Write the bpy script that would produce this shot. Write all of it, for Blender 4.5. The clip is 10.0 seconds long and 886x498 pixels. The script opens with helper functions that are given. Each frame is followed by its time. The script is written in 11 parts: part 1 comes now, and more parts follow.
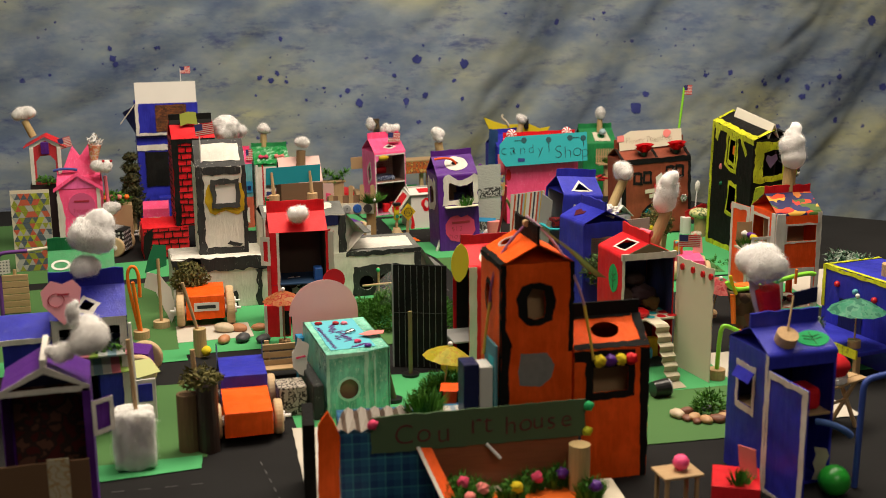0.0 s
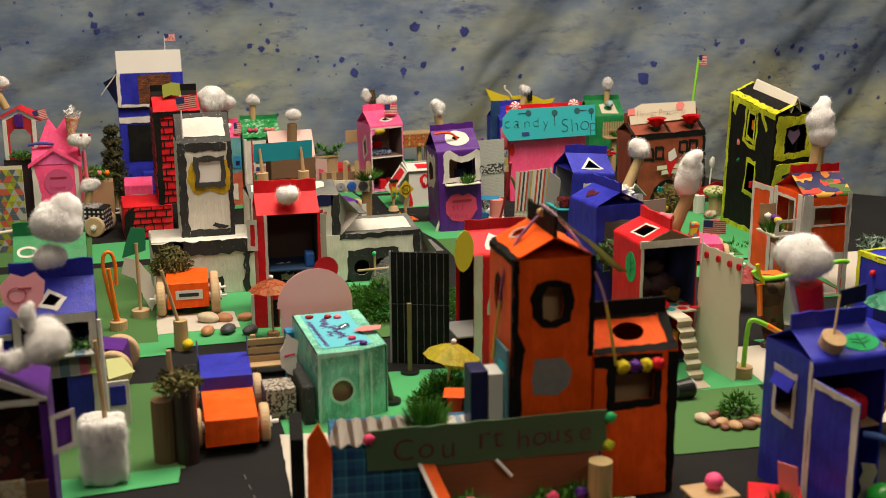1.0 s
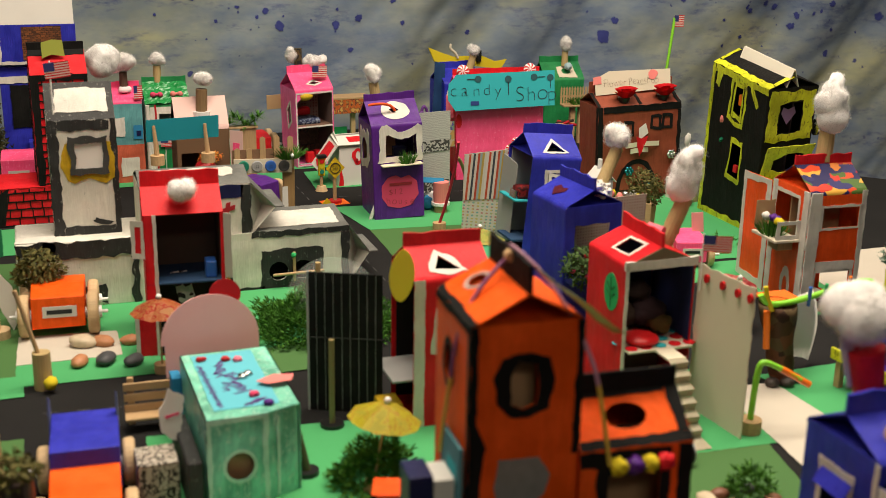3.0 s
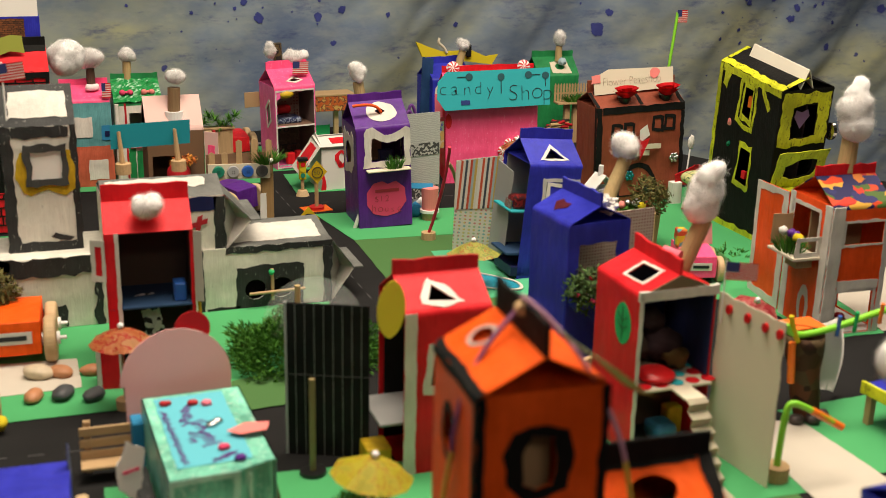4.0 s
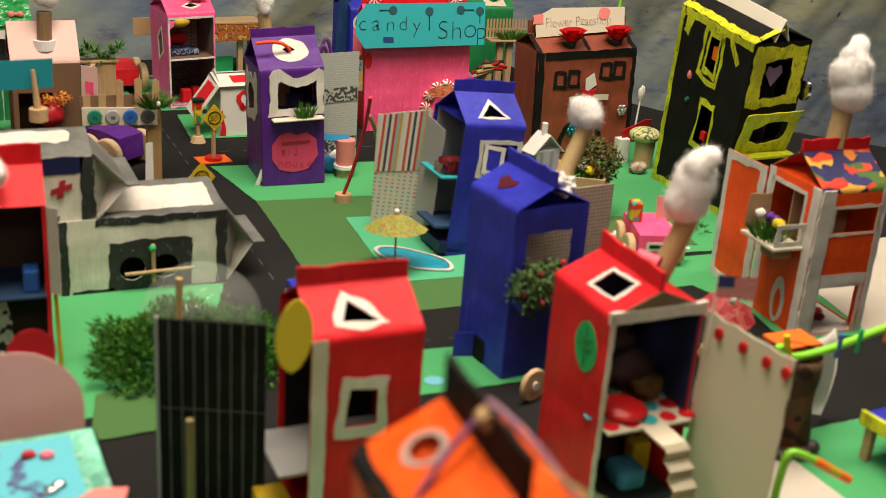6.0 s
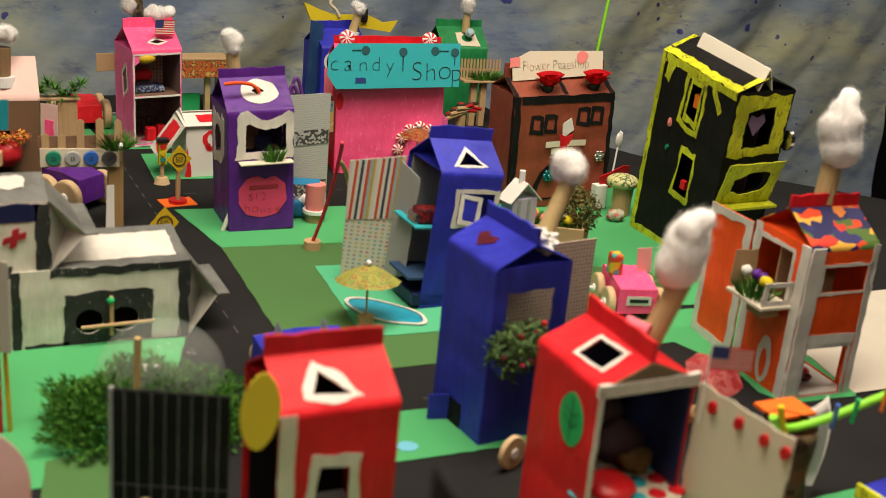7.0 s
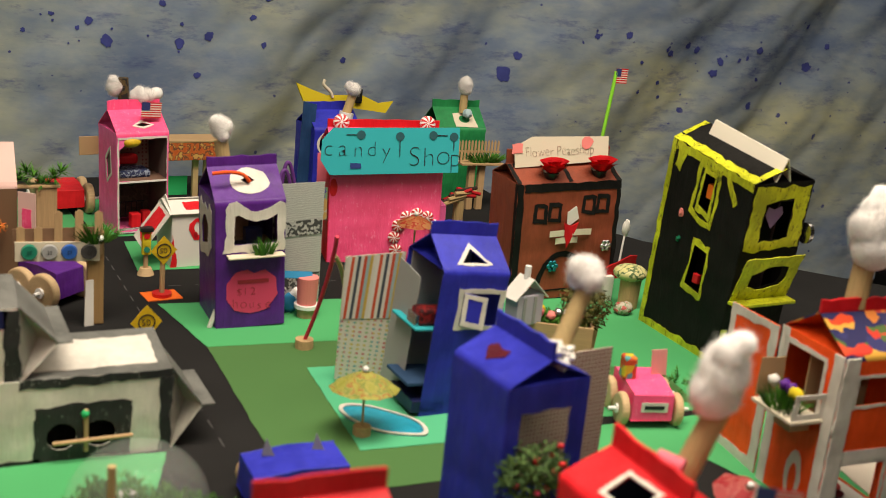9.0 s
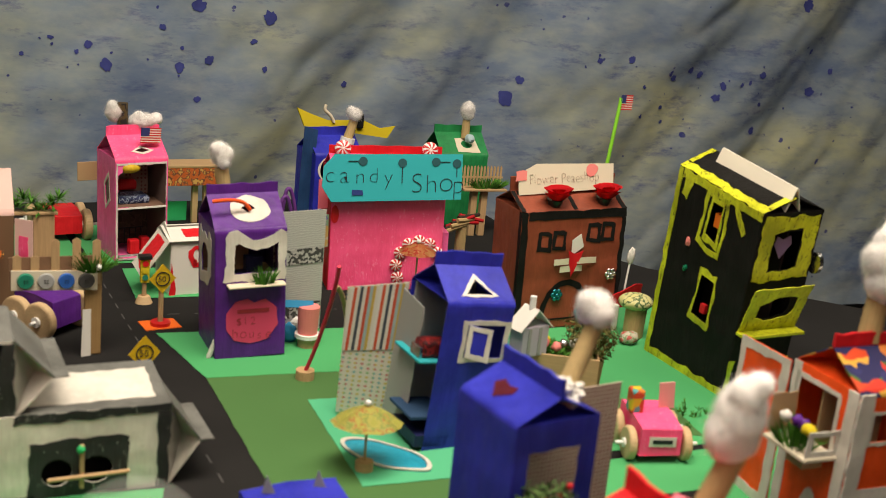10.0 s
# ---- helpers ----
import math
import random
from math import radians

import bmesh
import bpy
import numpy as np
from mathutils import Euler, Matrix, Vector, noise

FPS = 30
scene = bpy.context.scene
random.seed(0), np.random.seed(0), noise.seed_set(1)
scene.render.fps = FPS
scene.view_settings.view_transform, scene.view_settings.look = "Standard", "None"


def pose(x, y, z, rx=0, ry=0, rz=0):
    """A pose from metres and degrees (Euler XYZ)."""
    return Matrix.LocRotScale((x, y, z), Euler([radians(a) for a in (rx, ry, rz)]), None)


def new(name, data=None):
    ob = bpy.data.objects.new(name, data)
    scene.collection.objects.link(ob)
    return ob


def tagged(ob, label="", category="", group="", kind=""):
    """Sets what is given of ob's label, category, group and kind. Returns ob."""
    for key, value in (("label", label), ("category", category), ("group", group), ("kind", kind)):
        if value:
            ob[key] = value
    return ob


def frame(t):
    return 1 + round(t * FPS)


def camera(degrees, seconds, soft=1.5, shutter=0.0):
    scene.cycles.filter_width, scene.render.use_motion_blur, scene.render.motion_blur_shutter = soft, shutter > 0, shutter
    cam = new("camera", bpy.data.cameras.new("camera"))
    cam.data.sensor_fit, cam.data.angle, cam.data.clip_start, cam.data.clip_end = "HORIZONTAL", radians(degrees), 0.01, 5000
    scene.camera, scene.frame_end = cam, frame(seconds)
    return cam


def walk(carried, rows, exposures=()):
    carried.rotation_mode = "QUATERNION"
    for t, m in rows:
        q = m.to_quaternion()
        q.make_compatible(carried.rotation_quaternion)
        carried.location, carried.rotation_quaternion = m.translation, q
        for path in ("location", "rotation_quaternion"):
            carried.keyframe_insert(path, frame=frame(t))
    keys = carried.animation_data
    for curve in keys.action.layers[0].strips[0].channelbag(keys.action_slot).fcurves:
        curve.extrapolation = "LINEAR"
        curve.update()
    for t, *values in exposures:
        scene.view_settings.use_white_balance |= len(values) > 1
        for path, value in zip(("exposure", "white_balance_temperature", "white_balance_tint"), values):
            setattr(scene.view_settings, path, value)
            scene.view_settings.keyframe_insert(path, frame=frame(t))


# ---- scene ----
cam = camera(41.46, 10.0, 0.65)
# seconds, place of the lens in metres, turn in degrees
ROWS = [
    (0.0, 0.0000, 0.0000, 0.5719, 77.07, 0.39, -16.25),
    (0.5, 0.0145, 0.0611, 0.5689, 76.83, 0.39, -16.31),
    (1.0, 0.0322, 0.1447, 0.5628, 75.52, 0.24, -16.45),
    (1.5, 0.0580, 0.2422, 0.5629, 74.69, 0.39, -16.58),
    (2.0, 0.0875, 0.3225, 0.5631, 74.75, 0.77, -16.78),
    (2.5, 0.1111, 0.3968, 0.5582, 73.89, 0.61, -17.22),
    (3.0, 0.1391, 0.4806, 0.5547, 72.85, -0.99, -19.18),
    (3.2, 0.1527, 0.5116, 0.5530, 72.80, -1.03, -19.69),
    (4.3, 0.1861, 0.6550, 0.5551, 71.19, -1.39, -20.04),
    (4.5, 0.1996, 0.6891, 0.5514, 70.14, -1.29, -20.19),
    (5.0, 0.2238, 0.7651, 0.5449, 69.21, -1.68, -20.82),
    (5.5, 0.2408, 0.8215, 0.5397, 68.14, -2.80, -22.04),
    (5.7, 0.2476, 0.8360, 0.5391, 68.04, -3.27, -22.82),
    (7.0, 0.2716, 0.9150, 0.5416, 70.01, -5.13, -24.91),
    (7.5, 0.2797, 0.9421, 0.5441, 70.65, -5.40, -25.28),
    (8.0, 0.2864, 0.9659, 0.5458, 71.94, -5.57, -25.57),
    (8.5, 0.2926, 0.9875, 0.5462, 72.51, -5.49, -25.46),
    (9.0, 0.2982, 1.0087, 0.5481, 73.31, -5.37, -25.42),
    (9.5, 0.3015, 1.0272, 0.5493, 73.77, -5.48, -25.43),
    (10.0, 0.3031, 1.0346, 0.5513, 74.32, -5.52, -25.46),
]
walk(cam, [(t, pose(*row)) for t, *row in ROWS])
# shallow focus of the macro lens
cam.data.dof.use_dof, cam.data.dof.focus_distance, cam.data.dof.aperture_fstop = True, 2.05, 7.3

# ---- world and lights ----
world = bpy.data.worlds.new("room_dusk")
scene.world = world
world.use_nodes = True
world.node_tree.nodes["Background"].inputs[0].default_value = (0.9, 0.95, 1.0, 1)
world.node_tree.nodes["Background"].inputs[1].default_value = 0.26
scene.view_settings.exposure = 0.0


FIXTURES = []


def ceiling_lamp(x, y, power, sx, sy):
    data = bpy.data.lights.new("ceiling_tube_light", "AREA")
    data.shape, data.size, data.size_y, data.energy = "RECTANGLE", sx, sy, power
    data.color = (1.0, 0.845, 0.68)
    ob = new("ceiling_tube_light", data)
    ob.matrix_world = pose(x, y, 1.93)
    FIXTURES.append((x, y, sx, sy))


ceiling_lamp(0.5, 1.45, 28.5, 1.2, 0.6)
ceiling_lamp(2.0, 1.9, 20, 1.2, 0.6)
ceiling_lamp(-0.9, 1.2, 11, 1.2, 0.6)
ceiling_lamp(0.75, 1.92, 35, 1.2, 0.4)
# unseen fill behind the lens, added to brighten the house fronts
ceiling_lamp(0.3, -0.9, 14.5, 1.2, 0.6)

# ---- materials ----
MATS = {}


def nodes_of(name, rough=0.6, metal=0.0, spec=0.35):
    m = bpy.data.materials.new(name)
    m.use_nodes = True
    nt = m.node_tree
    b = nt.nodes["Principled BSDF"]
    b.inputs["Roughness"].default_value = rough
    b.inputs["Metallic"].default_value = metal
    b.inputs["Specular IOR Level"].default_value = spec
    return m, nt, b


def nn(nt, kind, **kw):
    n = nt.nodes.new(kind)
    for k, v in kw.items():
        n.inputs[k].default_value = v
    return n


def coords(nt, sx=1, sy=1, sz=1, rot=(0, 0, 0)):
    tc = nt.nodes.new("ShaderNodeTexCoord")
    mp = nt.nodes.new("ShaderNodeMapping")
    mp.inputs["Scale"].default_value = (sx, sy, sz)
    mp.inputs["Rotation"].default_value = rot
    nt.links.new(tc.outputs["Object"], mp.inputs["Vector"])
    return mp.outputs["Vector"]


def ramp(nt, fac, stops, constant=False):
    r = nt.nodes.new("ShaderNodeValToRGB")
    cr = r.color_ramp
    cr.interpolation = "CONSTANT" if constant else "LINEAR"
    while len(cr.elements) > 1:
        cr.elements.remove(cr.elements[-1])
    for i, (p, c) in enumerate(stops):
        e = cr.elements[0] if i == 0 else cr.elements.new(p)
        e.position, e.color = p, (*c, 1)
    nt.links.new(fac, r.inputs[0])
    return r.outputs[0]


def mix(nt, fac, a, b, mode="MIX"):
    n = nt.nodes.new("ShaderNodeMix")
    n.data_type, n.blend_type = "RGBA", mode
    for sock, v in ((n.inputs[0], fac), (n.inputs[6], a), (n.inputs[7], b)):
        if isinstance(v, (int, float)):
            sock.default_value = v
        elif isinstance(v, tuple):
            sock.default_value = (*v[:3], 1)
        else:
            nt.links.new(v, sock)
    return n.outputs[2]


def bump(nt, b, height, strength, dist):
    n = nn(nt, "ShaderNodeBump", Strength=strength, Distance=dist)
    nt.links.new(height, n.inputs["Height"])
    nt.links.new(n.outputs[0], b.inputs["Normal"])


def noise_tex(nt, vec, scale, detail=4, rough=0.55):
    n = nn(nt, "ShaderNodeTexNoise", Scale=scale, Detail=detail, Roughness=rough)
    nt.links.new(vec, n.inputs["Vector"])
    return n.outputs["Fac"]


def maths(nt, op, a, b=None, c=None):
    n = nt.nodes.new("ShaderNodeMath")
    n.operation = op
    for i, v in enumerate((a, b, c)):
        if v is None:
            continue
        if isinstance(v, (int, float)):
            n.inputs[i].default_value = v
        else:
            nt.links.new(v, n.inputs[i])
    return n.outputs[0]


def dim(c, k):
    return tuple(min(1, v * k) for v in c)


def paint(name, col, rough=0.42, streak=0.30, wear=None, dry=0.70, gloss=0.32):
    """Brushed poster paint on waxed carton: streaks, thin patches, dents."""
    if name in MATS:
        return MATS[name]
    m, nt, b = nodes_of(name, rough, spec=gloss)
    v = coords(nt)
    big = noise_tex(nt, v, 19, 5, 0.62)
    mott = noise_tex(nt, coords(nt, 1, 1, 0.6, (0.5, 0.2, 0)), 85, 4, 0.6)
    st = noise_tex(nt, coords(nt, 120, 120, 17, (0.10, 0.13, 0)), 1.0, 5, 0.62)
    sx = noise_tex(nt, coords(nt, 520, 520, 45, (0.16, 0.08, 0)), 1.0, 4, 0.6)
    pale = tuple(min(1.0, q * (1 + streak * 0.9) + 0.012 * max(col)) for q in col)
    c = mix(nt, ramp(nt, big, [(0.36, (0, 0, 0)), (0.62, (1, 1, 1))]), dim(col, 1 - streak * 0.55), pale)
    c = mix(nt, maths(nt, "MULTIPLY", ramp(nt, mott, [(0.46, (0, 0, 0)), (0.62, (1, 1, 1))]), 0.45), c, dim(col, 1 - streak * 0.5))
    c = mix(nt, maths(nt, "MULTIPLY", ramp(nt, st, [(0.50, (0, 0, 0)), (0.66, (1, 1, 1))]), 0.5), c, pale)
    c = mix(nt, maths(nt, "MULTIPLY", ramp(nt, sx, [(0.50, (0, 0, 0)), (0.70, (1, 1, 1))]), 0.22), c, dim(col, 1 - streak))
    wn = maths(nt, "MULTIPLY_ADD", noise_tex(nt, coords(nt, 300, 300, 50, (0.2, 0.1, 0)), 1.0, 5, 0.7), 0.5, maths(nt, "MULTIPLY", noise_tex(nt, v, 130, 6, 0.75), 0.5))
    c = mix(nt, ramp(nt, wn, [(dry - 0.06, (0, 0, 0)), (dry - 0.02, (0.75, 0.75, 0.75))]), c, wear or tuple(q * 0.75 + 0.06 for q in col))
    nt.links.new(c, b.inputs["Base Color"])
    r = maths(nt, "MULTIPLY_ADD", big, 0.35, rough - 0.17)
    nt.links.new(r, b.inputs["Roughness"])
    dent = noise_tex(nt, v, 22, 2, 0.5)
    hgt = maths(nt, "MULTIPLY_ADD", dent, 5.0, maths(nt, "ADD", st, maths(nt, "MULTIPLY", sx, 0.7)))
    bump(nt, b, hgt, 0.55, 0.0013)
    MATS[name] = m
    return m


def paper(name, col, rough=0.85, var=0.08, big=12):
    """Construction paper: fibre grain, faint creases."""
    if name in MATS:
        return MATS[name]
    m, nt, b = nodes_of(name, rough, spec=0.2)
    v = coords(nt)
    n1, n2 = noise_tex(nt, v, big, 3), noise_tex(nt, v, 900, 3, 0.7)
    c = mix(nt, n1, dim(col, 1 - var), dim(col, 1 + var))
    c = mix(nt, maths(nt, "MULTIPLY", n2, 0.25), c, dim(col, 0.72))
    nt.links.new(c, b.inputs["Base Color"])
    bump(nt, b, mix(nt, 0.7, n2, n1), 0.25, 0.0008)
    MATS[name] = m
    return m


def wood(name, col, rough=0.6, axis=2):
    if name in MATS:
        return MATS[name]
    m, nt, b = nodes_of(name, rough, spec=0.3)
    s = [420, 420, 420]
    s[axis] = 30
    g = noise_tex(nt, coords(nt, *s), 1.0, 5, 0.6)
    n = noise_tex(nt, coords(nt), 60, 3)
    c = mix(nt, g, dim(col, 0.62), dim(col, 1.25))
    c = mix(nt, maths(nt, "MULTIPLY", n, 0.5), c, dim(col, 0.7))
    nt.links.new(c, b.inputs["Base Color"])
    bump(nt, b, g, 0.4, 0.0006)
    MATS[name] = m
    return m


def plain(name, col, rough=0.5, metal=0.0, spec=0.5, var=0.08, scale=90):
    if name in MATS:
        return MATS[name]
    m, nt, b = nodes_of(name, rough, metal, spec)
    n = noise_tex(nt, coords(nt), scale, 4)
    nt.links.new(mix(nt, n, dim(col, 1 - var), dim(col, 1 + var)), b.inputs["Base Color"])
    bump(nt, b, n, 0.1, 0.0005)
    MATS[name] = m
    return m


def fluffy(name, col):
    if name in MATS:
        return MATS[name]
    m, nt, b = nodes_of(name, 1.0, spec=0.05)
    n = noise_tex(nt, coords(nt), 220, 6, 0.75)
    nt.links.new(mix(nt, n, dim(col, 0.93), dim(col, 1.06)), b.inputs["Base Color"])
    b.inputs["Subsurface Weight"].default_value = 1.0
    b.inputs["Subsurface Scale"].default_value = 0.9
    b.inputs["Subsurface Radius"].default_value = (0.02, 0.02, 0.02)
    bump(nt, b, n, 0.06, 0.0006)
    MATS[name] = m
    return m


def leafy(name, a, b_col, rough=0.7):
    if name in MATS:
        return MATS[name]
    m, nt, b = nodes_of(name, rough, spec=0.25)
    g = nt.nodes.new("ShaderNodeNewGeometry")
    c = mix(nt, g.outputs["Random Per Island"], a, b_col)
    nt.links.new(c, b.inputs["Base Color"])
    MATS[name] = m
    return m


def printed(name, cols, scale, mode, rough=0.55, ground=None):
    """Printed scrapbook papers: stripes, dots, checks, blots, triangles, bricks."""
    if name in MATS:
        return MATS[name]
    m, nt, b = nodes_of(name, rough, spec=0.3)
    v = coords(nt, scale, scale, scale)
    k = len(cols)
    if mode == "stripes":
        sep = nt.nodes.new("ShaderNodeSeparateXYZ")
        nt.links.new(v, sep.inputs[0])
        f = maths(nt, "FRACT", sep.outputs[0])
        c = ramp(nt, f, [(i / k, q) for i, q in enumerate(cols)], True)
    elif mode == "rows":
        sep = nt.nodes.new("ShaderNodeSeparateXYZ")
        nt.links.new(v, sep.inputs[0])
        f = maths(nt, "FRACT", maths(nt, "MULTIPLY_ADD", noise_tex(nt, v, 0.3, 3, 0.6), 2.2, sep.outputs[2]))
        c = ramp(nt, f, [(i / k, q) for i, q in enumerate(cols)])
    elif mode == "dots":
        sep = nt.nodes.new("ShaderNodeSeparateXYZ")
        nt.links.new(v, sep.inputs[0])
        fx = maths(nt, "SUBTRACT", maths(nt, "FRACT", maths(nt, "ADD", sep.outputs[0], sep.outputs[1])), 0.5)
        fz = maths(nt, "SUBTRACT", maths(nt, "FRACT", sep.outputs[2]), 0.5)
        r2 = maths(nt, "ADD", maths(nt, "MULTIPLY", fx, fx), maths(nt, "MULTIPLY", fz, fz))
        inside = maths(nt, "LESS_THAN", r2, 0.075)
        wn = nt.nodes.new("ShaderNodeTexWhiteNoise")
        fl = nt.nodes.new("ShaderNodeVectorMath")
        fl.operation = "FLOOR"
        nt.links.new(v, fl.inputs[0])
        nt.links.new(fl.outputs[0], wn.inputs[0])
        pick = ramp(nt, wn.outputs["Value"], [(i / k, q) for i, q in enumerate(cols)], True)
        c = mix(nt, inside, ground, pick)
    elif mode == "blots":
        n = noise_tex(nt, v, 1.0, 2, 0.5)
        c = ramp(nt, n, [(0.0 if i == 0 else 0.36 + 0.28 * i / k, q) for i, q in enumerate(cols)], True)
    elif mode in ("cells", "shards"):
        vo = nt.nodes.new("ShaderNodeTexVoronoi")
        vo.inputs["Scale"].default_value = 1.0
        if mode == "shards":
            # long leaf shapes bent by a slow swirl
            bend = nt.nodes.new("ShaderNodeVectorMath")
            bend.operation = "MULTIPLY_ADD"
            sw = nt.nodes.new("ShaderNodeTexNoise")
            sw.inputs["Scale"].default_value = 0.35
            nt.links.new(v, sw.inputs["Vector"])
            nt.links.new(sw.outputs["Color"], bend.inputs[0])
            bend.inputs[1].default_value = (2.6, 2.6, 2.6)
            nt.links.new(coords(nt, scale * 0.45, scale * 1.1, scale * 0.8, (0, 0.6, 0.7)), bend.inputs[2])
            v = bend.outputs[0]
        nt.links.new(v, vo.inputs["Vector"])
        sepc = nt.nodes.new("ShaderNodeSeparateColor")
        nt.links.new(vo.outputs["Color"], sepc.inputs[0])
        c = ramp(nt, sepc.outputs[0], [(i / k, q) for i, q in enumerate(cols)], True)
    elif mode == "plaid":
        sep = nt.nodes.new("ShaderNodeSeparateXYZ")
        nt.links.new(v, sep.inputs[0])
        a = ramp(nt, maths(nt, "FRACT", maths(nt, "ADD", sep.outputs[0], sep.outputs[1])), [(0, cols[0]), (0.45, cols[1]), (0.9, cols[2])], True)
        d = ramp(nt, maths(nt, "FRACT", sep.outputs[2]), [(0, cols[0]), (0.45, cols[1]), (0.9, cols[2])], True)
        c = mix(nt, 0.5, a, d)
    elif mode == "bricks":
        br = nt.nodes.new("ShaderNodeTexBrick")
        br.inputs["Color1"].default_value = (*cols[0], 1)
        br.inputs["Color2"].default_value = (*cols[1], 1)
        br.inputs["Mortar"].default_value = (*cols[2], 1)
        br.inputs["Scale"].default_value = 1.0
        br.inputs["Mortar Size"].default_value = 0.022
        sep = nt.nodes.new("ShaderNodeSeparateXYZ")
        nt.links.new(v, sep.inputs[0])
        cb = nt.nodes.new("ShaderNodeCombineXYZ")
        w1, w2 = noise_tex(nt, v, 1.3, 3), noise_tex(nt, coords(nt, scale * 1.1, scale * 1.1, scale * 1.1, (1, 2, 3)), 1.6, 3)
        nt.links.new(maths(nt, "MULTIPLY_ADD", w1, 0.35, maths(nt, "ADD", sep.outputs[0], sep.outputs[1])), cb.inputs[0])
        nt.links.new(maths(nt, "MULTIPLY_ADD", w2, 0.35, sep.outputs[2]), cb.inputs[1])
        nt.links.new(cb.outputs[0], br.inputs["Vector"])
        c = br.outputs["Color"]
    n2 = noise_tex(nt, coords(nt), 500, 3, 0.7)
    c = mix(nt, maths(nt, "MULTIPLY", n2, 0.25), c, (0.25, 0.22, 0.2), "MULTIPLY")
    nt.links.new(c, b.inputs["Base Color"])
    MATS[name] = m
    return m


def clear_plastic(name):
    if name in MATS:
        return MATS[name]
    m, nt, b = nodes_of(name, 0.08)
    b.inputs["Transmission Weight"].default_value = 0.0
    b.inputs["Base Color"].default_value = (0.85, 0.9, 0.88, 1)
    b.inputs["Alpha"].default_value = 0.09
    MATS[name] = m
    return m


# paints
RED = paint("red_paint", (0.62, 0.011, 0.018), 0.46, 0.2, wear=(0.56, 0.03, 0.035), gloss=0.2)
DEEPRED = paint("deep_red_paint", (0.42, 0.012, 0.018))
BLUE = paint("ultramarine_paint", (0.022, 0.027, 0.38), wear=(0.08, 0.09, 0.38))
PURPLE = paint("purple_paint", (0.085, 0.015, 0.21))
PINK = paint("hot_pink_paint", (1.0, 0.088, 0.25), 0.42, 0.16, wear=(1.0, 0.25, 0.43), dry=0.615)
BUBBLE = paint("bubblegum_paint", (0.92, 0.13, 0.38))
ORANGE = paint("orange_paint", (0.84, 0.098, 0.004), 0.45, 0.24, gloss=0.16)
ORANGE_RED = paint("vermilion_paint", (0.88, 0.088, 0.008), 0.45, 0.22, gloss=0.2)
BROWN = paint("rust_brown_paint", (0.22, 0.048, 0.022), 0.6, 0.3)
BLACK = paint("black_paint", (0.0105, 0.0105, 0.010), 0.58, 0.4, wear=(0.024, 0.024, 0.022), gloss=0.07)
LIME = paint("lime_paint", (0.50, 0.53, 0.015), 0.45, 0.45, wear=(0.06, 0.06, 0.01), dry=0.605)
WHITE = paint("white_paint", (0.63, 0.61, 0.55), 0.55, 0.16)
SMEAR = paint("cloudy_white_paint", (0.68, 0.67, 0.59), 0.55, 0.18, wear=(0.34, 0.34, 0.31), dry=0.66)
CHARCOAL = paint("charcoal_paint", (0.026, 0.028, 0.028), 0.6, 0.4, wear=(0.40, 0.40, 0.36), dry=0.64)
GREY = paint("grey_paint", (0.125, 0.13, 0.12), 0.6, 0.4)
GREEN = paint("green_paint", (0.015, 0.20, 0.06))
MINT = paint("mint_paint", (0.17, 0.53, 0.39), 0.3, 0.6, wear=(0.50, 0.74, 0.62), dry=0.60)
NAVY = paint("navy_paint", (0.010, 0.014, 0.07))
TEALP = paint("dusty_teal_paint", (0.10, 0.30, 0.32), 0.6, 0.3)
RUSTP = paint("coral_rust_paint", (0.48, 0.10, 0.05), 0.6, 0.3)
GOLD = paint("mustard_paint", (0.50, 0.33, 0.012), 0.5, 0.4)
# papers
P_TEAL = paper("teal_paper", (0.035, 0.40, 0.46))
P_PINK = paper("pink_paper", (0.82, 0.20, 0.27))
P_SALMON = paper("salmon_paper", (0.80, 0.24, 0.22))
P_HEART = paper("rose_paper", (0.70, 0.07, 0.16))
P_YELLOW = paper("yellow_paper", (0.62, 0.50, 0.02))
P_OLIVE = paper("olive_paper", (0.30, 0.34, 0.06))
P_CREAM = paper("cream_card", (0.68, 0.62, 0.48))
P_WHITE = paper("white_card", (0.72, 0.71, 0.66))
P_MAT = paper("off_white_mat", (0.55, 0.51, 0.43), 0.8, 0.12)
P_LEAF = paper("leaf_green_paper", (0.03, 0.42, 0.14))
P_DKGREEN = paper("bottle_green_paper", (0.085, 0.145, 0.075))
P_GREY = paper("grey_card", (0.33, 0.34, 0.33))
P_KRAFT = paper("kraft_card", (0.42, 0.28, 0.15))
P_ORANGE = paper("orange_paper", (0.85, 0.16, 0.02))
P_BLUE = paper("blue_paper", (0.03, 0.22, 0.42))
MAT_LIGHT = paper("spring_green_sheet", (0.072, 0.37, 0.135), 0.75, 0.05, 6)
MAT_DARK = paper("moss_green_sheet", (0.068, 0.165, 0.05), 0.75, 0.06, 6)
MAT_MINT = paper("mint_green_sheet", (0.085, 0.43, 0.225), 0.75, 0.05, 6)
ROAD = paper("black_road_paper", (0.018, 0.018, 0.018), 0.9, 0.3, 9)
ROAD.node_tree.nodes["Principled BSDF"].inputs["Specular IOR Level"].default_value = 0.08
INK = plain("marker_ink", (0.012, 0.014, 0.02), 0.5)
INK_RED = plain("red_marker_ink", (0.35, 0.02, 0.04), 0.5)
INK_PURPLE = plain("purple_marker_ink", (0.10, 0.03, 0.20), 0.5)
CHALK = plain("chalk", (0.075, 0.075, 0.075), 0.9)
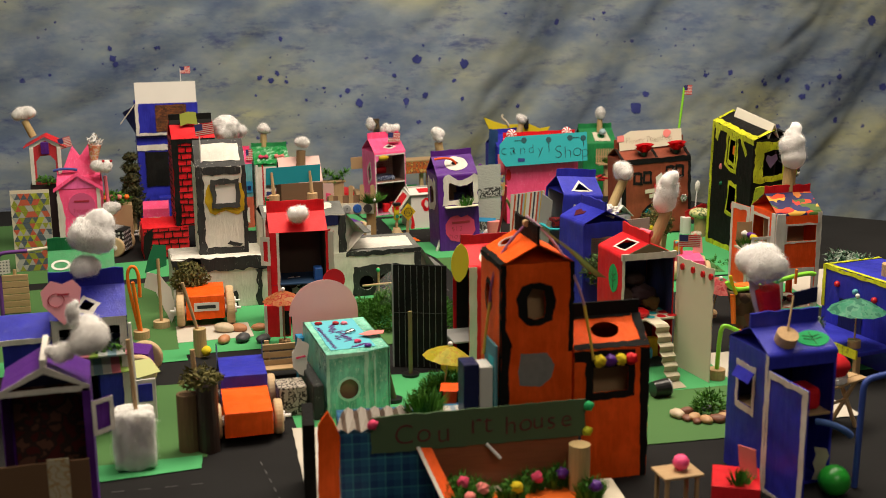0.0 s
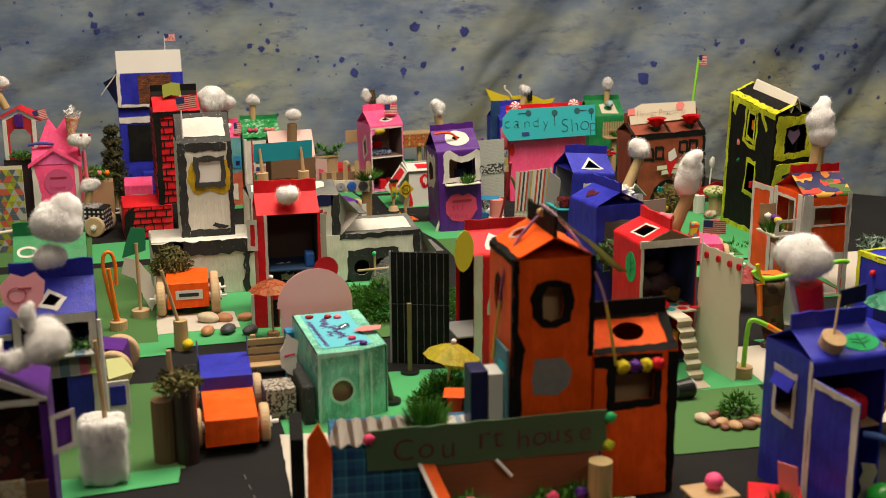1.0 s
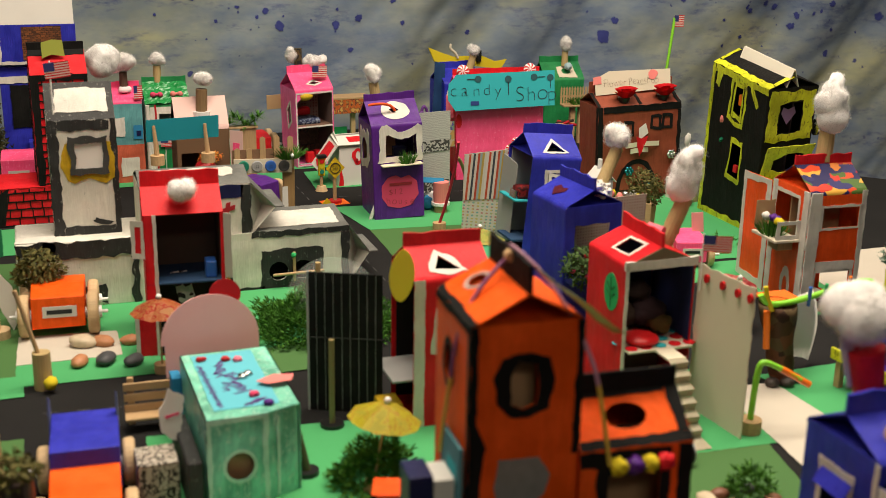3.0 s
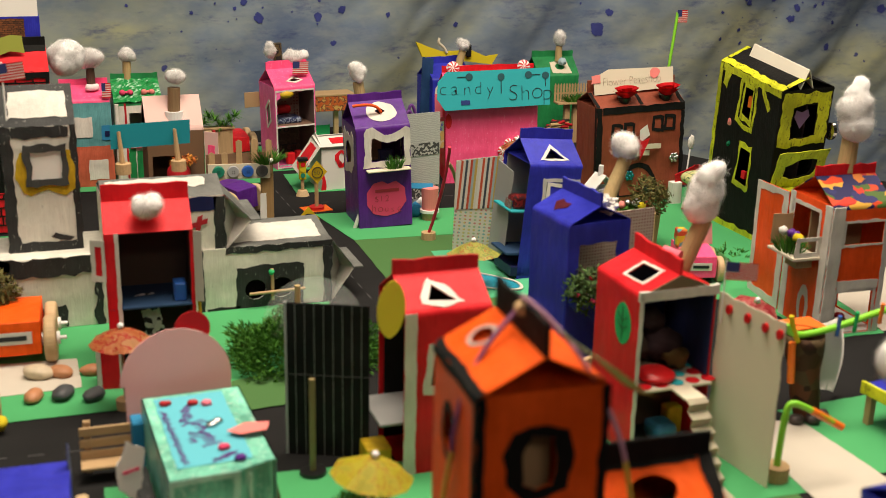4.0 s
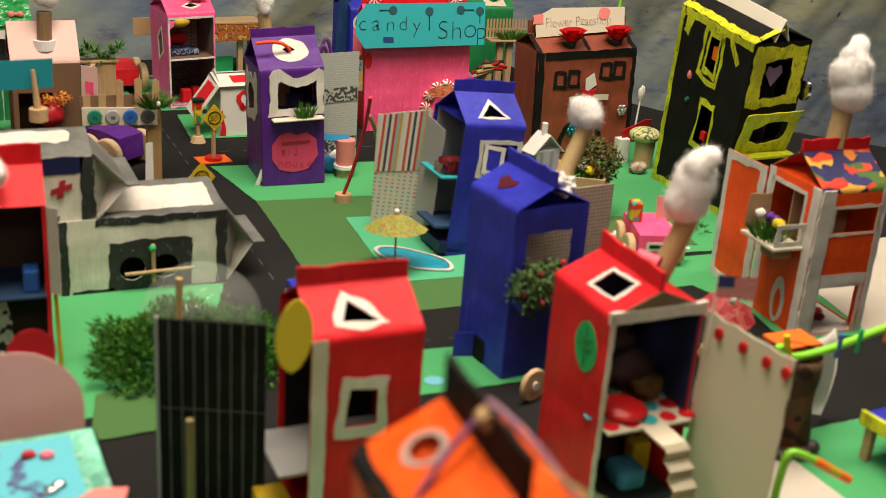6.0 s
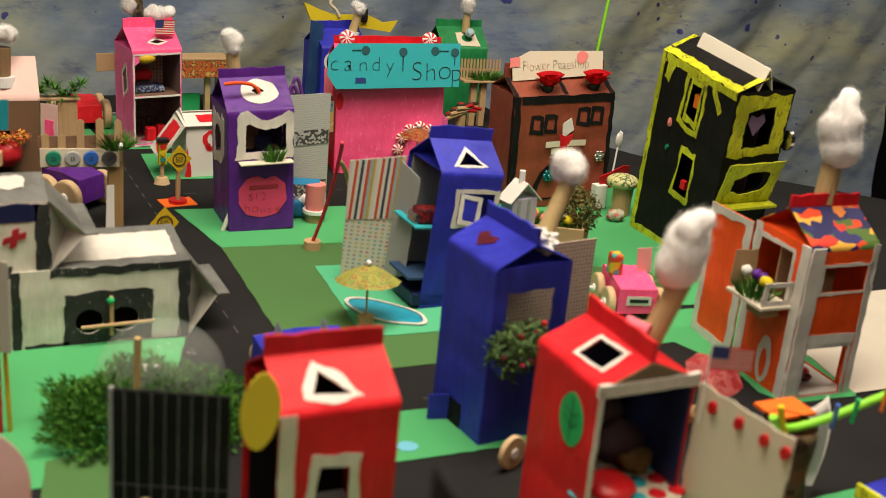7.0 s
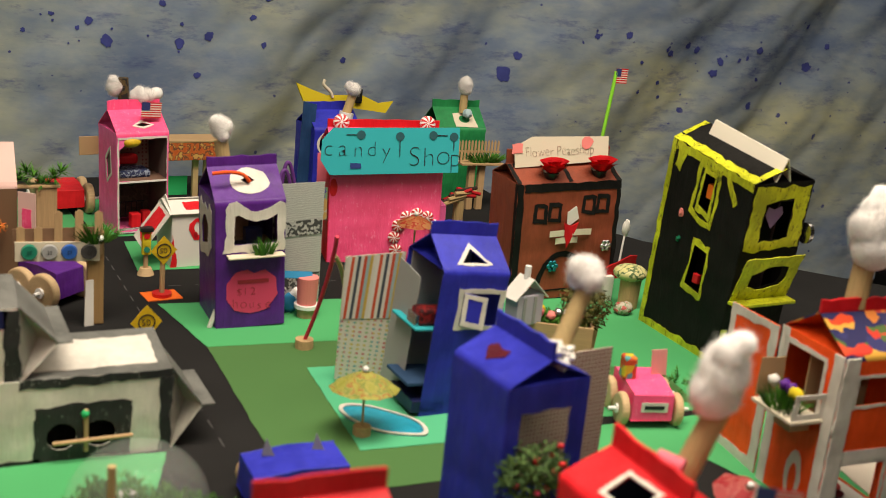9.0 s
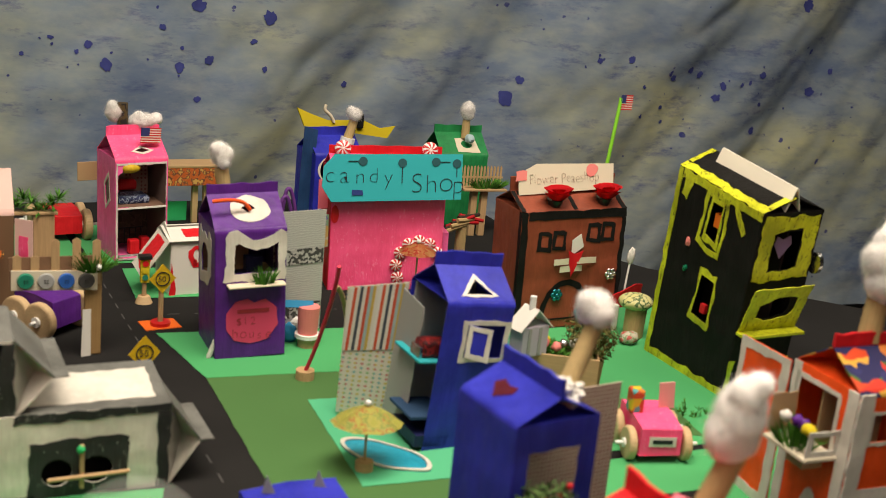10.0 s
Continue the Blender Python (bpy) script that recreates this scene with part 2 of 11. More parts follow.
# wood, cotton, plants
CRAFT = wood("craft_wood", (0.52, 0.35, 0.18))
CRAFT_X = wood("craft_wood_flat", (0.52, 0.35, 0.18), axis=0)
BARK = wood("bark_stick", (0.50, 0.37, 0.17), 0.75)
CORK = plain("cork", (0.48, 0.32, 0.16), 0.9, var=0.3, scale=300)
WHEEL = wood("wheel_wood", (0.62, 0.45, 0.25), axis=0)
COTTON = fluffy("cotton_wool", (0.91, 0.90, 0.88))
FIBRE, _nt, _b = nodes_of("cotton_fibre", 1.0, spec=0.0)
_b.inputs["Base Color"].default_value = (0.95, 0.94, 0.92, 1)
_tr, _mx = nn(_nt, "ShaderNodeBsdfTranslucent", Color=(0.95, 0.94, 0.92, 1)), nn(_nt, "ShaderNodeMixShader", Fac=0.5)
_cl, _mz = _nt.nodes.new("ShaderNodeBsdfTransparent"), nn(_nt, "ShaderNodeMixShader", Fac=0.45)
_nt.links.new(_b.outputs[0], _mx.inputs[1])
_nt.links.new(_tr.outputs[0], _mx.inputs[2])
_nt.links.new(_mx.outputs[0], _mz.inputs[1])
_nt.links.new(_cl.outputs[0], _mz.inputs[2])
_nt.links.new(_mz.outputs[0], _nt.nodes["Material Output"].inputs["Surface"])
GRASS = leafy("plastic_grass", (0.020, 0.090, 0.008), (0.088, 0.26, 0.028))
MOSS = leafy("dried_moss", (0.05, 0.055, 0.012), (0.16, 0.14, 0.04))
STRAW_GREEN = plain("lime_pipe", (0.25, 0.68, 0.04), 0.4)
STRAW_ORANGE = plain("orange_pipe", (0.85, 0.18, 0.01), 0.4)
PIPE_RED = plain("red_pipe", (0.60, 0.02, 0.06), 0.6)
PIPE_BLUE = plain("blue_pipe", (0.03, 0.07, 0.32), 0.6)
PIPE_PURPLE = plain("purple_pipe", (0.12, 0.03, 0.22), 0.6)
SILVER = plain("foil_silver", (0.6, 0.6, 0.6), 0.25, 1.0)
RUBBER = plain("black_plastic", (0.012, 0.012, 0.012), 0.35)
WHITE_PL = plain("white_plastic", (0.8, 0.8, 0.78), 0.35)
RED_PL = plain("red_plastic", (0.55, 0.012, 0.015), 0.3)
BLUE_PL = plain("blue_plastic", (0.03, 0.12, 0.45), 0.3)
GREEN_PL = plain("green_plastic", (0.02, 0.22, 0.14), 0.3)
GREY_PL = plain("grey_plastic", (0.35, 0.36, 0.36), 0.35)
CLEAR = clear_plastic("clear_dome_plastic")
STONE_C = [plain("stone_%s" % n, c, 0.55, var=0.25, scale=120) for n, c in
           (("cream", (0.55, 0.46, 0.32)), ("ginger", (0.45, 0.20, 0.09)), ("slate", (0.05, 0.055, 0.06)), ("brown", (0.16, 0.06, 0.03)), ("tan", (0.48, 0.29, 0.14)))]

# ---- builders ----
X, Y, UP = Vector((1, 0, 0)), Vector((0, 1, 0)), Vector((0, 0, 1))
rnd = random.Random(7)


def thing(name, label, category, x, y, yaw=0, z=0.0, group="", lean=0.0, nod=0.0):
    e = new(name)
    e.empty_display_size = 0.02
    e.matrix_world = pose(x, y, z, nod, lean, yaw)
    return tagged(e, label, category, group)


def part(name, bm, material, parent, label="", smooth=False):
    bmesh.ops.recalc_face_normals(bm, faces=bm.faces[:])
    me = bpy.data.meshes.new(name)
    bm.to_mesh(me)
    bm.free()
    me.materials.append(material)
    if smooth:
        for p in me.polygons:
            p.use_smooth = True
    ob = new(name, me)
    ob.parent = parent
    if label:
        tagged(ob, label)
    return ob


def fr(o, u, v):
    return (Vector(o), Vector(u).normalized(), Vector(v).normalized())


def at(F, a, b, off=0.0):
    o, u, v = F
    return o + u * a + v * b + u.cross(v) * off


def tidy(loop):
    out = []
    for p in loop:
        if not out or math.hypot(p[0] - out[-1][0], p[1] - out[-1][1]) > 0.00005:
            out.append(p)
    while len(out) > 3 and math.hypot(out[0][0] - out[-1][0], out[0][1] - out[-1][1]) < 0.00005:
        out.pop()
    return out


def panel(bm, F, outline, holes=(), t0=-0.0012, t1=0.0):
    """A flat piece with holes, between two offsets from a face."""
    outline, holes = tidy(outline), [tidy(h) for h in holes]
    for side in (t0, t1):
        edges = []
        for loop in (outline, *holes):
            vs = [bm.verts.new(at(F, a, b, side)) for a, b in loop]
            edges += [bm.edges.new((vs[i], vs[(i + 1) % len(vs)])) for i in range(len(vs))]
        n = F[1].cross(F[2])
        bmesh.ops.triangle_fill(bm, use_beauty=True, use_dissolve=False, edges=edges, normal=n)
    for loop in (outline, *holes):
        a = [bm.verts.new(at(F, p, q, t0)) for p, q in loop]
        b = [bm.verts.new(at(F, p, q, t1)) for p, q in loop]
        for i in range(len(loop)):
            j = (i + 1) % len(loop)
            bm.faces.new((a[i], a[j], b[j], b[i]))
    bmesh.ops.remove_doubles(bm, verts=bm.verts[:], dist=0.00002)


def rect(a0, b0, a1, b1):
    return [(a0, b0), (a1, b0), (a1, b1), (a0, b1)]


def oval(cx, cy, rx, ry=None, n=28, start=0.0, end=360.0):
    ry = rx if ry is None else ry
    full = abs(end - start) >= 360
    k = n if full else n + 1
    return [(cx + rx * math.cos(radians(start + (end - start) * i / n)), cy + ry * math.sin(radians(start + (end - start) * i / n))) for i in range(k)]


def wob(poly, amp=0.0012, step=0.006):
    """Hand-cut or hand-painted edge: slow waver with small ragged jitter."""
    out = []
    step = min(step, max(0.0024, amp * 3))
    k0 = rnd.uniform(0, 60)
    for i in range(len(poly)):
        (x0, y0), (x1, y1) = poly[i], poly[(i + 1) % len(poly)]
        n = max(1, min(40, int(math.hypot(x1 - x0, y1 - y0) / step)))
        for k in range(n):
            t = k / n
            x, y = x0 + (x1 - x0) * t, y0 + (y1 - y0) * t
            q = Vector((x * 70, y * 70, k0))
            j = amp * 0.30
            out.append((x + 1.5 * amp * noise.noise(q) + rnd.uniform(-j, j), y + 1.5 * amp * noise.noise(q + Vector((9.1, 3.3, 7.7))) + rnd.uniform(-j, j)))
    return out


def grow(poly, d):
    cx, cy = sum(p[0] for p in poly) / len(poly), sum(p[1] for p in poly) / len(poly)
    out = []
    for x, y in poly:
        r = math.hypot(x - cx, y - cy) or 1
        out.append((x + (x - cx) / r * d * 1.25, y + (y - cy) / r * d * 1.25))
    return out


def decal(th, name, F, outline, material, holes=(), off=0.0003, thick=0.0005, label=""):
    bm = bmesh.new()
    panel(bm, F, outline, holes, off, off + thick)
    return part(name, bm, material, th, label)


def board(th, name, F, outline, material, holes=(), thick=0.0012, label=""):
    bm = bmesh.new()
    panel(bm, F, outline, holes, -thick, 0)
    return part(name, bm, material, th, label)


def box(bm, x0, x1, y0, y1, z0, z1, bevel=0.0):
    r = bmesh.ops.create_cube(bm, size=1.0, matrix=Matrix.Translation(((x0 + x1) / 2, (y0 + y1) / 2, (z0 + z1) / 2)) @ Matrix.Diagonal((x1 - x0, y1 - y0, z1 - z0, 1)))
    if bevel:
        es = list({e for v in r["verts"] for e in v.link_edges})
        bmesh.ops.bevel(bm, geom=es, offset=bevel, segments=2, affect="EDGES", profile=0.5)


def boxpart(th, name, x0, x1, y0, y1, z0, z1, material, bevel=0.0008, label=""):
    bm = bmesh.new()
    box(bm, x0, x1, y0, y1, z0, z1, bevel)
    return part(name, bm, material, th, label)


def rod(bm, p0, p1, r0, r1=None, n=12):
    p0, p1 = Vector(p0), Vector(p1)
    r1 = r0 if r1 is None else r1
    d = p1 - p0
    m = Matrix.Translation((p0 + p1) / 2) @ d.to_track_quat("Z", "Y").to_matrix().to_4x4()
    bmesh.ops.create_cone(bm, cap_ends=True, segments=n, radius1=r0, radius2=r1, depth=d.length, matrix=m)


def rodpart(th, name, p0, p1, r, material, r1=None, n=14, label=""):
    bm = bmesh.new()
    rod(bm, p0, p1, r, r1, n)
    ob = part(name, bm, material, th, label)
    return ob


def tube(th, name, pts, r, material, label="", n=8):
    """A bent pipe cleaner or straw through a few points."""
    cu = bpy.data.curves.new(name, "CURVE")
    cu.dimensions, cu.bevel_depth, cu.bevel_resolution, cu.resolution_u, cu.use_fill_caps = "3D", r, 2, 6, True
    sp = cu.splines.new("NURBS")
    sp.points.add(len(pts) - 1)
    for p, q in zip(sp.points, pts):
        p.co = (*q, 1)
    sp.use_endpoint_u, sp.order_u = True, min(4, len(pts))
    tmp = bpy.data.objects.new("tmp", cu)
    scene.collection.objects.link(tmp)
    me = bpy.data.meshes.new_from_object(tmp.evaluated_get(bpy.context.evaluated_depsgraph_get()))
    bpy.data.objects.remove(tmp)
    bpy.data.curves.remove(cu)
    me.materials.clear()
    me.materials.append(material)
    for p in me.polygons:
        p.use_smooth = True
    ob = new(name, me)
    ob.parent = th
    if label:
        tagged(ob, label)
    return ob


def lettering(th, name, text, F, a, b, size, material, off=0.0009, width=None, label="", thin=0.014):
    cu = bpy.data.curves.new(name, "FONT")
    cu.body, cu.size, cu.extrude, cu.offset = text, size, 0.0002, -thin * size
    tmp = bpy.data.objects.new("tmp", cu)
    scene.collection.objects.link(tmp)
    me = bpy.data.meshes.new_from_object(tmp.evaluated_get(bpy.context.evaluated_depsgraph_get()))
    bpy.data.objects.remove(tmp)
    bpy.data.curves.remove(cu)
    me.materials.clear()
    me.materials.append(material)
    k = 1.0
    if width and len(me.vertices):
        k = width / max(0.0001, max(v.co.x for v in me.vertices))
    for v in me.vertices:
        jig = 0.04 * size * math.sin(v.co.x * 37 / size * 0.1)
        v.co = at(F, a + v.co.x * k, b + v.co.y + jig, off + v.co.z)
    ob = new(name, me)
    ob.parent = th
    if label:
        tagged(ob, label)
    return ob


def hand_letters(th, text, F, a, b, size, pitch, material, off=0.0006, thin=0.030, rise=0.0):
    """Marker letters set one by one, uneven in height and spacing."""
    for i, ch in enumerate(text):
        if ch != " ":
            lettering(th, "letter", ch, F, a + pitch * i + rnd.uniform(-0.08, 0.08) * pitch, b + rise * i + rnd.uniform(-0.05, 0.05) * size, size * rnd.uniform(0.92, 1.1), material, off, thin=thin)


def blob(bm, c, r, sub=3, amp=0.25, freq=2.2, sx=1, sy=1, sz=1, seed=0.0):
    res = bmesh.ops.create_icosphere(bm, subdivisions=sub, radius=1.0)
    for v in res["verts"]:
        n = v.co.normalized()
        k = 1 + amp * noise.fractal(n * freq + Vector((seed, seed * 1.7, -seed)), 0.9, 2.1, 4)
        v.co = Vector(c) + Vector((n.x * sx, n.y * sy, n.z * sz)) * r * k


def cotton(th, c, r, sx=1, sy=1, sz=1, lumps=3, name="cotton"):
    """Teased cotton wool: soft merged tufts in a haze of fine curled fibres."""
    bm = bmesh.new()
    seed = rnd.uniform(0, 50)
    c = Vector(c)
    lobes = []
    if sz > 1.4:
        # drawn out upwards into a thinning plume
        for k in range(6):
            u = k / 5
            a = rnd.uniform(0, 6.28)
            lobes.append((Vector((math.cos(a) * 0.20 * sx + 0.32 * u * u, math.sin(a) * 0.2 * sy, (u * 1.7 - 0.8) * sz * 0.62)) * r, r * (0.74 - 0.34 * u)))
    for i in range(lumps + 4):
        a, up = rnd.uniform(0, 6.28), rnd.uniform(-0.75, 0.9)
        k = rnd.uniform(0.42, 0.66) * (0.5 if sz > 1.4 else 1)
        lobes.append((Vector((math.cos(a) * sx * (1 - 0.4 * abs(up)), math.sin(a) * sy * (1 - 0.4 * abs(up)), up * sz)) * r * k, r * rnd.uniform(0.34, 0.50)))
    core = 0.5 if sz > 1.4 else 0.72
    for v in bmesh.ops.create_icosphere(bm, subdivisions=5 if r > 0.028 else 4, radius=1.0)["verts"]:
        n = v.co.normalized()
        acc = (core * r / math.sqrt((n.x / sx) ** 2 + (n.y / sy) ** 2 + (n.z / sz) ** 2)) ** 5
        for q, rr in lobes:
            b = n.dot(q)
            disc = b * b - q.length_squared + rr * rr
            if disc > 0:
                t = b + math.sqrt(disc)
                if t > 0:
                    acc += t ** 5
        k = 0.93 * acc ** (1 / 5)
        v.co = n * k * (1 + 0.07 * noise.fractal(n * 2.4 + Vector((seed, 0, -seed)), 0.9, 2.1, 4))
    shell = [(v.co.copy(), v.co.normalized()) for v in bm.verts]
    for v in bm.verts:
        v.co += c
    solid = len(bm.faces)
    for i in range(2600 if r < 0.024 else 5600):
        p, d = rnd.choice(shell)
        p = c + p * rnd.uniform(0.93, 1.02)
        side = d.cross(Vector((rnd.uniform(-1, 1), rnd.uniform(-1, 1), rnd.uniform(-1, 1)))).normalized()
        L = min(r, 0.018) * rnd.uniform(0.15, 0.48)
        m = p + side * L * 0.5 + d * L * rnd.uniform(0.05, 0.40)
        e = p + side * L + d * L * rnd.uniform(-0.15, 0.55)
        s = d.cross(side).normalized() * (0.00010 + 0.0022 * min(r, 0.016))
        v = [bm.verts.new(k) for k in (p - s, p + s, m + s, m - s, e)]
        bm.faces.new((v[0], v[1], v[2], v[3]))
        bm.faces.new((v[3], v[2], v[4]))
    ob = part(name, bm, COTTON, th, "fluffy white cotton wool", True)
    ob.data.materials.append(FIBRE)
    for k in range(solid, len(ob.data.polygons)):
        ob.data.polygons[k].material_index = 1
    return ob


def blades(bm, c, rx, ry, h, n, wid=0.0012, lean=0.6, thick=1.0):
    for i in range(n):
        a, q = rnd.uniform(0, 6.28), math.sqrt(rnd.random())
        dx, dy = math.cos(a) * q, math.sin(a) * q
        base = Vector((c[0] + dx * rx * 0.7, c[1] + dy * ry * 0.7, c[2]))
        hh = h * rnd.uniform(0.55, 1.1) * (1 - 0.35 * q * q)
        tip = base + Vector((dx * rx * lean + rnd.uniform(-1, 1) * hh * 0.25, dy * ry * lean + rnd.uniform(-1, 1) * hh * 0.25, hh))
        mid = base.lerp(tip, 0.55) + Vector((0, 0, hh * 0.1))
        s = Vector((-math.sin(a + 0.7), math.cos(a + 0.7), 0)) * wid
        v = [bm.verts.new(p) for p in (base - s, base + s, mid + s * 0.8, mid - s * 0.8, tip)]
        bm.faces.new((v[0], v[1], v[2], v[3]))
        bm.faces.new((v[3], v[2], v[4]))


def clumps(bm, c, r, n, size=0.004, sz=1.0, sx=1.0, sy=1.0):
    """Moss or leaf crown: many small bent leaves round a centre."""
    for i in range(n):
        d = Vector((rnd.gauss(0, 1), rnd.gauss(0, 1), rnd.gauss(0, 1))).normalized()
        q = r * (0.35 + 0.65 * rnd.random() ** 0.5) * (1 + 0.35 * noise.noise(d * 2.3 + Vector(c) * 40))
        p = Vector(c) + Vector((d.x * sx, d.y * sy, d.z * sz)) * q
        u = Vector((rnd.uniform(-1, 1), rnd.uniform(-1, 1), rnd.uniform(-1, 1))).normalized()
        w = u.cross(d).normalized()
        s = size * rnd.uniform(0.6, 1.5)
        v = [bm.verts.new(p + k) for k in (u * s, w * s * 0.35, -u * s * 0.7 + d * s * 0.3, -w * s * 0.35)]
        bm.faces.new(v[:3])
        bm.faces.new((v[0], v[2], v[3]))


def carton(th, w, d, h, rise, seal, material, holes=None, openings="", roof=None, sealmat=None, roofholes=None, backroof=None, inset=0.3, solid_gable=False):
    """A gable-top drink carton. Ridge along x, front slope towards -y. Returns its faces."""
    holes, roofholes = holes or {}, roofholes or {}
    roof, sealmat = roof or material, sealmat or roof or material
    sl = math.hypot(d / 2, rise)
    F = {"f": fr((0, 0, 0), X, UP), "r": fr((w, 0, 0), Y, UP), "b": fr((w, d, 0), -X, UP), "l": fr((0, d, 0), -Y, UP),
         "rf": fr((0, 0, h), X, (0, d / 2, rise)), "rb": fr((w, d, h), -X, (0, -d / 2, rise)), "in": fr((0, d, 0), -Y, UP)}
    ev, vc = 0.0045, 0.0022
    bm = bmesh.new()
    shut = {k: k not in openings for k in "frbl"}
    ring = {"f": ("l", "r"), "r": ("f", "b"), "b": ("r", "l"), "l": ("b", "f")}
    for k, wid in (("f", w), ("r", d), ("b", w), ("l", d)):
        if shut[k]:
            a0, a1 = [vc if shut[q] else 0 for q in ring[k]]
            panel(bm, F[k], rect(a0, 0, wid - a1, h - ev if k in "fb" else h), holes.get(k, ()))
    # rounded upright corners
    for p, q, cx, cy, ux, uy in (("l", "f", 0, 0, 1, 1), ("f", "r", w, 0, -1, 1), ("r", "b", w, d, -1, -1), ("b", "l", 0, d, 1, -1)):
        if shut[p] and shut[q]:
            lo, hi = [], []
            for t in (0.0, 0.2, 0.4, 0.6, 0.8, 1.0):
                x, y = cx + ux * vc * t * t, cy + uy * vc * (1 - t) ** 2
                lo.append(bm.verts.new((x, y, 0)))
                hi.append(bm.verts.new((x, y, h - 0.002)))
            for k in range(5):
                bm.faces.new((lo[k], lo[k + 1], hi[k + 1], hi[k]))
    bmesh.ops.remove_doubles(bm, verts=bm.verts[:], dist=0.00003)
    part("body", bm, material, th)
    bm = bmesh.new()
    panel(bm, fr((0, 0, 0.001), X, Y), rect(0.003, 0.003, w - 0.003, d - 0.003))
    part("carton_floor", bm, material, th)
    for y0, sy, key, mat_, shown in ((0, 1, "rf", roof, shut["f"]), (d, -1, "rb", backroof or roof, shut["b"])):
        bm = bmesh.new()
        e = ev if shown else 0
        panel(bm, F[key], rect(0, e, w, sl), roofholes.get(key, ()))
        if shown:
            # the soft fold at the eave
            pts = []
            for t in (0.0, 0.17, 0.33, 0.5, 0.67, 0.83, 1.0):
                yy = t * t * ev * (d / 2) / sl
                zz = (1 - t) ** 2 * (h - ev) + 2 * t * (1 - t) * h + t * t * (h + ev * rise / sl)
                pts.append((y0 + sy * yy, zz))
            lo, hi = [bm.verts.new((0, y, z)) for y, z in pts], [bm.verts.new((w, y, z)) for y, z in pts]
            for k in range(6):
                fc = bm.faces.new((lo[k], hi[k], hi[k + 1], lo[k + 1]))
                fc.smooth = True
        bmesh.ops.remove_doubles(bm, verts=bm.verts[:], dist=0.00003)
        part("roof", bm, mat_, th)
    for x0, s in ((0.0008, 1), (w - 0.0008, -1)):
        bm = bmesh.new()
        if solid_gable:
            bm.faces.new([bm.verts.new(p) for p in ((x0, 0.001, h), (x0, d - 0.001, h), (x0, d / 2, h + rise * 0.96))])
        else:
            # folded inwards under the roof slopes
            a, b = bm.verts.new((x0, 0.001, h)), bm.verts.new((x0, d - 0.001, h))
            p, q = bm.verts.new((x0, d / 2, h + rise * 0.96)), bm.verts.new((x0 + s * inset * d, d / 2, h + rise * 0.45))
            for tri in ((a, b, q), (a, q, p), (b, p, q)):
                bm.faces.new(tri)
        bmesh.ops.solidify(bm, geom=bm.faces[:], thickness=0.0006)
        part("gable", bm, material, th)
    if seal:
        bm = bmesh.new()
        n = 8
        top = [(w * i / n, h + rise + seal + rnd.uniform(-0.0014, 0.0010)) for i in range(n, -1, -1)]
        panel(bm, fr((0, d / 2 - 0.0015, 0), X, UP), [(0, h + rise - 0.002), (w, h + rise - 0.002)] + top, (), -0.003, 0)
        part("ridge_seal", bm, sealmat, th)
    return F


def crumpled(th, name, F, w, h, material, amp=0.004, n=18):
    """A sheet of foil or tissue, creased all over."""
    bm = bmesh.new()
    k0 = rnd.uniform(0, 40)
    rows = []
    for i in range(n + 1):
        row = []
        for j in range(n + 1):
            a, b = w * i / n, h * j / n
            q = Vector((a * 55, b * 55, k0))
            off = amp * (abs(noise.noise(q)) * 1.6 + abs(noise.noise(q * 2.3)) * 0.9) + 0.0004
            row.append(bm.verts.new(at(F, a + 0.002 * noise.noise(q + Vector((5, 0, 0))), b + 0.002 * noise.noise(q + Vector((0, 7, 0))), off)))
        rows.append(row)
    for i in range(n):
        for j in range(n):
            bm.faces.new((rows[i][j], rows[i + 1][j], rows[i + 1][j + 1], rows[i][j + 1]))
    return part(name, bm, material, th)


def window(th, F, poly, trim, t=0.005, amp=0.0014, name="window_frame", label=""):
    """Painted border round an opening."""
    return decal(th, name, F, wob(grow(poly, t), amp), trim, [wob(poly, 0.0004, 0.01)], label=label)


def chimney(th, p, q, r, material=None, smoke=None, puff=(1, 1, 1.2), lumps=3):
    rodpart(th, "chimney", p, q, r, material or BARK, r * 0.92, 14, "round wooden stick chimney")
    if smoke:
        cotton(th, Vector(q) + Vector((0, 0, smoke * puff[2] * 0.85)), smoke * 1.1, *puff, lumps)


def flag(th, F, a, b, w, h, name="flag"):
    """Small striped flag with a blue corner."""
    bm = bmesh.new()
    panel(bm, F, rect(a, b, a + w, b + h), (), -0.0003, 0.0003)
    cloth = part(name, bm, P_WHITE, th, "small paper stars-and-stripes flag")
    bm = bmesh.new()
    for i in range(0, 7, 1):
        z0 = b + h * (2 * i) / 13
        panel(bm, F, rect(a, z0, a + w, z0 + h / 13), (), -0.0005, 0.0005)
    part("stripes", bm, RED_PL, cloth)
    bm = bmesh.new()
    panel(bm, F, rect(a, b + h * 6 / 13, a + w * 0.42, b + h), (), -0.0007, 0.0007)
    part("canton", bm, plain("flag_blue", (0.02, 0.03, 0.14), 0.7), cloth)
    return cloth


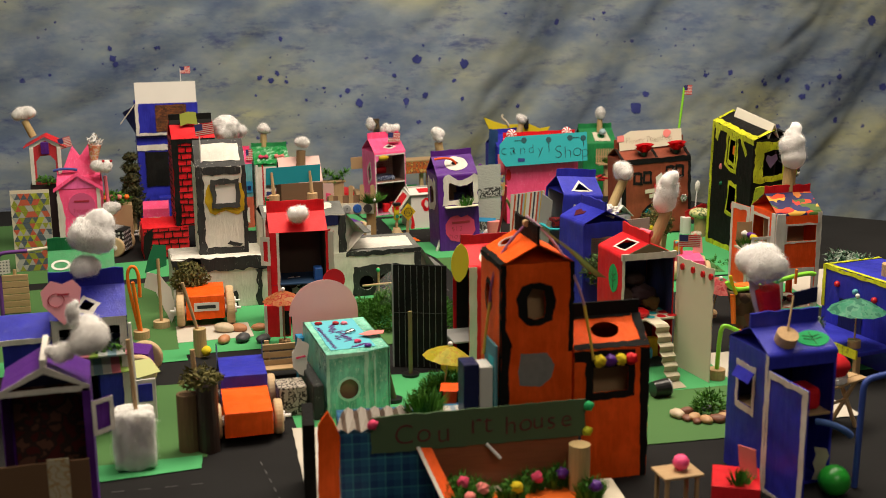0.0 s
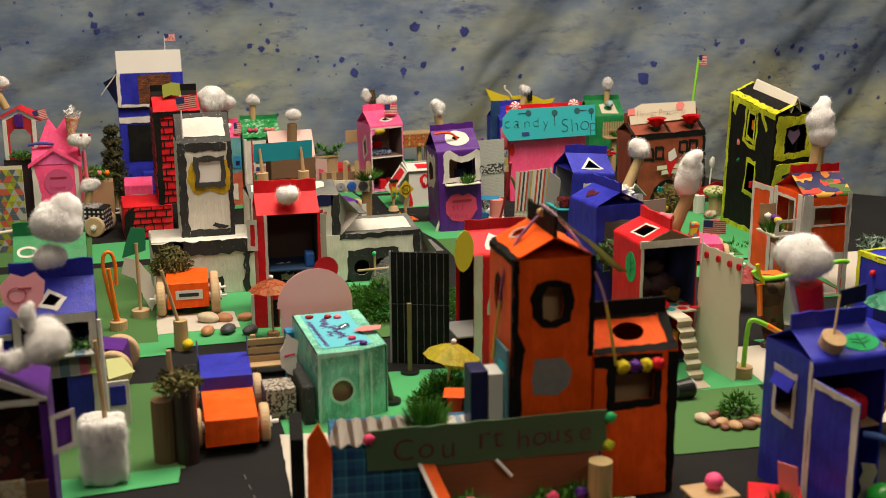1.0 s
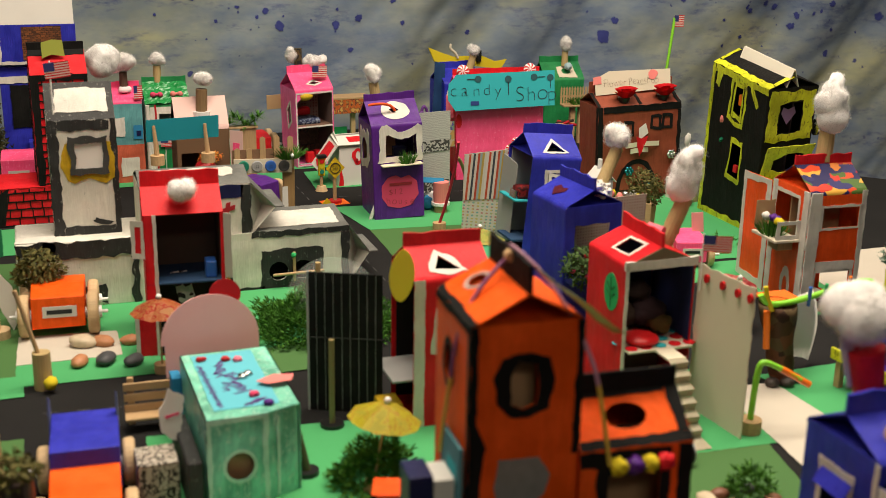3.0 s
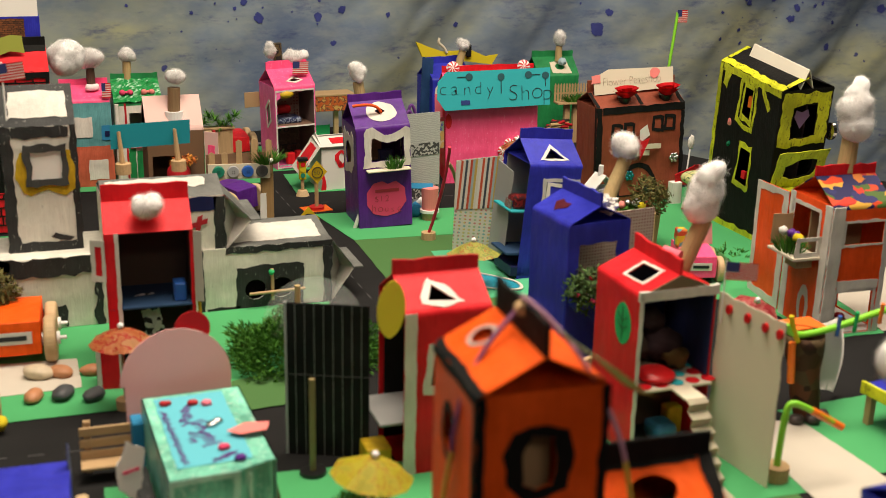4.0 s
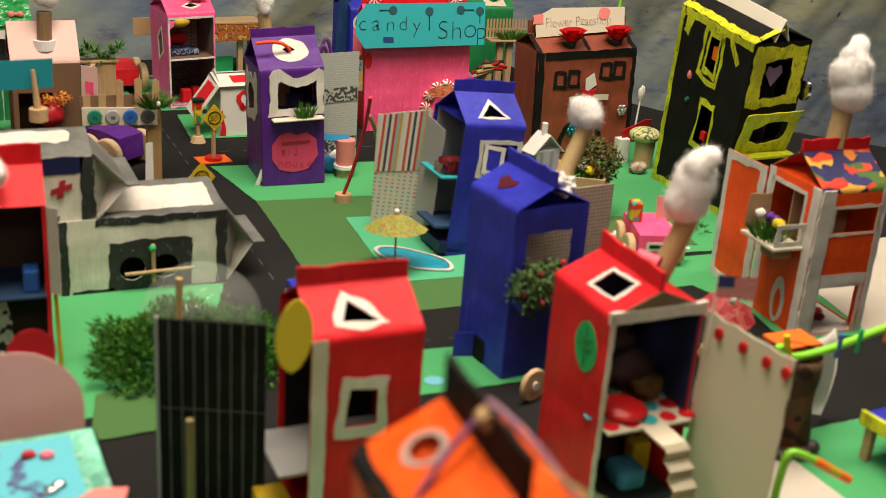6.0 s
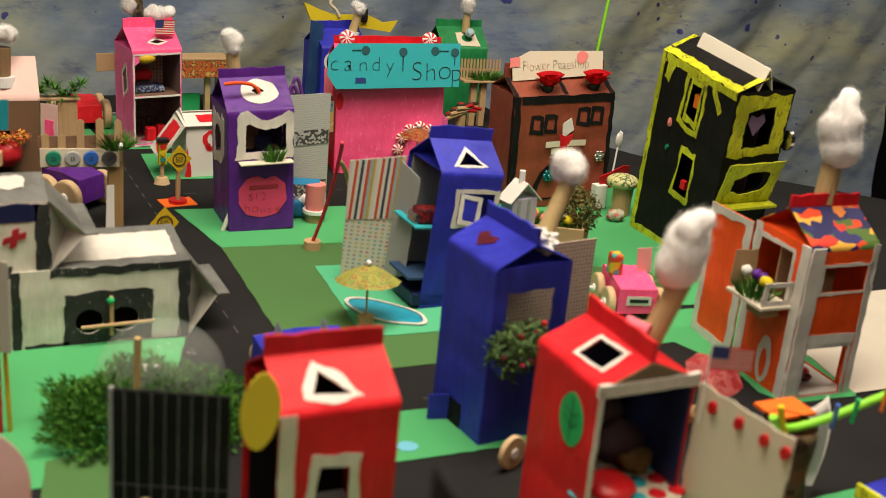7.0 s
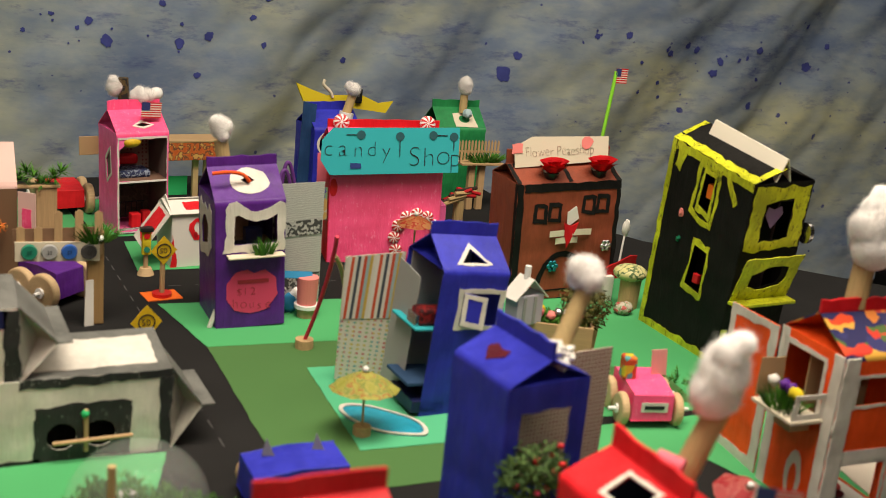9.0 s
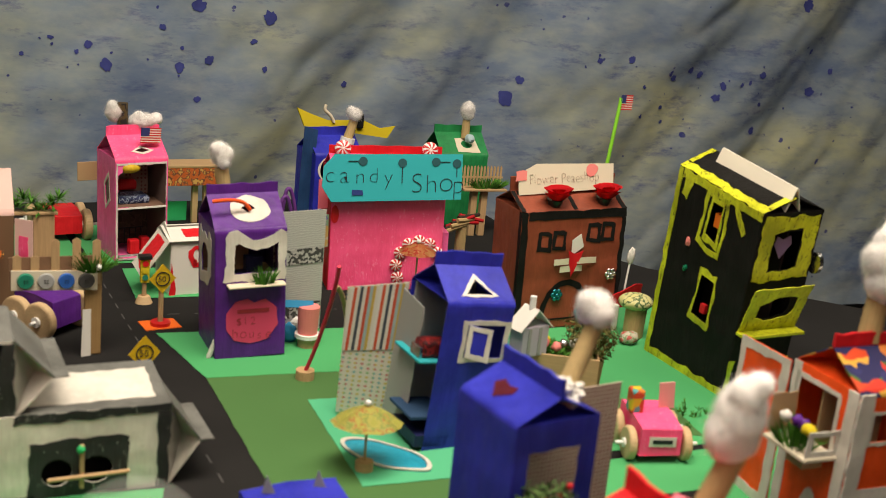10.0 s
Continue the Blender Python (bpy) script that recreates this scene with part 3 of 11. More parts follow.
def wheel(th, x, y, z, r, wid, axis=X):
    a = Vector(axis)
    c = Vector((x, y, z))
    bm = bmesh.new()
    res = bmesh.ops.create_cone(bm, cap_ends=True, segments=28, radius1=r, radius2=r, depth=wid, matrix=Matrix.Translation(c) @ a.to_track_quat("Z", "Y").to_matrix().to_4x4())
    es = [e for e in bm.edges if len(e.link_faces) == 2 and any(len(f.verts) > 4 for f in e.link_faces)]
    bmesh.ops.bevel(bm, geom=es, offset=wid * 0.3, segments=3, affect="EDGES", profile=0.5)
    wob_ = part("wheel", bm, WHEEL, th, "turned wooden wheel")
    bm = bmesh.new()
    rod(bm, c - a * wid * 0.75, c + a * wid * 0.75, r * 0.28, None, 14)
    part("hub", bm, WHITE_PL, wob_)
    return wob_


def car(name, label, x, y, yaw, cols, length=0.085, wid=0.06, high=0.038, r=0.017, plate=None, cab=None, z=0.0):
    """Carton car on four wooden wheels; x across, front towards -y."""
    th = thing(name, label, "toy car", x, y, yaw, z, "toy cars")
    b0 = r * 0.55
    bm = bmesh.new()
    F = fr((wid / 2, 0, 0), Y, UP)
    side = [(0, b0), (length, b0), (length, b0 + high * 0.95), (length * 0.5, b0 + high), (0.002, b0 + high * 0.86)]
    panel(bm, F, side, (), -wid, 0)
    bmesh.ops.bevel(bm, geom=[e for e in bm.edges], offset=0.0008, segments=1, affect="EDGES")
    part("body", bm, cols[0], th)
    for sx in (-1, 1):
        for yy in (length * 0.2, length * 0.8):
            wheel(th, sx * (wid / 2 + 0.003 + r * 0.25), yy, r, r, r * 0.5)
    for yy in (length * 0.2, length * 0.8):
        rodpart(th, "axle", (-wid / 2 - 0.014 - r * 0.5, yy, r), (wid / 2 + 0.014 + r * 0.5, yy, r), 0.0022, WHITE_PL)
    if cab:
        boxpart(th, "cab", -wid / 2 - 0.0008, wid / 2 + 0.0008, length * cab[0], length * cab[1], b0 + high * 0.3, b0 + high * cab[2], cols[1], 0.001)
    if plate:
        Ff = fr((-wid / 2, 0, 0), X, UP)
        decal(th, "name_plate", Ff, rect(wid * 0.2, b0 + high * 0.3, wid * 0.85, b0 + high * 0.62), P_WHITE)
        decal(th, "name_bar", Ff, rect(wid * 0.28, b0 + high * 0.40, wid * 0.76, b0 + high * 0.52), INK, off=0.001)
    return th


def umbrella(name, label, x, y, z0, r, h, material, base=True, tilt=(0, 0)):
    th = thing(name, label, "paper umbrella", x, y, rnd.uniform(0, 40), z0, "", tilt[1], tilt[0])
    rodpart(th, "stick", (0, 0, 0.004), (0, 0, h), 0.0013, CRAFT)
    bm = bmesh.new()
    n = 8
    rings = ((0.004, h), (r * 0.5, h - r * 0.16), (r, h - r * 0.45))
    loops = []
    for rr, zz in rings:
        lp = []
        for i in range(n * 4):
            a = 2 * math.pi * i / (n * 4)
            sag = (1 - abs(math.cos(a * n / 2))) * r * 0.05 * (rr / r)
            k = rr * (1 - 0.06 * (abs(math.sin(a * n / 2)) if rr == r else 0))
            lp.append(bm.verts.new((math.cos(a) * k, math.sin(a) * k, zz - sag)))
        loops.append(lp)
    for l0, l1 in zip(loops, loops[1:]):
        for i in range(n * 4):
            j = (i + 1) % (n * 4)
            bm.faces.new((l0[i], l1[i], l1[j], l0[j]))
    bmesh.ops.solidify(bm, geom=bm.faces[:], thickness=0.0003)
    can = part("canopy", bm, material, th)
    for i in range(n):
        a = 2 * math.pi * i / n
        rodpart(can, "rib", (0.003 * math.cos(a), 0.003 * math.sin(a), h - 0.003), (r * 0.94 * math.cos(a), r * 0.94 * math.sin(a), h - r * 0.45 - 0.001), 0.0006, CRAFT, n=5)
    bm = bmesh.new()
    blob(bm, (0, 0, h + 0.003), 0.0035, 2, 0.0)
    part("tip", bm, WHITE_PL, th, "", True)
    if base:
        rodpart(th, "base", (0, 0, 0), (0, 0, 0.011), 0.0095, CORK, n=18)
    return th


def pole(name, label, x, y, h, r, material, base_r=0.011, base_h=0.011, tilt=(0, 0), category="pole", base_mat=None):
    th = thing(name, label, category, x, y, rnd.uniform(0, 90))
    rodpart(th, "base", (0, 0, 0), (0, 0, base_h), base_r, base_mat or CORK, n=18)
    rodpart(th, "post", (0, 0, base_h * 0.5), (tilt[0], tilt[1], h), r, material)
    return th


def stones(name, label, spots, group=""):
    for x, y, r, k in spots:
        th = thing(name, label[k % len(label)], "pebble", x, y, rnd.uniform(0, 180), 0, group)
        bm = bmesh.new()
        blob(bm, (0, 0, r * 0.55), r, 3, 0.16, 1.1, 1.2, 0.85, 0.6, rnd.uniform(0, 40))
        part("pebble_body", bm, STONE_C[k], th, "", True)


def sheet(name, label, pts, z, material):
    bm = bmesh.new()
    panel(bm, fr((0, 0, z), X, Y), wob(pts, 0.0008, 0.05), (), -0.0006, 0)
    ob = part(name, bm, material, None)
    return tagged(ob, label, "paper sheet", "", "structure")

# ---- structure ----
def slab(name, label, x0, x1, y0, y1, z0, z1, material):
    bm = bmesh.new()
    box(bm, x0, x1, y0, y1, z0, z1)
    return tagged(part(name, bm, material, None), label, "", "", "structure")


WALLP = paper("wall_plaster", (0.55, 0.53, 0.48), 0.9)
DARKF = plain("dark_floor_tiles", (0.02, 0.021, 0.024), 0.5)
slab("floor", "dark floor of the room", -3, 4, -3, 5, -0.82, -0.75, DARKF)
slab("ceiling", "pale plastered ceiling", -3, 4, -3, 5, 2.0, 2.06, WALLP)
slab("wall_south", "plain plaster wall", -3, 4, -3.06, -3, -0.75, 2.0, WALLP)
slab("wall_north", "plain plaster wall", -3, 4, 5, 5.06, -0.75, 2.0, DARKF)
slab("wall_west", "plain plaster wall", -3.06, -3, -3, 5, -0.75, 2.0, WALLP)
slab("wall_east", "plain plaster wall", 4, 4.06, -3, 5, -0.75, 2.0, DARKF)
TABLE = [(-0.75, 0.55), (1.90, 0.55), (1.90, 2.26), (1.53, 2.64), (1.40, 2.90), (1.40, 3.16), (-0.75, 3.16)]
for nm, lab, z0, z1, k in (("table_top", "long table covered with black paper", -0.03, -0.004, 1.0), ("road", "black paper roads with chalk marks", -0.004, 0.0, 0.995)):
    bm = bmesh.new()
    panel(bm, fr((0, 0, z1), X, Y), [(0.5 + (x - 0.5) * k, 1.8 + (y - 1.8) * k) for x, y in TABLE], (), z0 - z1, 0)
    tagged(part(nm, bm, ROAD, None), lab, "", "", "structure")


for x, y, sx, sy in FIXTURES:
    th = thing("ceiling_light", "white ceiling tube light housing", "ceiling light", x, y, 0, 1.94, "ceiling lights")
    boxpart(th, "housing", -sx / 2 - 0.03, sx / 2 + 0.03, -sy / 2 - 0.03, sy / 2 + 0.03, 0.0, 0.059, WHITE_PL, 0.006)
for i, (x, y) in enumerate(((-0.68, 0.62), (1.83, 0.62), (-0.68, 3.09), (1.33, 3.09))):
    bm = bmesh.new()
    rod(bm, (x, y, -0.75), (x, y, -0.031), 0.025, 0.025, 16)
    tagged(part("table_leg", bm, SILVER, None), "round steel table leg", "", "", "structure")


def backdrop():
    m, nt, b = nodes_of("dyed_cloth", 0.95, spec=0.1)
    v = coords(nt)
    n1 = noise_tex(nt, coords(nt, 1.3, 1, 2.2), 1.6, 5, 0.6)
    n2 = noise_tex(nt, coords(nt, 1.0, 1, 2.6, (0, 0.25, 0)), 4.5, 6, 0.65)
    wv = noise_tex(nt, v, 700, 2)
    base = ramp(nt, n1, [(0.30, (0.125, 0.17, 0.265)), (0.44, (0.205, 0.26, 0.325)), (0.56, (0.285, 0.325, 0.30)), (0.70, (0.40, 0.415, 0.27))])
    wash = ramp(nt, n2, [(0.38, (0.66, 0.72, 0.88)), (0.6, (1.1, 1.08, 1.0))])
    c = mix(nt, 0.8, base, wash, "MULTIPLY")
    # spray of ink blue, gathered in slanting streaks
    vo = nt.nodes.new("ShaderNodeTexVoronoi")
    vo.inputs["Scale"].default_value = 42.0
    wv2 = nt.nodes.new("ShaderNodeTexNoise")
    wv2.inputs["Scale"].default_value = 55.0
    nt.links.new(v, wv2.inputs["Vector"])
    warp = nt.nodes.new("ShaderNodeVectorMath")
    warp.operation = "MULTIPLY_ADD"
    nt.links.new(wv2.outputs["Color"], warp.inputs[0])
    warp.inputs[1].default_value = (0.013, 0.013, 0.013)
    nt.links.new(v, warp.inputs[2])
    nt.links.new(warp.outputs[0], vo.inputs["Vector"])
    sep = nt.nodes.new("ShaderNodeSeparateColor")
    nt.links.new(vo.outputs["Color"], sep.inputs[0])
    size = maths(nt, "MULTIPLY", maths(nt, "POWER", sep.outputs[0], 5.0), 0.36)
    band = ramp(nt, noise_tex(nt, coords(nt, 0.8, 1, 3.2, (0, 0.35, 0)), 2.6, 4, 0.6), [(0.46, (0.12, 0.12, 0.12)), (0.62, (1.05, 1.05, 1.05))])
    edge = maths(nt, "SUBTRACT", maths(nt, "MULTIPLY", size, band), vo.outputs["Distance"])
    spot = ramp(nt, maths(nt, "MULTIPLY_ADD", edge, 6.0, 0.5), [(0.45, (0, 0, 0)), (0.75, (1, 1, 1))])
    c = mix(nt, maths(nt, "MULTIPLY", spot, 0.9), c, (0.018, 0.024, 0.17))
    stain = ramp(nt, noise_tex(nt, coords(nt, 1.2, 1, 4.0, (0, 0.3, 0)), 6.5, 8, 0.72), [(0.54, (0, 0, 0)), (0.68, (1, 1, 1))])
    c = mix(nt, maths(nt, "MULTIPLY", stain, 0.72), c, (0.045, 0.060, 0.20))
    haze = ramp(nt, noise_tex(nt, coords(nt, 1.0, 1, 2.4, (0, 0.3, 0)), 9.0, 7, 0.7), [(0.50, (0, 0, 0)), (0.72, (1, 1, 1))])
    c = mix(nt, maths(nt, "MULTIPLY", haze, 0.4), c, (0.36, 0.39, 0.38))
    nt.links.new(c, b.inputs["Base Color"])
    bump(nt, b, wv, 0.2, 0.0006)
    bm = bmesh.new()
    nx, nz = 420, 130
    x0, x1, z0, z1 = -1.7, 2.82, -0.36, 1.0

    def depth(x, z):
        s = x - 0.55 * z
        y = 3.30 + 0.030 * math.sin(s * 5.2 + 0.7) + 0.05 * noise.noise(Vector((s * 1.7, z * 0.8, 3))) + 0.02 * noise.noise(Vector((s * 5, z * 1.6, 9)))
        for c0, wd, dp in ((1.06, 0.10, 0.035), (1.36, 0.09, 0.03), (-0.45, 0.10, 0.03), (1.95, 0.10, 0.035), (2.3, 0.08, 0.03)):
            y += dp * 0.85 * math.exp(-((x - 0.75 * z - c0) / wd) ** 2)
        # slanting drag creases, sharp on one side
        q = Vector((x * 2.1 - z * 2.6, z * 1.4 + x * 0.5, 31))
        y += 0.016 * (1 - abs(noise.noise(q)) * 2.2) * max(0, noise.noise(Vector((x * 1.3, z * 2.0, 12))) + 0.35)
        y += 0.007 * (1 - abs(noise.noise(q * 2.7)) * 2.0)
        return y + 0.007 * noise.noise(Vector((s * 9 + z * 6, z * 5 - s * 2, 21))) + 0.004 * noise.noise(Vector((s * 22, z * 14, 5)))

    grid = []
    for i in range(nx + 1):
        row = []
        for j in range(nz + 1):
            x, z = x0 + (x1 - x0) * i / nx, z0 + (z1 - z0) * j / nz
            row.append(bm.verts.new((x, depth(x, z), z)))
        grid.append(row)
    for i in range(nx):
        for j in range(nz):
            bm.faces.new((grid[i][j], grid[i + 1][j], grid[i + 1][j + 1], grid[i][j + 1]))
    cloth = part("backdrop_cloth", bm, m, None, "", True)
    tagged(cloth, "hanging cloth dyed blue-grey and yellow with ink splashes", "backdrop", "", "structure")
    ink = plain("soaked_blue_ink", (0.045, 0.056, 0.215), 0.95, 0.0, 0.1, 0.35, 60)
    blots = [(0.876, 0.350, 0.015), (1.015, 0.336, 0.017), (0.843, 0.233, 0.012), (0.705, 0.233, 0.014), (0.900, 0.248, 0.010), (1.008, 0.236, 0.007),
             (1.208, 0.199, 0.008), (1.598, 0.179, 0.017), (1.629, 0.222, 0.010), (0.808, 0.308, 0.007), (0.985, 0.288, 0.006), (2.464, 0.321, 0.008),
             (2.501, 0.217, 0.013), (2.400, 0.437, 0.019), (2.307, 0.116, 0.013), (2.172, 0.198, 0.012), (0.499, 0.413, 0.008), (0.037, 0.373, 0.012)]
    # drops flung along two streaks
    for (xa, za), (xb, zb), n in (((-0.05, 0.40), (0.42, 0.29), 14), ((0.42, 0.30), (0.92, 0.22), 20), ((1.93, 0.20), (2.36, 0.24), 22), ((1.55, 0.26), (2.6, 0.30), 10), ((0.9, 0.40), (1.9, 0.52), 8)):
        for k in range(n):
            t = rnd.random()
            blots.append((xa + (xb - xa) * t + rnd.gauss(0, 0.02), za + (zb - za) * t + rnd.gauss(0, 0.028), 0.002 + 0.0085 * rnd.random() ** 2.6))
    for cx, cz, r in blots:
        r *= 0.85
        bm = bmesh.new()
        k0, el, tw = rnd.uniform(0, 60), rnd.uniform(0.8, 1.3), rnd.uniform(-0.7, 0.7)
        ring = [[] for _ in range(3)]
        mid = bm.verts.new((cx, depth(cx, cz) - 0.0016, cz))
        for g in range(3):
            for i in range(22):
                a = 2 * math.pi * i / 22
                rr = r * (g + 1) / 3 * (1 + 0.42 * noise.noise(Vector((math.cos(a) * 1.6, math.sin(a) * 1.6, k0))) + 0.30 * noise.noise(Vector((math.cos(a) * 4, math.sin(a) * 4, k0))))
                u, w = rr * math.cos(a) * el, rr * math.sin(a)
                x, z = cx + u * math.cos(tw) - w * math.sin(tw), cz + u * math.sin(tw) + w * math.cos(tw)
                ring[g].append(bm.verts.new((x, depth(x, z) - 0.0016, z)))
        for i in range(22):
            j = (i + 1) % 22
            bm.faces.new((mid, ring[0][i], ring[0][j]))
            for g in range(2):
                bm.faces.new((ring[g][i], ring[g + 1][i], ring[g + 1][j], ring[g][j]))
        part("ink_blot", bm, ink, cloth, "", True)


backdrop()

# green lots and mats
sheet("green_lot_1", "spring green paper lot under the purple house", [(0.655, 2.31), (0.92, 2.29), (0.92, 2.44), (0.63, 2.47)], 0.0012, MAT_LIGHT)
sheet("green_lot_2", "moss green paper lawn", [(0.643, 1.93), (0.95, 1.92), (0.93, 2.30), (0.655, 2.315)], 0.0008, MAT_DARK)
sheet("green_lot_3", "mint green paper beside the pool", [(0.735, 2.005), (0.99, 1.99), (1.0, 2.20), (0.752, 2.222)], 0.0016, MAT_MINT)
sheet("green_lot_4", "spring green paper lot of the brown shop", [(0.97, 2.02), (1.36, 1.98), (1.40, 2.46), (0.93, 2.48)], 0.0012, MAT_LIGHT)
sheet("green_lot_5", "moss green paper patch", [(1.02, 2.08), (1.17, 2.02), (1.19, 2.12), (1.04, 2.17)], 0.0018, MAT_DARK)
sheet("green_lot_6", "spring green paper strip", [(0.58, 1.752), (0.83, 1.744), (0.84, 1.828), (0.585, 1.844)], 0.0012, MAT_LIGHT)
sheet("green_lot_8", "spring green paper lot with stones", [(0.09, 1.80), (0.455, 1.79), (0.548, 2.052), (0.10, 2.10)], 0.0012, MAT_LIGHT)
sheet("green_lot_9", "moss green paper lawn", [(-0.35, 1.82), (0.10, 1.81), (0.11, 2.28), (-0.36, 2.30)], 0.0010, MAT_DARK)
sheet("green_lot_10", "spring green paper strip by the road", [(-0.30, 1.77), (0.10, 1.77), (0.10, 1.83), (-0.30, 1.85)], 0.0016, MAT_LIGHT)
sheet("green_lot_11", "moss green paper lawn round the bush", [(0.360, 1.752), (0.50, 1.758), (0.52, 1.86), (0.376, 1.832)], 0.0020, MAT_DARK)
sheet("green_lot_12", "spring green paper lot under the mint shop", [(0.215, 1.37), (0.62, 1.34), (0.63, 1.58), (0.22, 1.63)], 0.0012, MAT_LIGHT)
sheet("green_lot_13", "moss green paper with a rock garden", [(0.61, 1.255), (0.80, 1.24), (0.84, 1.42), (0.615, 1.43)], 0.0014, MAT_DARK)
sheet("green_lot_14", "spring green paper by the white door", [(0.615, 1.43), (0.86, 1.42), (0.88, 1.62), (0.62, 1.64)], 0.0012, MAT_LIGHT)
sheet("green_lot_15", "moss green paper beside the road", [(-0.10, 1.38), (0.095, 1.38), (0.10, 1.66), (-0.10, 1.68)], 0.0012, MAT_DARK)
sheet("green_lot_16", "spring green paper edge", [(-0.20, 1.33), (0.085, 1.345), (0.09, 1.385), (-0.20, 1.39)], 0.0016, MAT_LIGHT)
sheet("green_lot_17", "spring green paper lot", [(0.0, 2.32), (0.20, 2.33), (0.20, 2.48), (0.0, 2.47)], 0.0012, MAT_LIGHT)
sheet("green_lot_18", "spring green paper lot of the red-roofed hut", [(0.632, 2.61), (0.86, 2.60), (0.86, 2.74), (0.64, 2.75)], 0.0012, MAT_LIGHT)
sheet("green_lot_19", "spring green paper lot of the pink house", [(0.60, 2.78), (0.92, 2.77), (0.92, 2.98), (0.60, 3.0)], 0.0012, MAT_LIGHT)
sheet("green_lot_20", "spring green paper lot by the orange house", [(0.91, 1.916), (1.085, 1.908), (1.108, 1.825), (1.099, 1.776), (1.112, 1.742), (1.203, 1.738), (1.36, 1.98), (0.93, 2.0)], 0.0009, MAT_LIGHT)
sheet("white_mat_1", "off-white paper drive", [(0.832, 1.27), (0.948, 1.26), (0.938, 1.556), (0.866, 1.562)], 0.0018, P_MAT)
sheet("green_lot_7", "spring green paper lot beside the drive", [(0.943, 1.43), (1.12, 1.42), (1.12, 1.588), (0.930, 1.582), (0.938, 1.556)], 0.0012, MAT_LIGHT)
sheet("white_mat_2", "off-white paper yard", [(1.205, 1.742), (1.60, 1.735), (1.62, 1.98), (1.245, 1.98)], 0.0018, P_MAT)
sheet("white_mat_3", "grey-white paper parking mat", [(0.092, 1.865), (0.215, 1.865), (0.215, 1.95), (0.095, 1.96)], 0.0018, P_MAT)
sheet("white_mat_4", "off-white paper drive", [(0.185, 1.14), (0.255, 1.14), (0.265, 1.43), (0.21, 1.44)], 0.0018, P_MAT)
sheet("green_lot_21", "spring green paper lot", [(0.20, 2.72), (0.60, 2.70), (0.58, 3.02), (0.20, 3.02)], 0.0012, MAT_LIGHT)
sheet("green_lot_22", "moss green paper lawn", [(-0.45, 2.35), (0.0, 2.34), (0.0, 2.95), (-0.45, 2.95)], 0.0010, MAT_DARK)


def chalk_marks():
    bm = bmesh.new()
    F = fr((0, 0, 0.0004), X, Y)
    for x0, y0, x1, y1, n in ((0.165, 1.20, 0.155, 1.36, 6), (0.605, 2.05, 0.60, 2.75, 16), (-0.05, 1.31, 0.10, 1.30, 5), (0.66, 2.54, 0.92, 2.52, 7), (0.12, 1.72, 0.36, 1.70, 7), (0.62, 1.86, 0.90, 1.85, 7)):
        for i in range(n):
            t = i / n
            x, y = x0 + (x1 - x0) * t, y0 + (y1 - y0) * t
            dx, dy = (x1 - x0) / n * 0.45, (y1 - y0) / n * 0.45
            L = math.hypot(dx, dy)
            ox, oy = -dy / L * 0.0007, dx / L * 0.0007
            panel(bm, F, [(x - ox, y - oy), (x + dx - ox, y + dy - oy), (x + dx + ox, y + dy + oy), (x + ox, y + oy)], (), 0, 0.0002)
    tagged(part("chalk_lane_marks", bm, CHALK, None), "thin chalk lane dashes on black paper", "road marking", "", "structure")


chalk_marks()

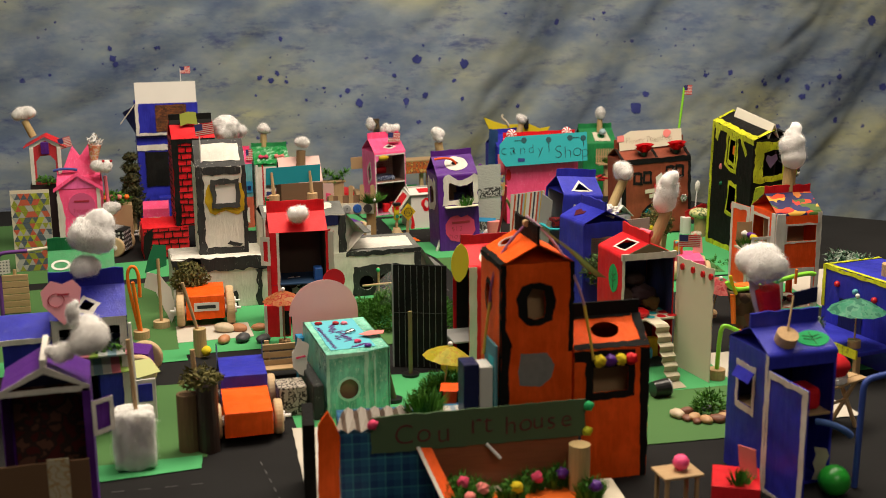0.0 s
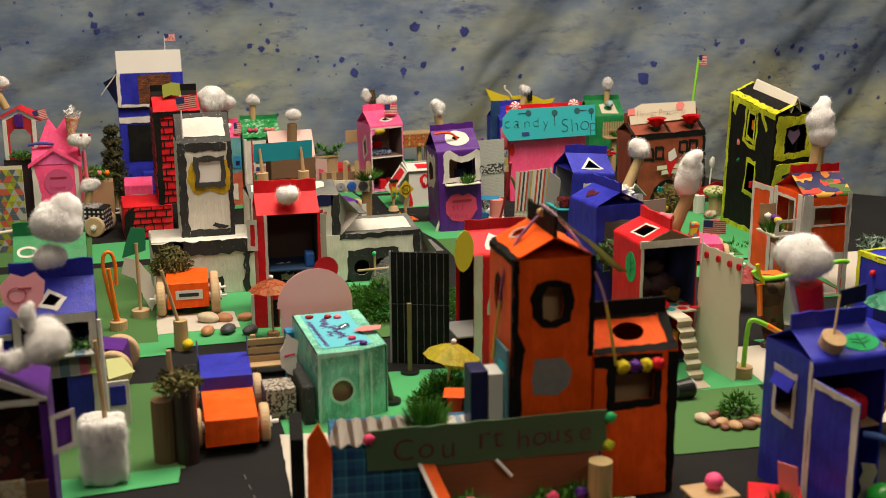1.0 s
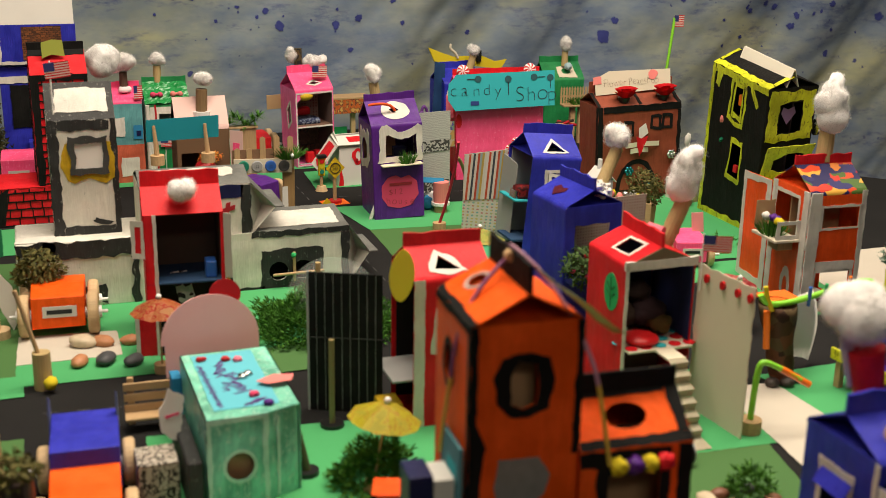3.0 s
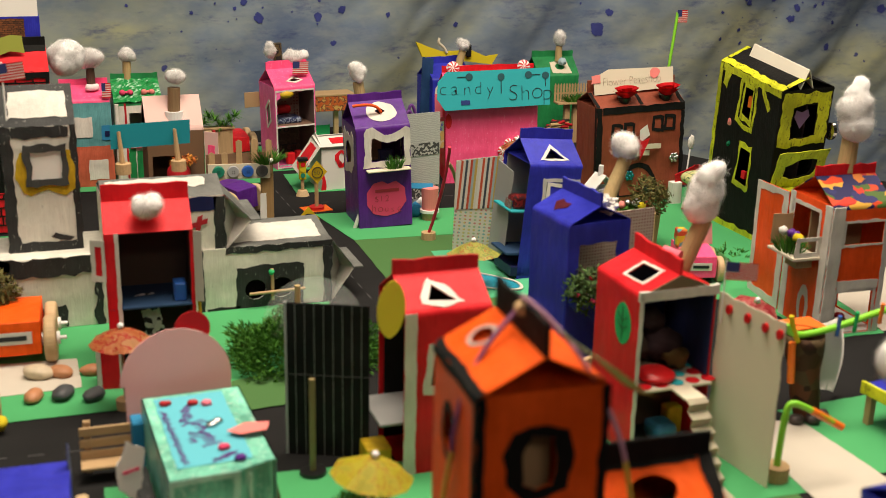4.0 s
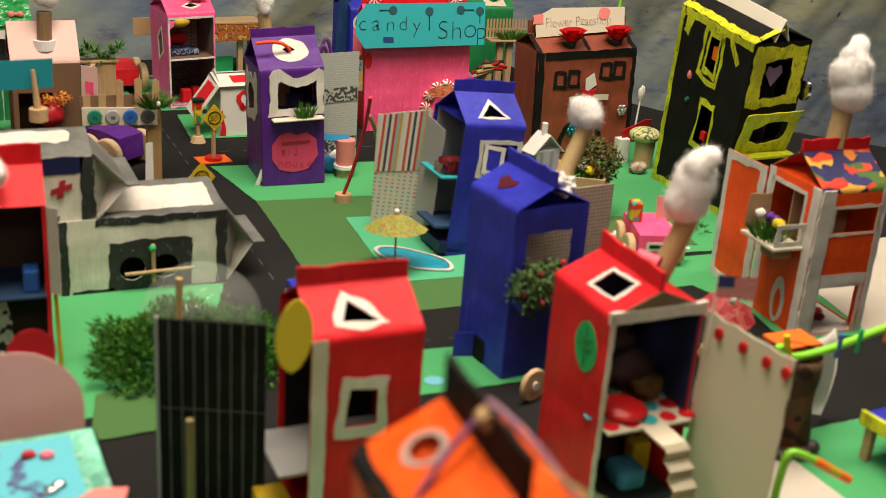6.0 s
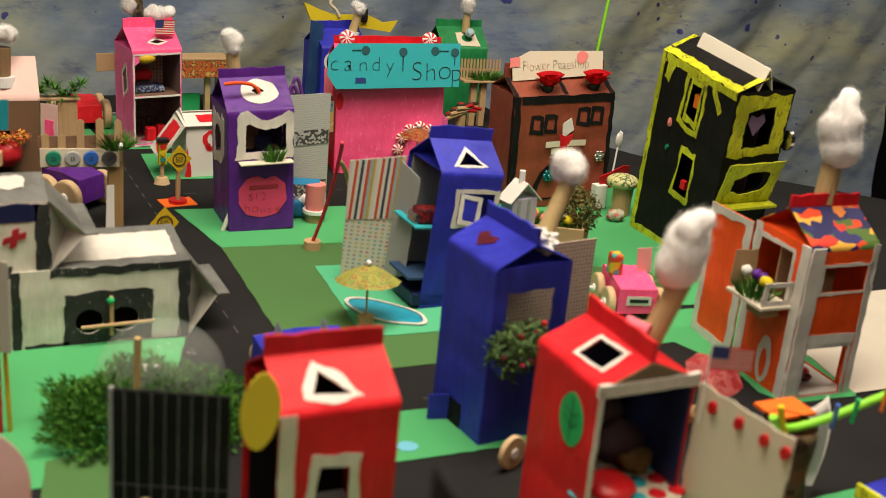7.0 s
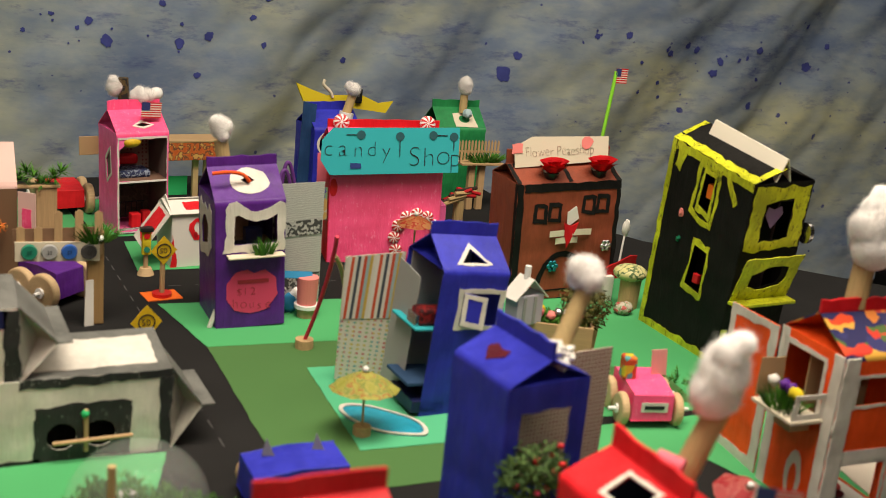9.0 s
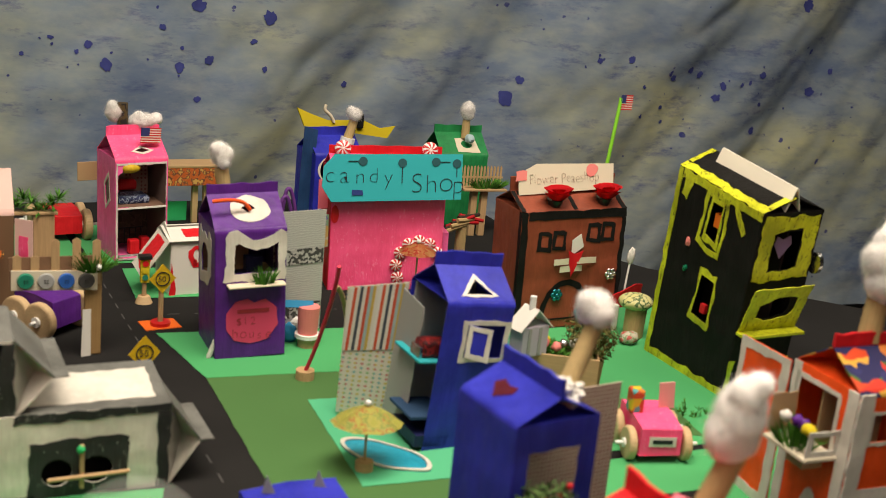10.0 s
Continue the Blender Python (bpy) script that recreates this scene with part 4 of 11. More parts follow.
# ---- right and middle: the sharp houses ----
def purple_house():
    th = thing("purple_house", "purple painted carton house with white window borders", "carton house", 0.680, 2.366, -2, 0, "carton houses", -2.4)
    w, d, h = 0.090, 0.094, 0.166
    win = wob([(0.023, 0.110), (0.078, 0.111), (0.079, 0.148), (0.066, 0.142), (0.050, 0.140), (0.038, 0.144), (0.030, 0.149), (0.025, 0.146), (0.024, 0.128)], 0.0012)
    lwin = [(0.024, 0.096), (0.056, 0.104), (0.060, 0.128), (0.044, 0.138), (0.030, 0.134), (0.022, 0.120)]
    rh = [(0.045, 0.027), (0.056, 0.032), (0.049, 0.040), (0.038, 0.034)]
    F = carton(th, w, d, h, 0.036, 0.011, PURPLE, {"f": [win], "l": [lwin], "b": [rect(0.062, 0.12, 0.080, 0.15)]}, roofholes={"rf": [rh]})
    decal(th, "window_frame", F["f"], wob([(0.010, 0.100), (0.088, 0.100), (0.0895, 0.140), (0.089, 0.162), (0.083, 0.166), (0.072, 0.158), (0.058, 0.154), (0.046, 0.154), (0.036, 0.160), (0.027, 0.166), (0.018, 0.165), (0.013, 0.156), (0.014, 0.130)], 0.0018), WHITE, [win], label="thick white painted window border")
    decal(th, "window_frame", F["l"], wob([(0.012, 0.080), (0.060, 0.088), (0.074, 0.104), (0.078, 0.150), (0.066, 0.158), (0.056, 0.146), (0.042, 0.152), (0.030, 0.146), (0.018, 0.158), (0.010, 0.148)], 0.002), WHITE, [lwin], label="thick white painted window border")
    decal(th, "roof_ring", F["rf"], wob(oval(0.049, 0.032, 0.025, 0.021), 0.0014, 0.006), WHITE, [rh], label="white painted oval round a vent")
    tube(th, "pipe_cleaner", [(0.0, 0.014, h + 0.034), (0.015, 0.012, h + 0.036), (0.030, 0.016, h + 0.034), (0.042, 0.018, h + 0.030), (0.048, 0.020, h + 0.020)], 0.0024, paper("flame_chenille", (0.85, 0.10, 0.02)), "orange pipe cleaner")
    boxpart(th, "window_sill", 0.014, 0.086, -0.016, 0.0, 0.096, 0.0985, P_CREAM)
    heart = [(0.044, 0.018), (0.066, 0.022), (0.080, 0.042), (0.078, 0.064), (0.064, 0.076), (0.049, 0.072), (0.040, 0.077), (0.026, 0.074), (0.014, 0.060), (0.014, 0.040), (0.024, 0.024)]
    ht = decal(th, "heart_sign", F["f"], wob(heart, 0.0006), P_HEART, label="rose paper heart sign")
    decal(ht, "name_bar", F["f"], rect(0.028, 0.059, 0.068, 0.064), INK_RED, off=0.001)
    hand_letters(ht, "$12", F["f"], 0.026, 0.043, 0.015, 0.009, INK_RED, 0.0009, 0.018)
    hand_letters(ht, "house", F["f"], 0.020, 0.026, 0.017, 0.0108, INK_RED, 0.0009, 0.018, -0.0006)
    bm = bmesh.new()
    blades(bm, (0.060, -0.009, 0.0985), 0.016, 0.008, 0.026, 110, 0.0009)
    part("plant", bm, GRASS, th, "tufted green plastic plant")
    chimney(th, (0.030, 0.066, 0.172), (0.024, 0.07, 0.228), 0.0095, BARK, 0.016, (1, 1, 1.2))
    Fd = fr((0.087, 0.050, 0), (1, 0.14, 0), UP)
    door = board(th, "open_side_panel", Fd, [(0.0, 0.012), (0.068, 0.006), (0.074, 0.170), (0.0, 0.172)], printed("grey_weave_print", [(0.30, 0.31, 0.30), (0.58, 0.59, 0.56), (0.44, 0.45, 0.43)], 330, "rows"), label="grey woven-print card panel")
    decal(door, "print_band", Fd, rect(0.0, 0.099, 0.0705, 0.120), printed("black_white_print", [(0.06, 0.06, 0.06), (0.42, 0.42, 0.40), (0.06, 0.06, 0.06), (0.5, 0.5, 0.48)], 300, "cells"))
    decal(door, "print_band", Fd, rect(0.0, 0.026, 0.068, 0.046), printed("black_white_print", [(0.06, 0.06, 0.06)], 300, "cells"))
    bm = bmesh.new()
    box(bm, -0.010, -0.004, 0.004, 0.010, 0.0, 0.028, 0.002)
    bmesh.ops.rotate(bm, verts=bm.verts[:], cent=(-0.007, 0, 0), matrix=Matrix.Rotation(radians(22), 3, "Y"))
    part("door_stop", bm, P_WHITE, th, "folded white card tab")
    for s in ((0.036, 0.03, 0.10), (0.060, 0.05, 0.112)):
        boxpart(th, "inner_box", s[0] - 0.01, s[0] + 0.012, s[1] - 0.005, s[1] + 0.01, 0.094, s[2] + 0.004, NAVY)
    boxpart(th, "upper_floor", 0.002, 0.088, 0.002, 0.091, 0.092, 0.094, P_KRAFT)
    boxpart(th, "room_back", 0.003, 0.064, 0.086, 0.088, 0.094, 0.160, plain("umber_card", (0.52, 0.34, 0.22), 0.8))


def pink_tall_house():
    th = thing("pink_house", "tall hot pink carton house with an open front", "carton house", 0.636, 2.787, 8, 0, "carton houses", -1)
    w, d, h = 0.083, 0.088, 0.160
    hole1 = wob([(0.004, 0.0845), (0.080, 0.0845), (0.080, 0.154), (0.05, 0.150), (0.02, 0.153), (0.010, 0.140), (0.004, 0.134)], 0.0012)
    hole2 = rect(0.004, 0.006, 0.080, 0.082)
    lw = [(0.044, 0.080), (0.062, 0.095), (0.058, 0.130), (0.040, 0.112)]
    rh = [(0.034, 0.017), (0.046, 0.013), (0.058, 0.017), (0.046, 0.022)]
    F = carton(th, w, d, h, 0.030, 0.014, BUBBLE, {"f": [hole1, hole2], "l": [lw]}, roof=PINK, roofholes={"rf": [rh]})
    window(th, F["l"], lw, WHITE, 0.005)
    window(th, F["rf"], rh, WHITE, 0.004)
    decal(th, "edge_trim", F["f"], wob(rect(0.001, 0.002, 0.080, 0.154), 0.0008), WHITE, [wob(rect(0.0035, 0.0045, 0.0795, 0.151), 0.0006)])
    boxpart(th, "upper_floor", 0.002, 0.081, 0.0012, 0.086, 0.0825, 0.0845, plain("brown_floor_card", (0.16, 0.09, 0.06), 0.8))
    boxpart(th, "floor_edge", 0.003, 0.080, -0.0012, 0.0010, 0.0822, 0.0848, P_WHITE, 0.0)
    boxpart(th, "wallpaper", 0.002, 0.081, 0.083, 0.0845, 0.084, 0.158, printed("rose_dot_print", [(0.3, 0.1, 0.1), (0.45, 0.3, 0.25)], 160, "dots", ground=(0.45, 0.30, 0.25)))
    boxpart(th, "wallpaper", 0.002, 0.081, 0.083, 0.0845, 0.003, 0.080, printed("brown_scroll_print", [(0.10, 0.065, 0.05), (0.15, 0.09, 0.065), (0.08, 0.05, 0.04)], 90, "blots"))
    for x in (0.0016, 0.0800):
        boxpart(th, "room_lining", x, x + 0.0012, 0.003, 0.082, 0.003, 0.158, plain("mauve_card", (0.16, 0.11, 0.10), 0.8), 0.0)
    for cx, cz, k in ((0.028, 0.058, 1), (0.050, 0.060, -1)):
        tube(th, "scroll_drawing", [(cx + k * 0.011 * (1 - i / 14) * math.cos(i * 0.62), 0.0822, cz + 0.011 * (1 - i / 14) * math.sin(i * 0.62)) for i in range(12)], 0.0011, RUBBER)
    for i in range(7):
        rodpart(th, "railing", (0.014 + 0.009 * i, 0.078, 0.004), (0.014 + 0.009 * i, 0.078, 0.030), 0.0008, RUBBER)
    rodpart(th, "handrail", (0.010, 0.078, 0.030), (0.072, 0.078, 0.030), 0.001, RUBBER)
    boxpart(th, "bed", 0.012, 0.062, 0.020, 0.060, 0.084, 0.096, printed("denim_print", [(0.02, 0.035, 0.11), (0.012, 0.02, 0.06), (0.25, 0.30, 0.40), (0.02, 0.03, 0.09)], 120, "blots"), 0.004, "dark blue patterned doll bed")
    boxpart(th, "pillow", 0.020, 0.056, 0.060, 0.078, 0.096, 0.112, RED, 0.005, "red headboard cushion")
    bm = bmesh.new()
    blob(bm, (0.024, 0.010, 0.146), 0.015, 3, 0.0, 1, 1.2, 1, 0.62)
    part("ceiling_lamp_shade", bm, GOLD, th, "yellow round lampshade", True)
    boxpart(th, "red_chair", 0.030, 0.046, 0.02, 0.035, 0.003, 0.026, RED, 0.002)
    boxpart(th, "red_chair", 0.052, 0.066, 0.03, 0.045, 0.003, 0.026, RED, 0.002)
    boxpart(th, "rug", 0.01, 0.078, -0.004, 0.02, 0.002, 0.004, printed("grey_rug_print", [(0.2, 0.2, 0.2), (0.4, 0.4, 0.4)], 300, "cells"))
    rodpart(th, "chimney", (0.030, 0.055, 0.185), (0.029, 0.056, 0.236), 0.0085, printed("dark_tape_print", [(0.02, 0.02, 0.02), (0.10, 0.07, 0.03)], 200, "cells"), label="dark patterned chimney tube")
    cotton(th, (0.018, 0.058, 0.222), 0.017, 0.8, 0.8, 1.3)
    cotton(th, (0.064, 0.052, 0.208), 0.020, 1.5, 1, 0.8)
    Ff = fr((0.042, 0.012, 0.182), (1, 0.1, -0.08), (0.08, 0, 1))
    flag(th, Ff, 0, 0, 0.033, 0.024)
    boxpart(th, "side_card", -0.032, -0.001, 0.083, 0.0845, 0.11, 0.140, P_KRAFT)
    tube(th, "side_post", [(0.090, 0.05, 0.0), (0.088, 0.05, 0.12)], 0.0025, P_YELLOW)


def candy_shop():
    th = thing("candy_shop", "hot pink candy shop carton with red roof ridge", "carton house", 0.917, 2.608, -12, 0, "carton houses", -1.5)
    w, d, h = 0.174, 0.092, 0.178
    F = carton(th, w, d, h, 0.024, 0.012, PINK, sealmat=RED)
    decal(th, "painted_edge", F["l"], rect(0.0, 0.0, d, h), RED, off=0.0004)
    decal(th, "red_dot", F["f"], wob(oval(0.006, 0.118, 0.006, 0.014, 12), 0.0005), RED)
    for i, x in enumerate((0.020, 0.154)):
        mint(th, (x, 0.040, h + 0.032), 0.0125, (0, -1, 0.3))
    Fs = fr((-0.019, -0.017, 0.141), (1, 0, 0.01), (0, 0.16, 1))
    sg = board(th, "shop_sign", Fs, [(0.016, 0.0), (0.212, 0.004), (0.213, 0.072), (0.02, 0.070), (0.004, 0.052), (0.002, 0.022)], P_TEAL, label="teal paper sign hand-lettered candy shop")
    hand_letters(sg, "candy", Fs, 0.004, 0.026, 0.034, 0.0222, INK)
    hand_letters(sg, "Shop", Fs, 0.134, 0.013, 0.042, 0.0205, INK)
    for cx, cy, s in ((0.062, 0.060, -1), (0.121, 0.058, 0), (0.172, 0.060, 1), (0.204, 0.058, 0)):
        decal(sg, "lollipop_drawing", Fs, oval(cx, cy, 0.0065), plain("dark_teal_ink", (0.012, 0.08, 0.10), 0.6), off=0.0006)
        a = [(cx - 0.0006, cy - 0.02), (cx + 0.0006, cy - 0.02), (cx + 0.0006, cy - 0.006), (cx - 0.0006, cy - 0.006)]
        if s:
            a = [(cx + s * 0.006, cy - 0.0006), (cx + s * 0.022, cy - 0.0006), (cx + s * 0.022, cy + 0.0006), (cx + s * 0.006, cy + 0.0006)]
        decal(sg, "lollipop_stick", Fs, a, INK, off=0.0006)
    decal(sg, "stroke", Fs, rect(0.1202, 0.028, 0.1215, 0.052), INK, off=0.0007)
    decal(sg, "sweet_drawing", Fs, wob(rect(0.046, 0.010, 0.062, 0.018), 0.001, 0.003), plain("blue_ink", (0.02, 0.04, 0.20)), off=0.0006)
    # door arch of mints
    cx, cz = 0.136, 0.038
    bm = bmesh.new()
    panel(bm, F["f"], [(cx - 0.03, 0.001), (cx + 0.03, 0.001)] + oval(cx, cz, 0.03, 0.034, 12, 0, 180), (), 0.0003, 0.001)
    part("door", bm, PINK, th)
    for i in range(9):
        a = radians(-25 + 230 * i / 8)
        mint(th, (cx + 0.034 * math.cos(a), -0.004, cz + 0.040 * math.sin(a)), 0.0098, (0, -1, 0.1))
    boxpart(th, "side_annex", w, w + 0.014, 0.02, 0.06, 0.0, 0.085, BUBBLE)
    Fl = fr((-0.001, 0.03, 0), (-1, -0.3, 0), UP)
    board(th, "side_flap", Fl, rect(0, 0.12, 0.016, 0.165), P_PINK)
    Fm = fr((0.0, -0.006, 0.0), (-1, -0.1, 0), UP)
    board(th, "magazine_strip", Fm, rect(0.004, 0.07, 0.016, 0.12), printed("poster_print", [(0.5, 0.3, 0.1), (0.2, 0.3, 0.2), (0.5, 0.4, 0.3), (0.1, 0.1, 0.3)], 120, "cells"))


def mint(th, c, r, n):
    n = Vector(n).normalized()
    q = n.to_track_quat("Z", "Y").to_matrix().to_4x4()
    bm = bmesh.new()
    bmesh.ops.create_uvsphere(bm, u_segments=24, v_segments=8, radius=r, matrix=Matrix.Translation(c) @ q @ Matrix.Diagonal((1, 1, 0.42, 1)))
    disc = part("mint", bm, WHITE_PL, th, "peppermint swirl sweet", True)
    for i in range(8):
        bm = bmesh.new()
        loops = []
        for k in range(5):
            rr = r * (0.12 + 0.89 * k / 4)
            a0 = 2 * math.pi * i / 8 + 0.35 * k / 4
            zz = 0.42 * r * math.sqrt(max(0.0, 1 - (rr / (r * 1.02)) ** 2)) + 0.0004
            half = 0.20 if k else 0.1
            loops.append([bm.verts.new(Matrix.Translation(c) @ q @ Vector((rr * math.cos(a), rr * math.sin(a), zz))) for a in (a0 - half, a0 + half)])
        for l0, l1 in zip(loops, loops[1:]):
            bm.faces.new((l0[0], l1[0], l1[1], l0[1]))
        part("swirl", bm, RED_PL, disc)


def rose(th, c, r):
    """A few cupped petals folded round each other."""
    bm = bmesh.new()
    for a0, wide, tall, out in ((4.2, 2.7, 0.75, 1.15), (5.9, 2.4, 0.95, 1.05), (2.9, 2.4, 0.95, 1.0), (0.9, 2.8, 1.05, 0.9), (4.6, 2.2, 1.0, 0.55)):
        rows = []
        for j in range(6):
            v = j / 5
            rad = r * out * (0.35 + 0.65 * v ** 0.8) * (1 + 0.18 * v ** 4)
            half = wide * (0.55 + 0.45 * math.sin(v * 2.2)) * 0.55
            rows.append([bm.verts.new((c[0] + math.cos(a0 + half * k / 3) * rad, c[1] + math.sin(a0 + half * k / 3) * rad * 0.8, c[2] + r * tall * v * (1 - 0.10 * (k / 3) ** 2))) for k in range(-3, 4)])
        for j in range(5):
            for k in range(6):
                bm.faces.new((rows[j][k], rows[j][k + 1], rows[j + 1][k + 1], rows[j + 1][k]))
    bmesh.ops.solidify(bm, geom=bm.faces[:], thickness=0.0006)
    part("paper_rose", bm, paper("rose_red_paper", (0.66, 0.012, 0.02)), th, "folded red paper rose", True)


def brown_house():
    th = thing("brown_flower_shop", "rust brown carton shop with black outlines and roses", "carton house", 1.119, 2.392, -3, 0, "carton houses", -2.2)
    w, d, h = 0.168, 0.088, 0.174
    F = carton(th, w, d, h, 0.022, 0.020, BROWN, sealmat=BROWN)
    for r in (rect(0.0, 0.0, 0.010, h), rect(0.011, h - 0.012, w, h), rect(w - 0.007, 0, w, h - 0.013)):
        decal(th, "outline_stroke", F["f"], wob(r, 0.0012), BLACK)
    for r in (rect(0.082, 0.002, 0.089, 0.045), rect(0.0, 0.0, 0.006, 0.046), rect(0.16, 0.0, 0.167, 0.046), rect(0.007, 0.038, 0.08, 0.046)):
        decal(th, "outline_stroke", F["rf"], wob(r, 0.001), BLACK)
    decal(th, "outline_stroke", F["l"], wob(rect(d - 0.007, 0, d, h), 0.001), BLACK)
    for cx, cz in ((0.050, 0.130), (0.128, 0.140)):
        for k in (-1, 1):
            a, q = cx + k * 0.0115, 0.0012 * k
            ring = [(a - 0.0115, cz - 0.013), (a + 0.011, cz - 0.015 + q), (a + 0.0115, cz + 0.012), (a + 0.004, cz + 0.016), (a - 0.010, cz + 0.015 + q)]
            hole = [(a - 0.006, cz - 0.008), (a + 0.006, cz - 0.009), (a + 0.006, cz + 0.008), (a - 0.005, cz + 0.009)]
            decal(th, "painted_window", F["f"], wob(ring, 0.0013), BLACK, [wob(hole, 0.0008)], off=0.0003 + 0.0002 * (k + 1), label="black painted window outline")
    decal(th, "door_arch", F["f"], wob(oval(0.080, 0.012, 0.042, 0.060, 20, 0, 180), 0.001), BLACK, [oval(0.080, 0.012, 0.034, 0.051, 20, 2, 178)])
    bm = bmesh.new()
    panel(bm, fr((0.082, -0.004, 0.108), (1, 0.1, 0.3), (-0.2, 0, 1)), [(0, 0), (0.022, 0.006), (0.020, 0.026), (0.004, 0.022)], (), -0.001, 0)
    part("paper_butterfly", bm, P_WHITE, th)
    strip = []
    for z0, x0, x1 in ((0.094, 0.056, 0.124), (0.083, 0.066, 0.102)):
        k = (x1 - x0) / 6
        for s in range(6):
            a, b, c, e = x0 + k * s, x0 + k * (s + 1), z0 + 0.003 * math.sin(s * 0.5), z0 + 0.003 * math.sin(s * 0.5 + 0.5)
            f0, f1 = -0.002 - 0.006 * math.sin(math.pi * s / 6), -0.002 - 0.006 * math.sin(math.pi * (s + 1) / 6)
            strip.append(((a, f0, c), (b, f1, e), (b, f1, e + 0.009), (a, f0, c + 0.009)))
        bm = bmesh.new()
        for q in strip[-6:]:
            bm.faces.new([bm.verts.new(v) for v in q])
        bmesh.ops.remove_doubles(bm, verts=bm.verts[:], dist=0.0001)
        bmesh.ops.solidify(bm, geom=bm.faces[:], thickness=0.0006)
        part("paper_strip", bm, P_CREAM, th, "pale paper strip")
    board(th, "red_ribbon", fr((0, -0.0105, 0), (1, 0.05, 0), (0, -0.02, 1)), wob([(0.082, 0.078), (0.092, 0.100), (0.098, 0.116), (0.086, 0.112), (0.074, 0.118), (0.077, 0.098)], 0.0008), RED, label="red paper ribbon")
    Fs = fr((0.008, 0.030, h + 0.017), (1, 0, 0.02), (0, 0.25, 1))
    sg = board(th, "shop_sign", Fs, [(0, 0), (0.152, 0.002), (0.154, 0.038), (0.03, 0.043), (0.0, 0.030)], P_CREAM, label="cream paper sign lettered flower shop")
    lettering(sg, "sign_lettering", "Flower Peaeshop", Fs, 0.016, 0.014, 0.021, plain("faded_brown_ink", (0.28, 0.19, 0.14), 0.6), 0.0006, 0.112, "", 0.033)
    decal(sg, "flower_drawing", Fs, wob(oval(0.118, 0.030, 0.010, 0.009, 10), 0.002, 0.004), P_SALMON, off=0.0005)
    decal(sg, "tulip_drawing", Fs, wob(rect(-0.004, 0.020, 0.012, 0.034), 0.002, 0.005), P_SALMON, off=0.0005)
    for x in (0.057, 0.136):
        bm = bmesh.new()
        rod(bm, (x, 0.014, h + 0.002), (x, 0.013, h + 0.014), 0.008, 0.012, 18)
        part("rose_cup", bm, RUBBER, th, "small black cup")
        rose(th, (x + 0.002, 0.010, h + 0.013), 0.0185)
    for cx, cz, mt in ((0.150, 0.076, SILVER), (0.064, 0.050, plain("teal_glitter", (0.02, 0.22, 0.26), 0.2, 0.7)), (0.104, 0.022, plain("teal_glitter", (0.02, 0.22, 0.26), 0.2, 0.7))):
        bm = bmesh.new()
        for k in range(6):
            a = k * math.pi / 3
            blob(bm, (cx + 0.0062 * math.cos(a), -0.003, cz + 0.0062 * math.sin(a)), 0.0036, 2, 0.15, 3.0, 1, 0.6, 1, k)
        blob(bm, (cx, -0.004, cz), 0.003, 2, 0.1)
        part("glitter_flower", bm, mt, th, "sparkling six-petal flower gem", True)
    tube(th, "flag_straw", [(w - 0.008, 0.07, 0.12), (w, 0.072, 0.22), (w + 0.008, 0.074, 0.245), (w + 0.018, 0.076, 0.32)], 0.0028, STRAW_GREEN, "lime green drinking straw flagpole")
    flag(th, fr((w + 0.016, 0.074, 0.303), (1, 0, -0.05), (0.05, 0, 1)), 0, 0, 0.020, 0.022)


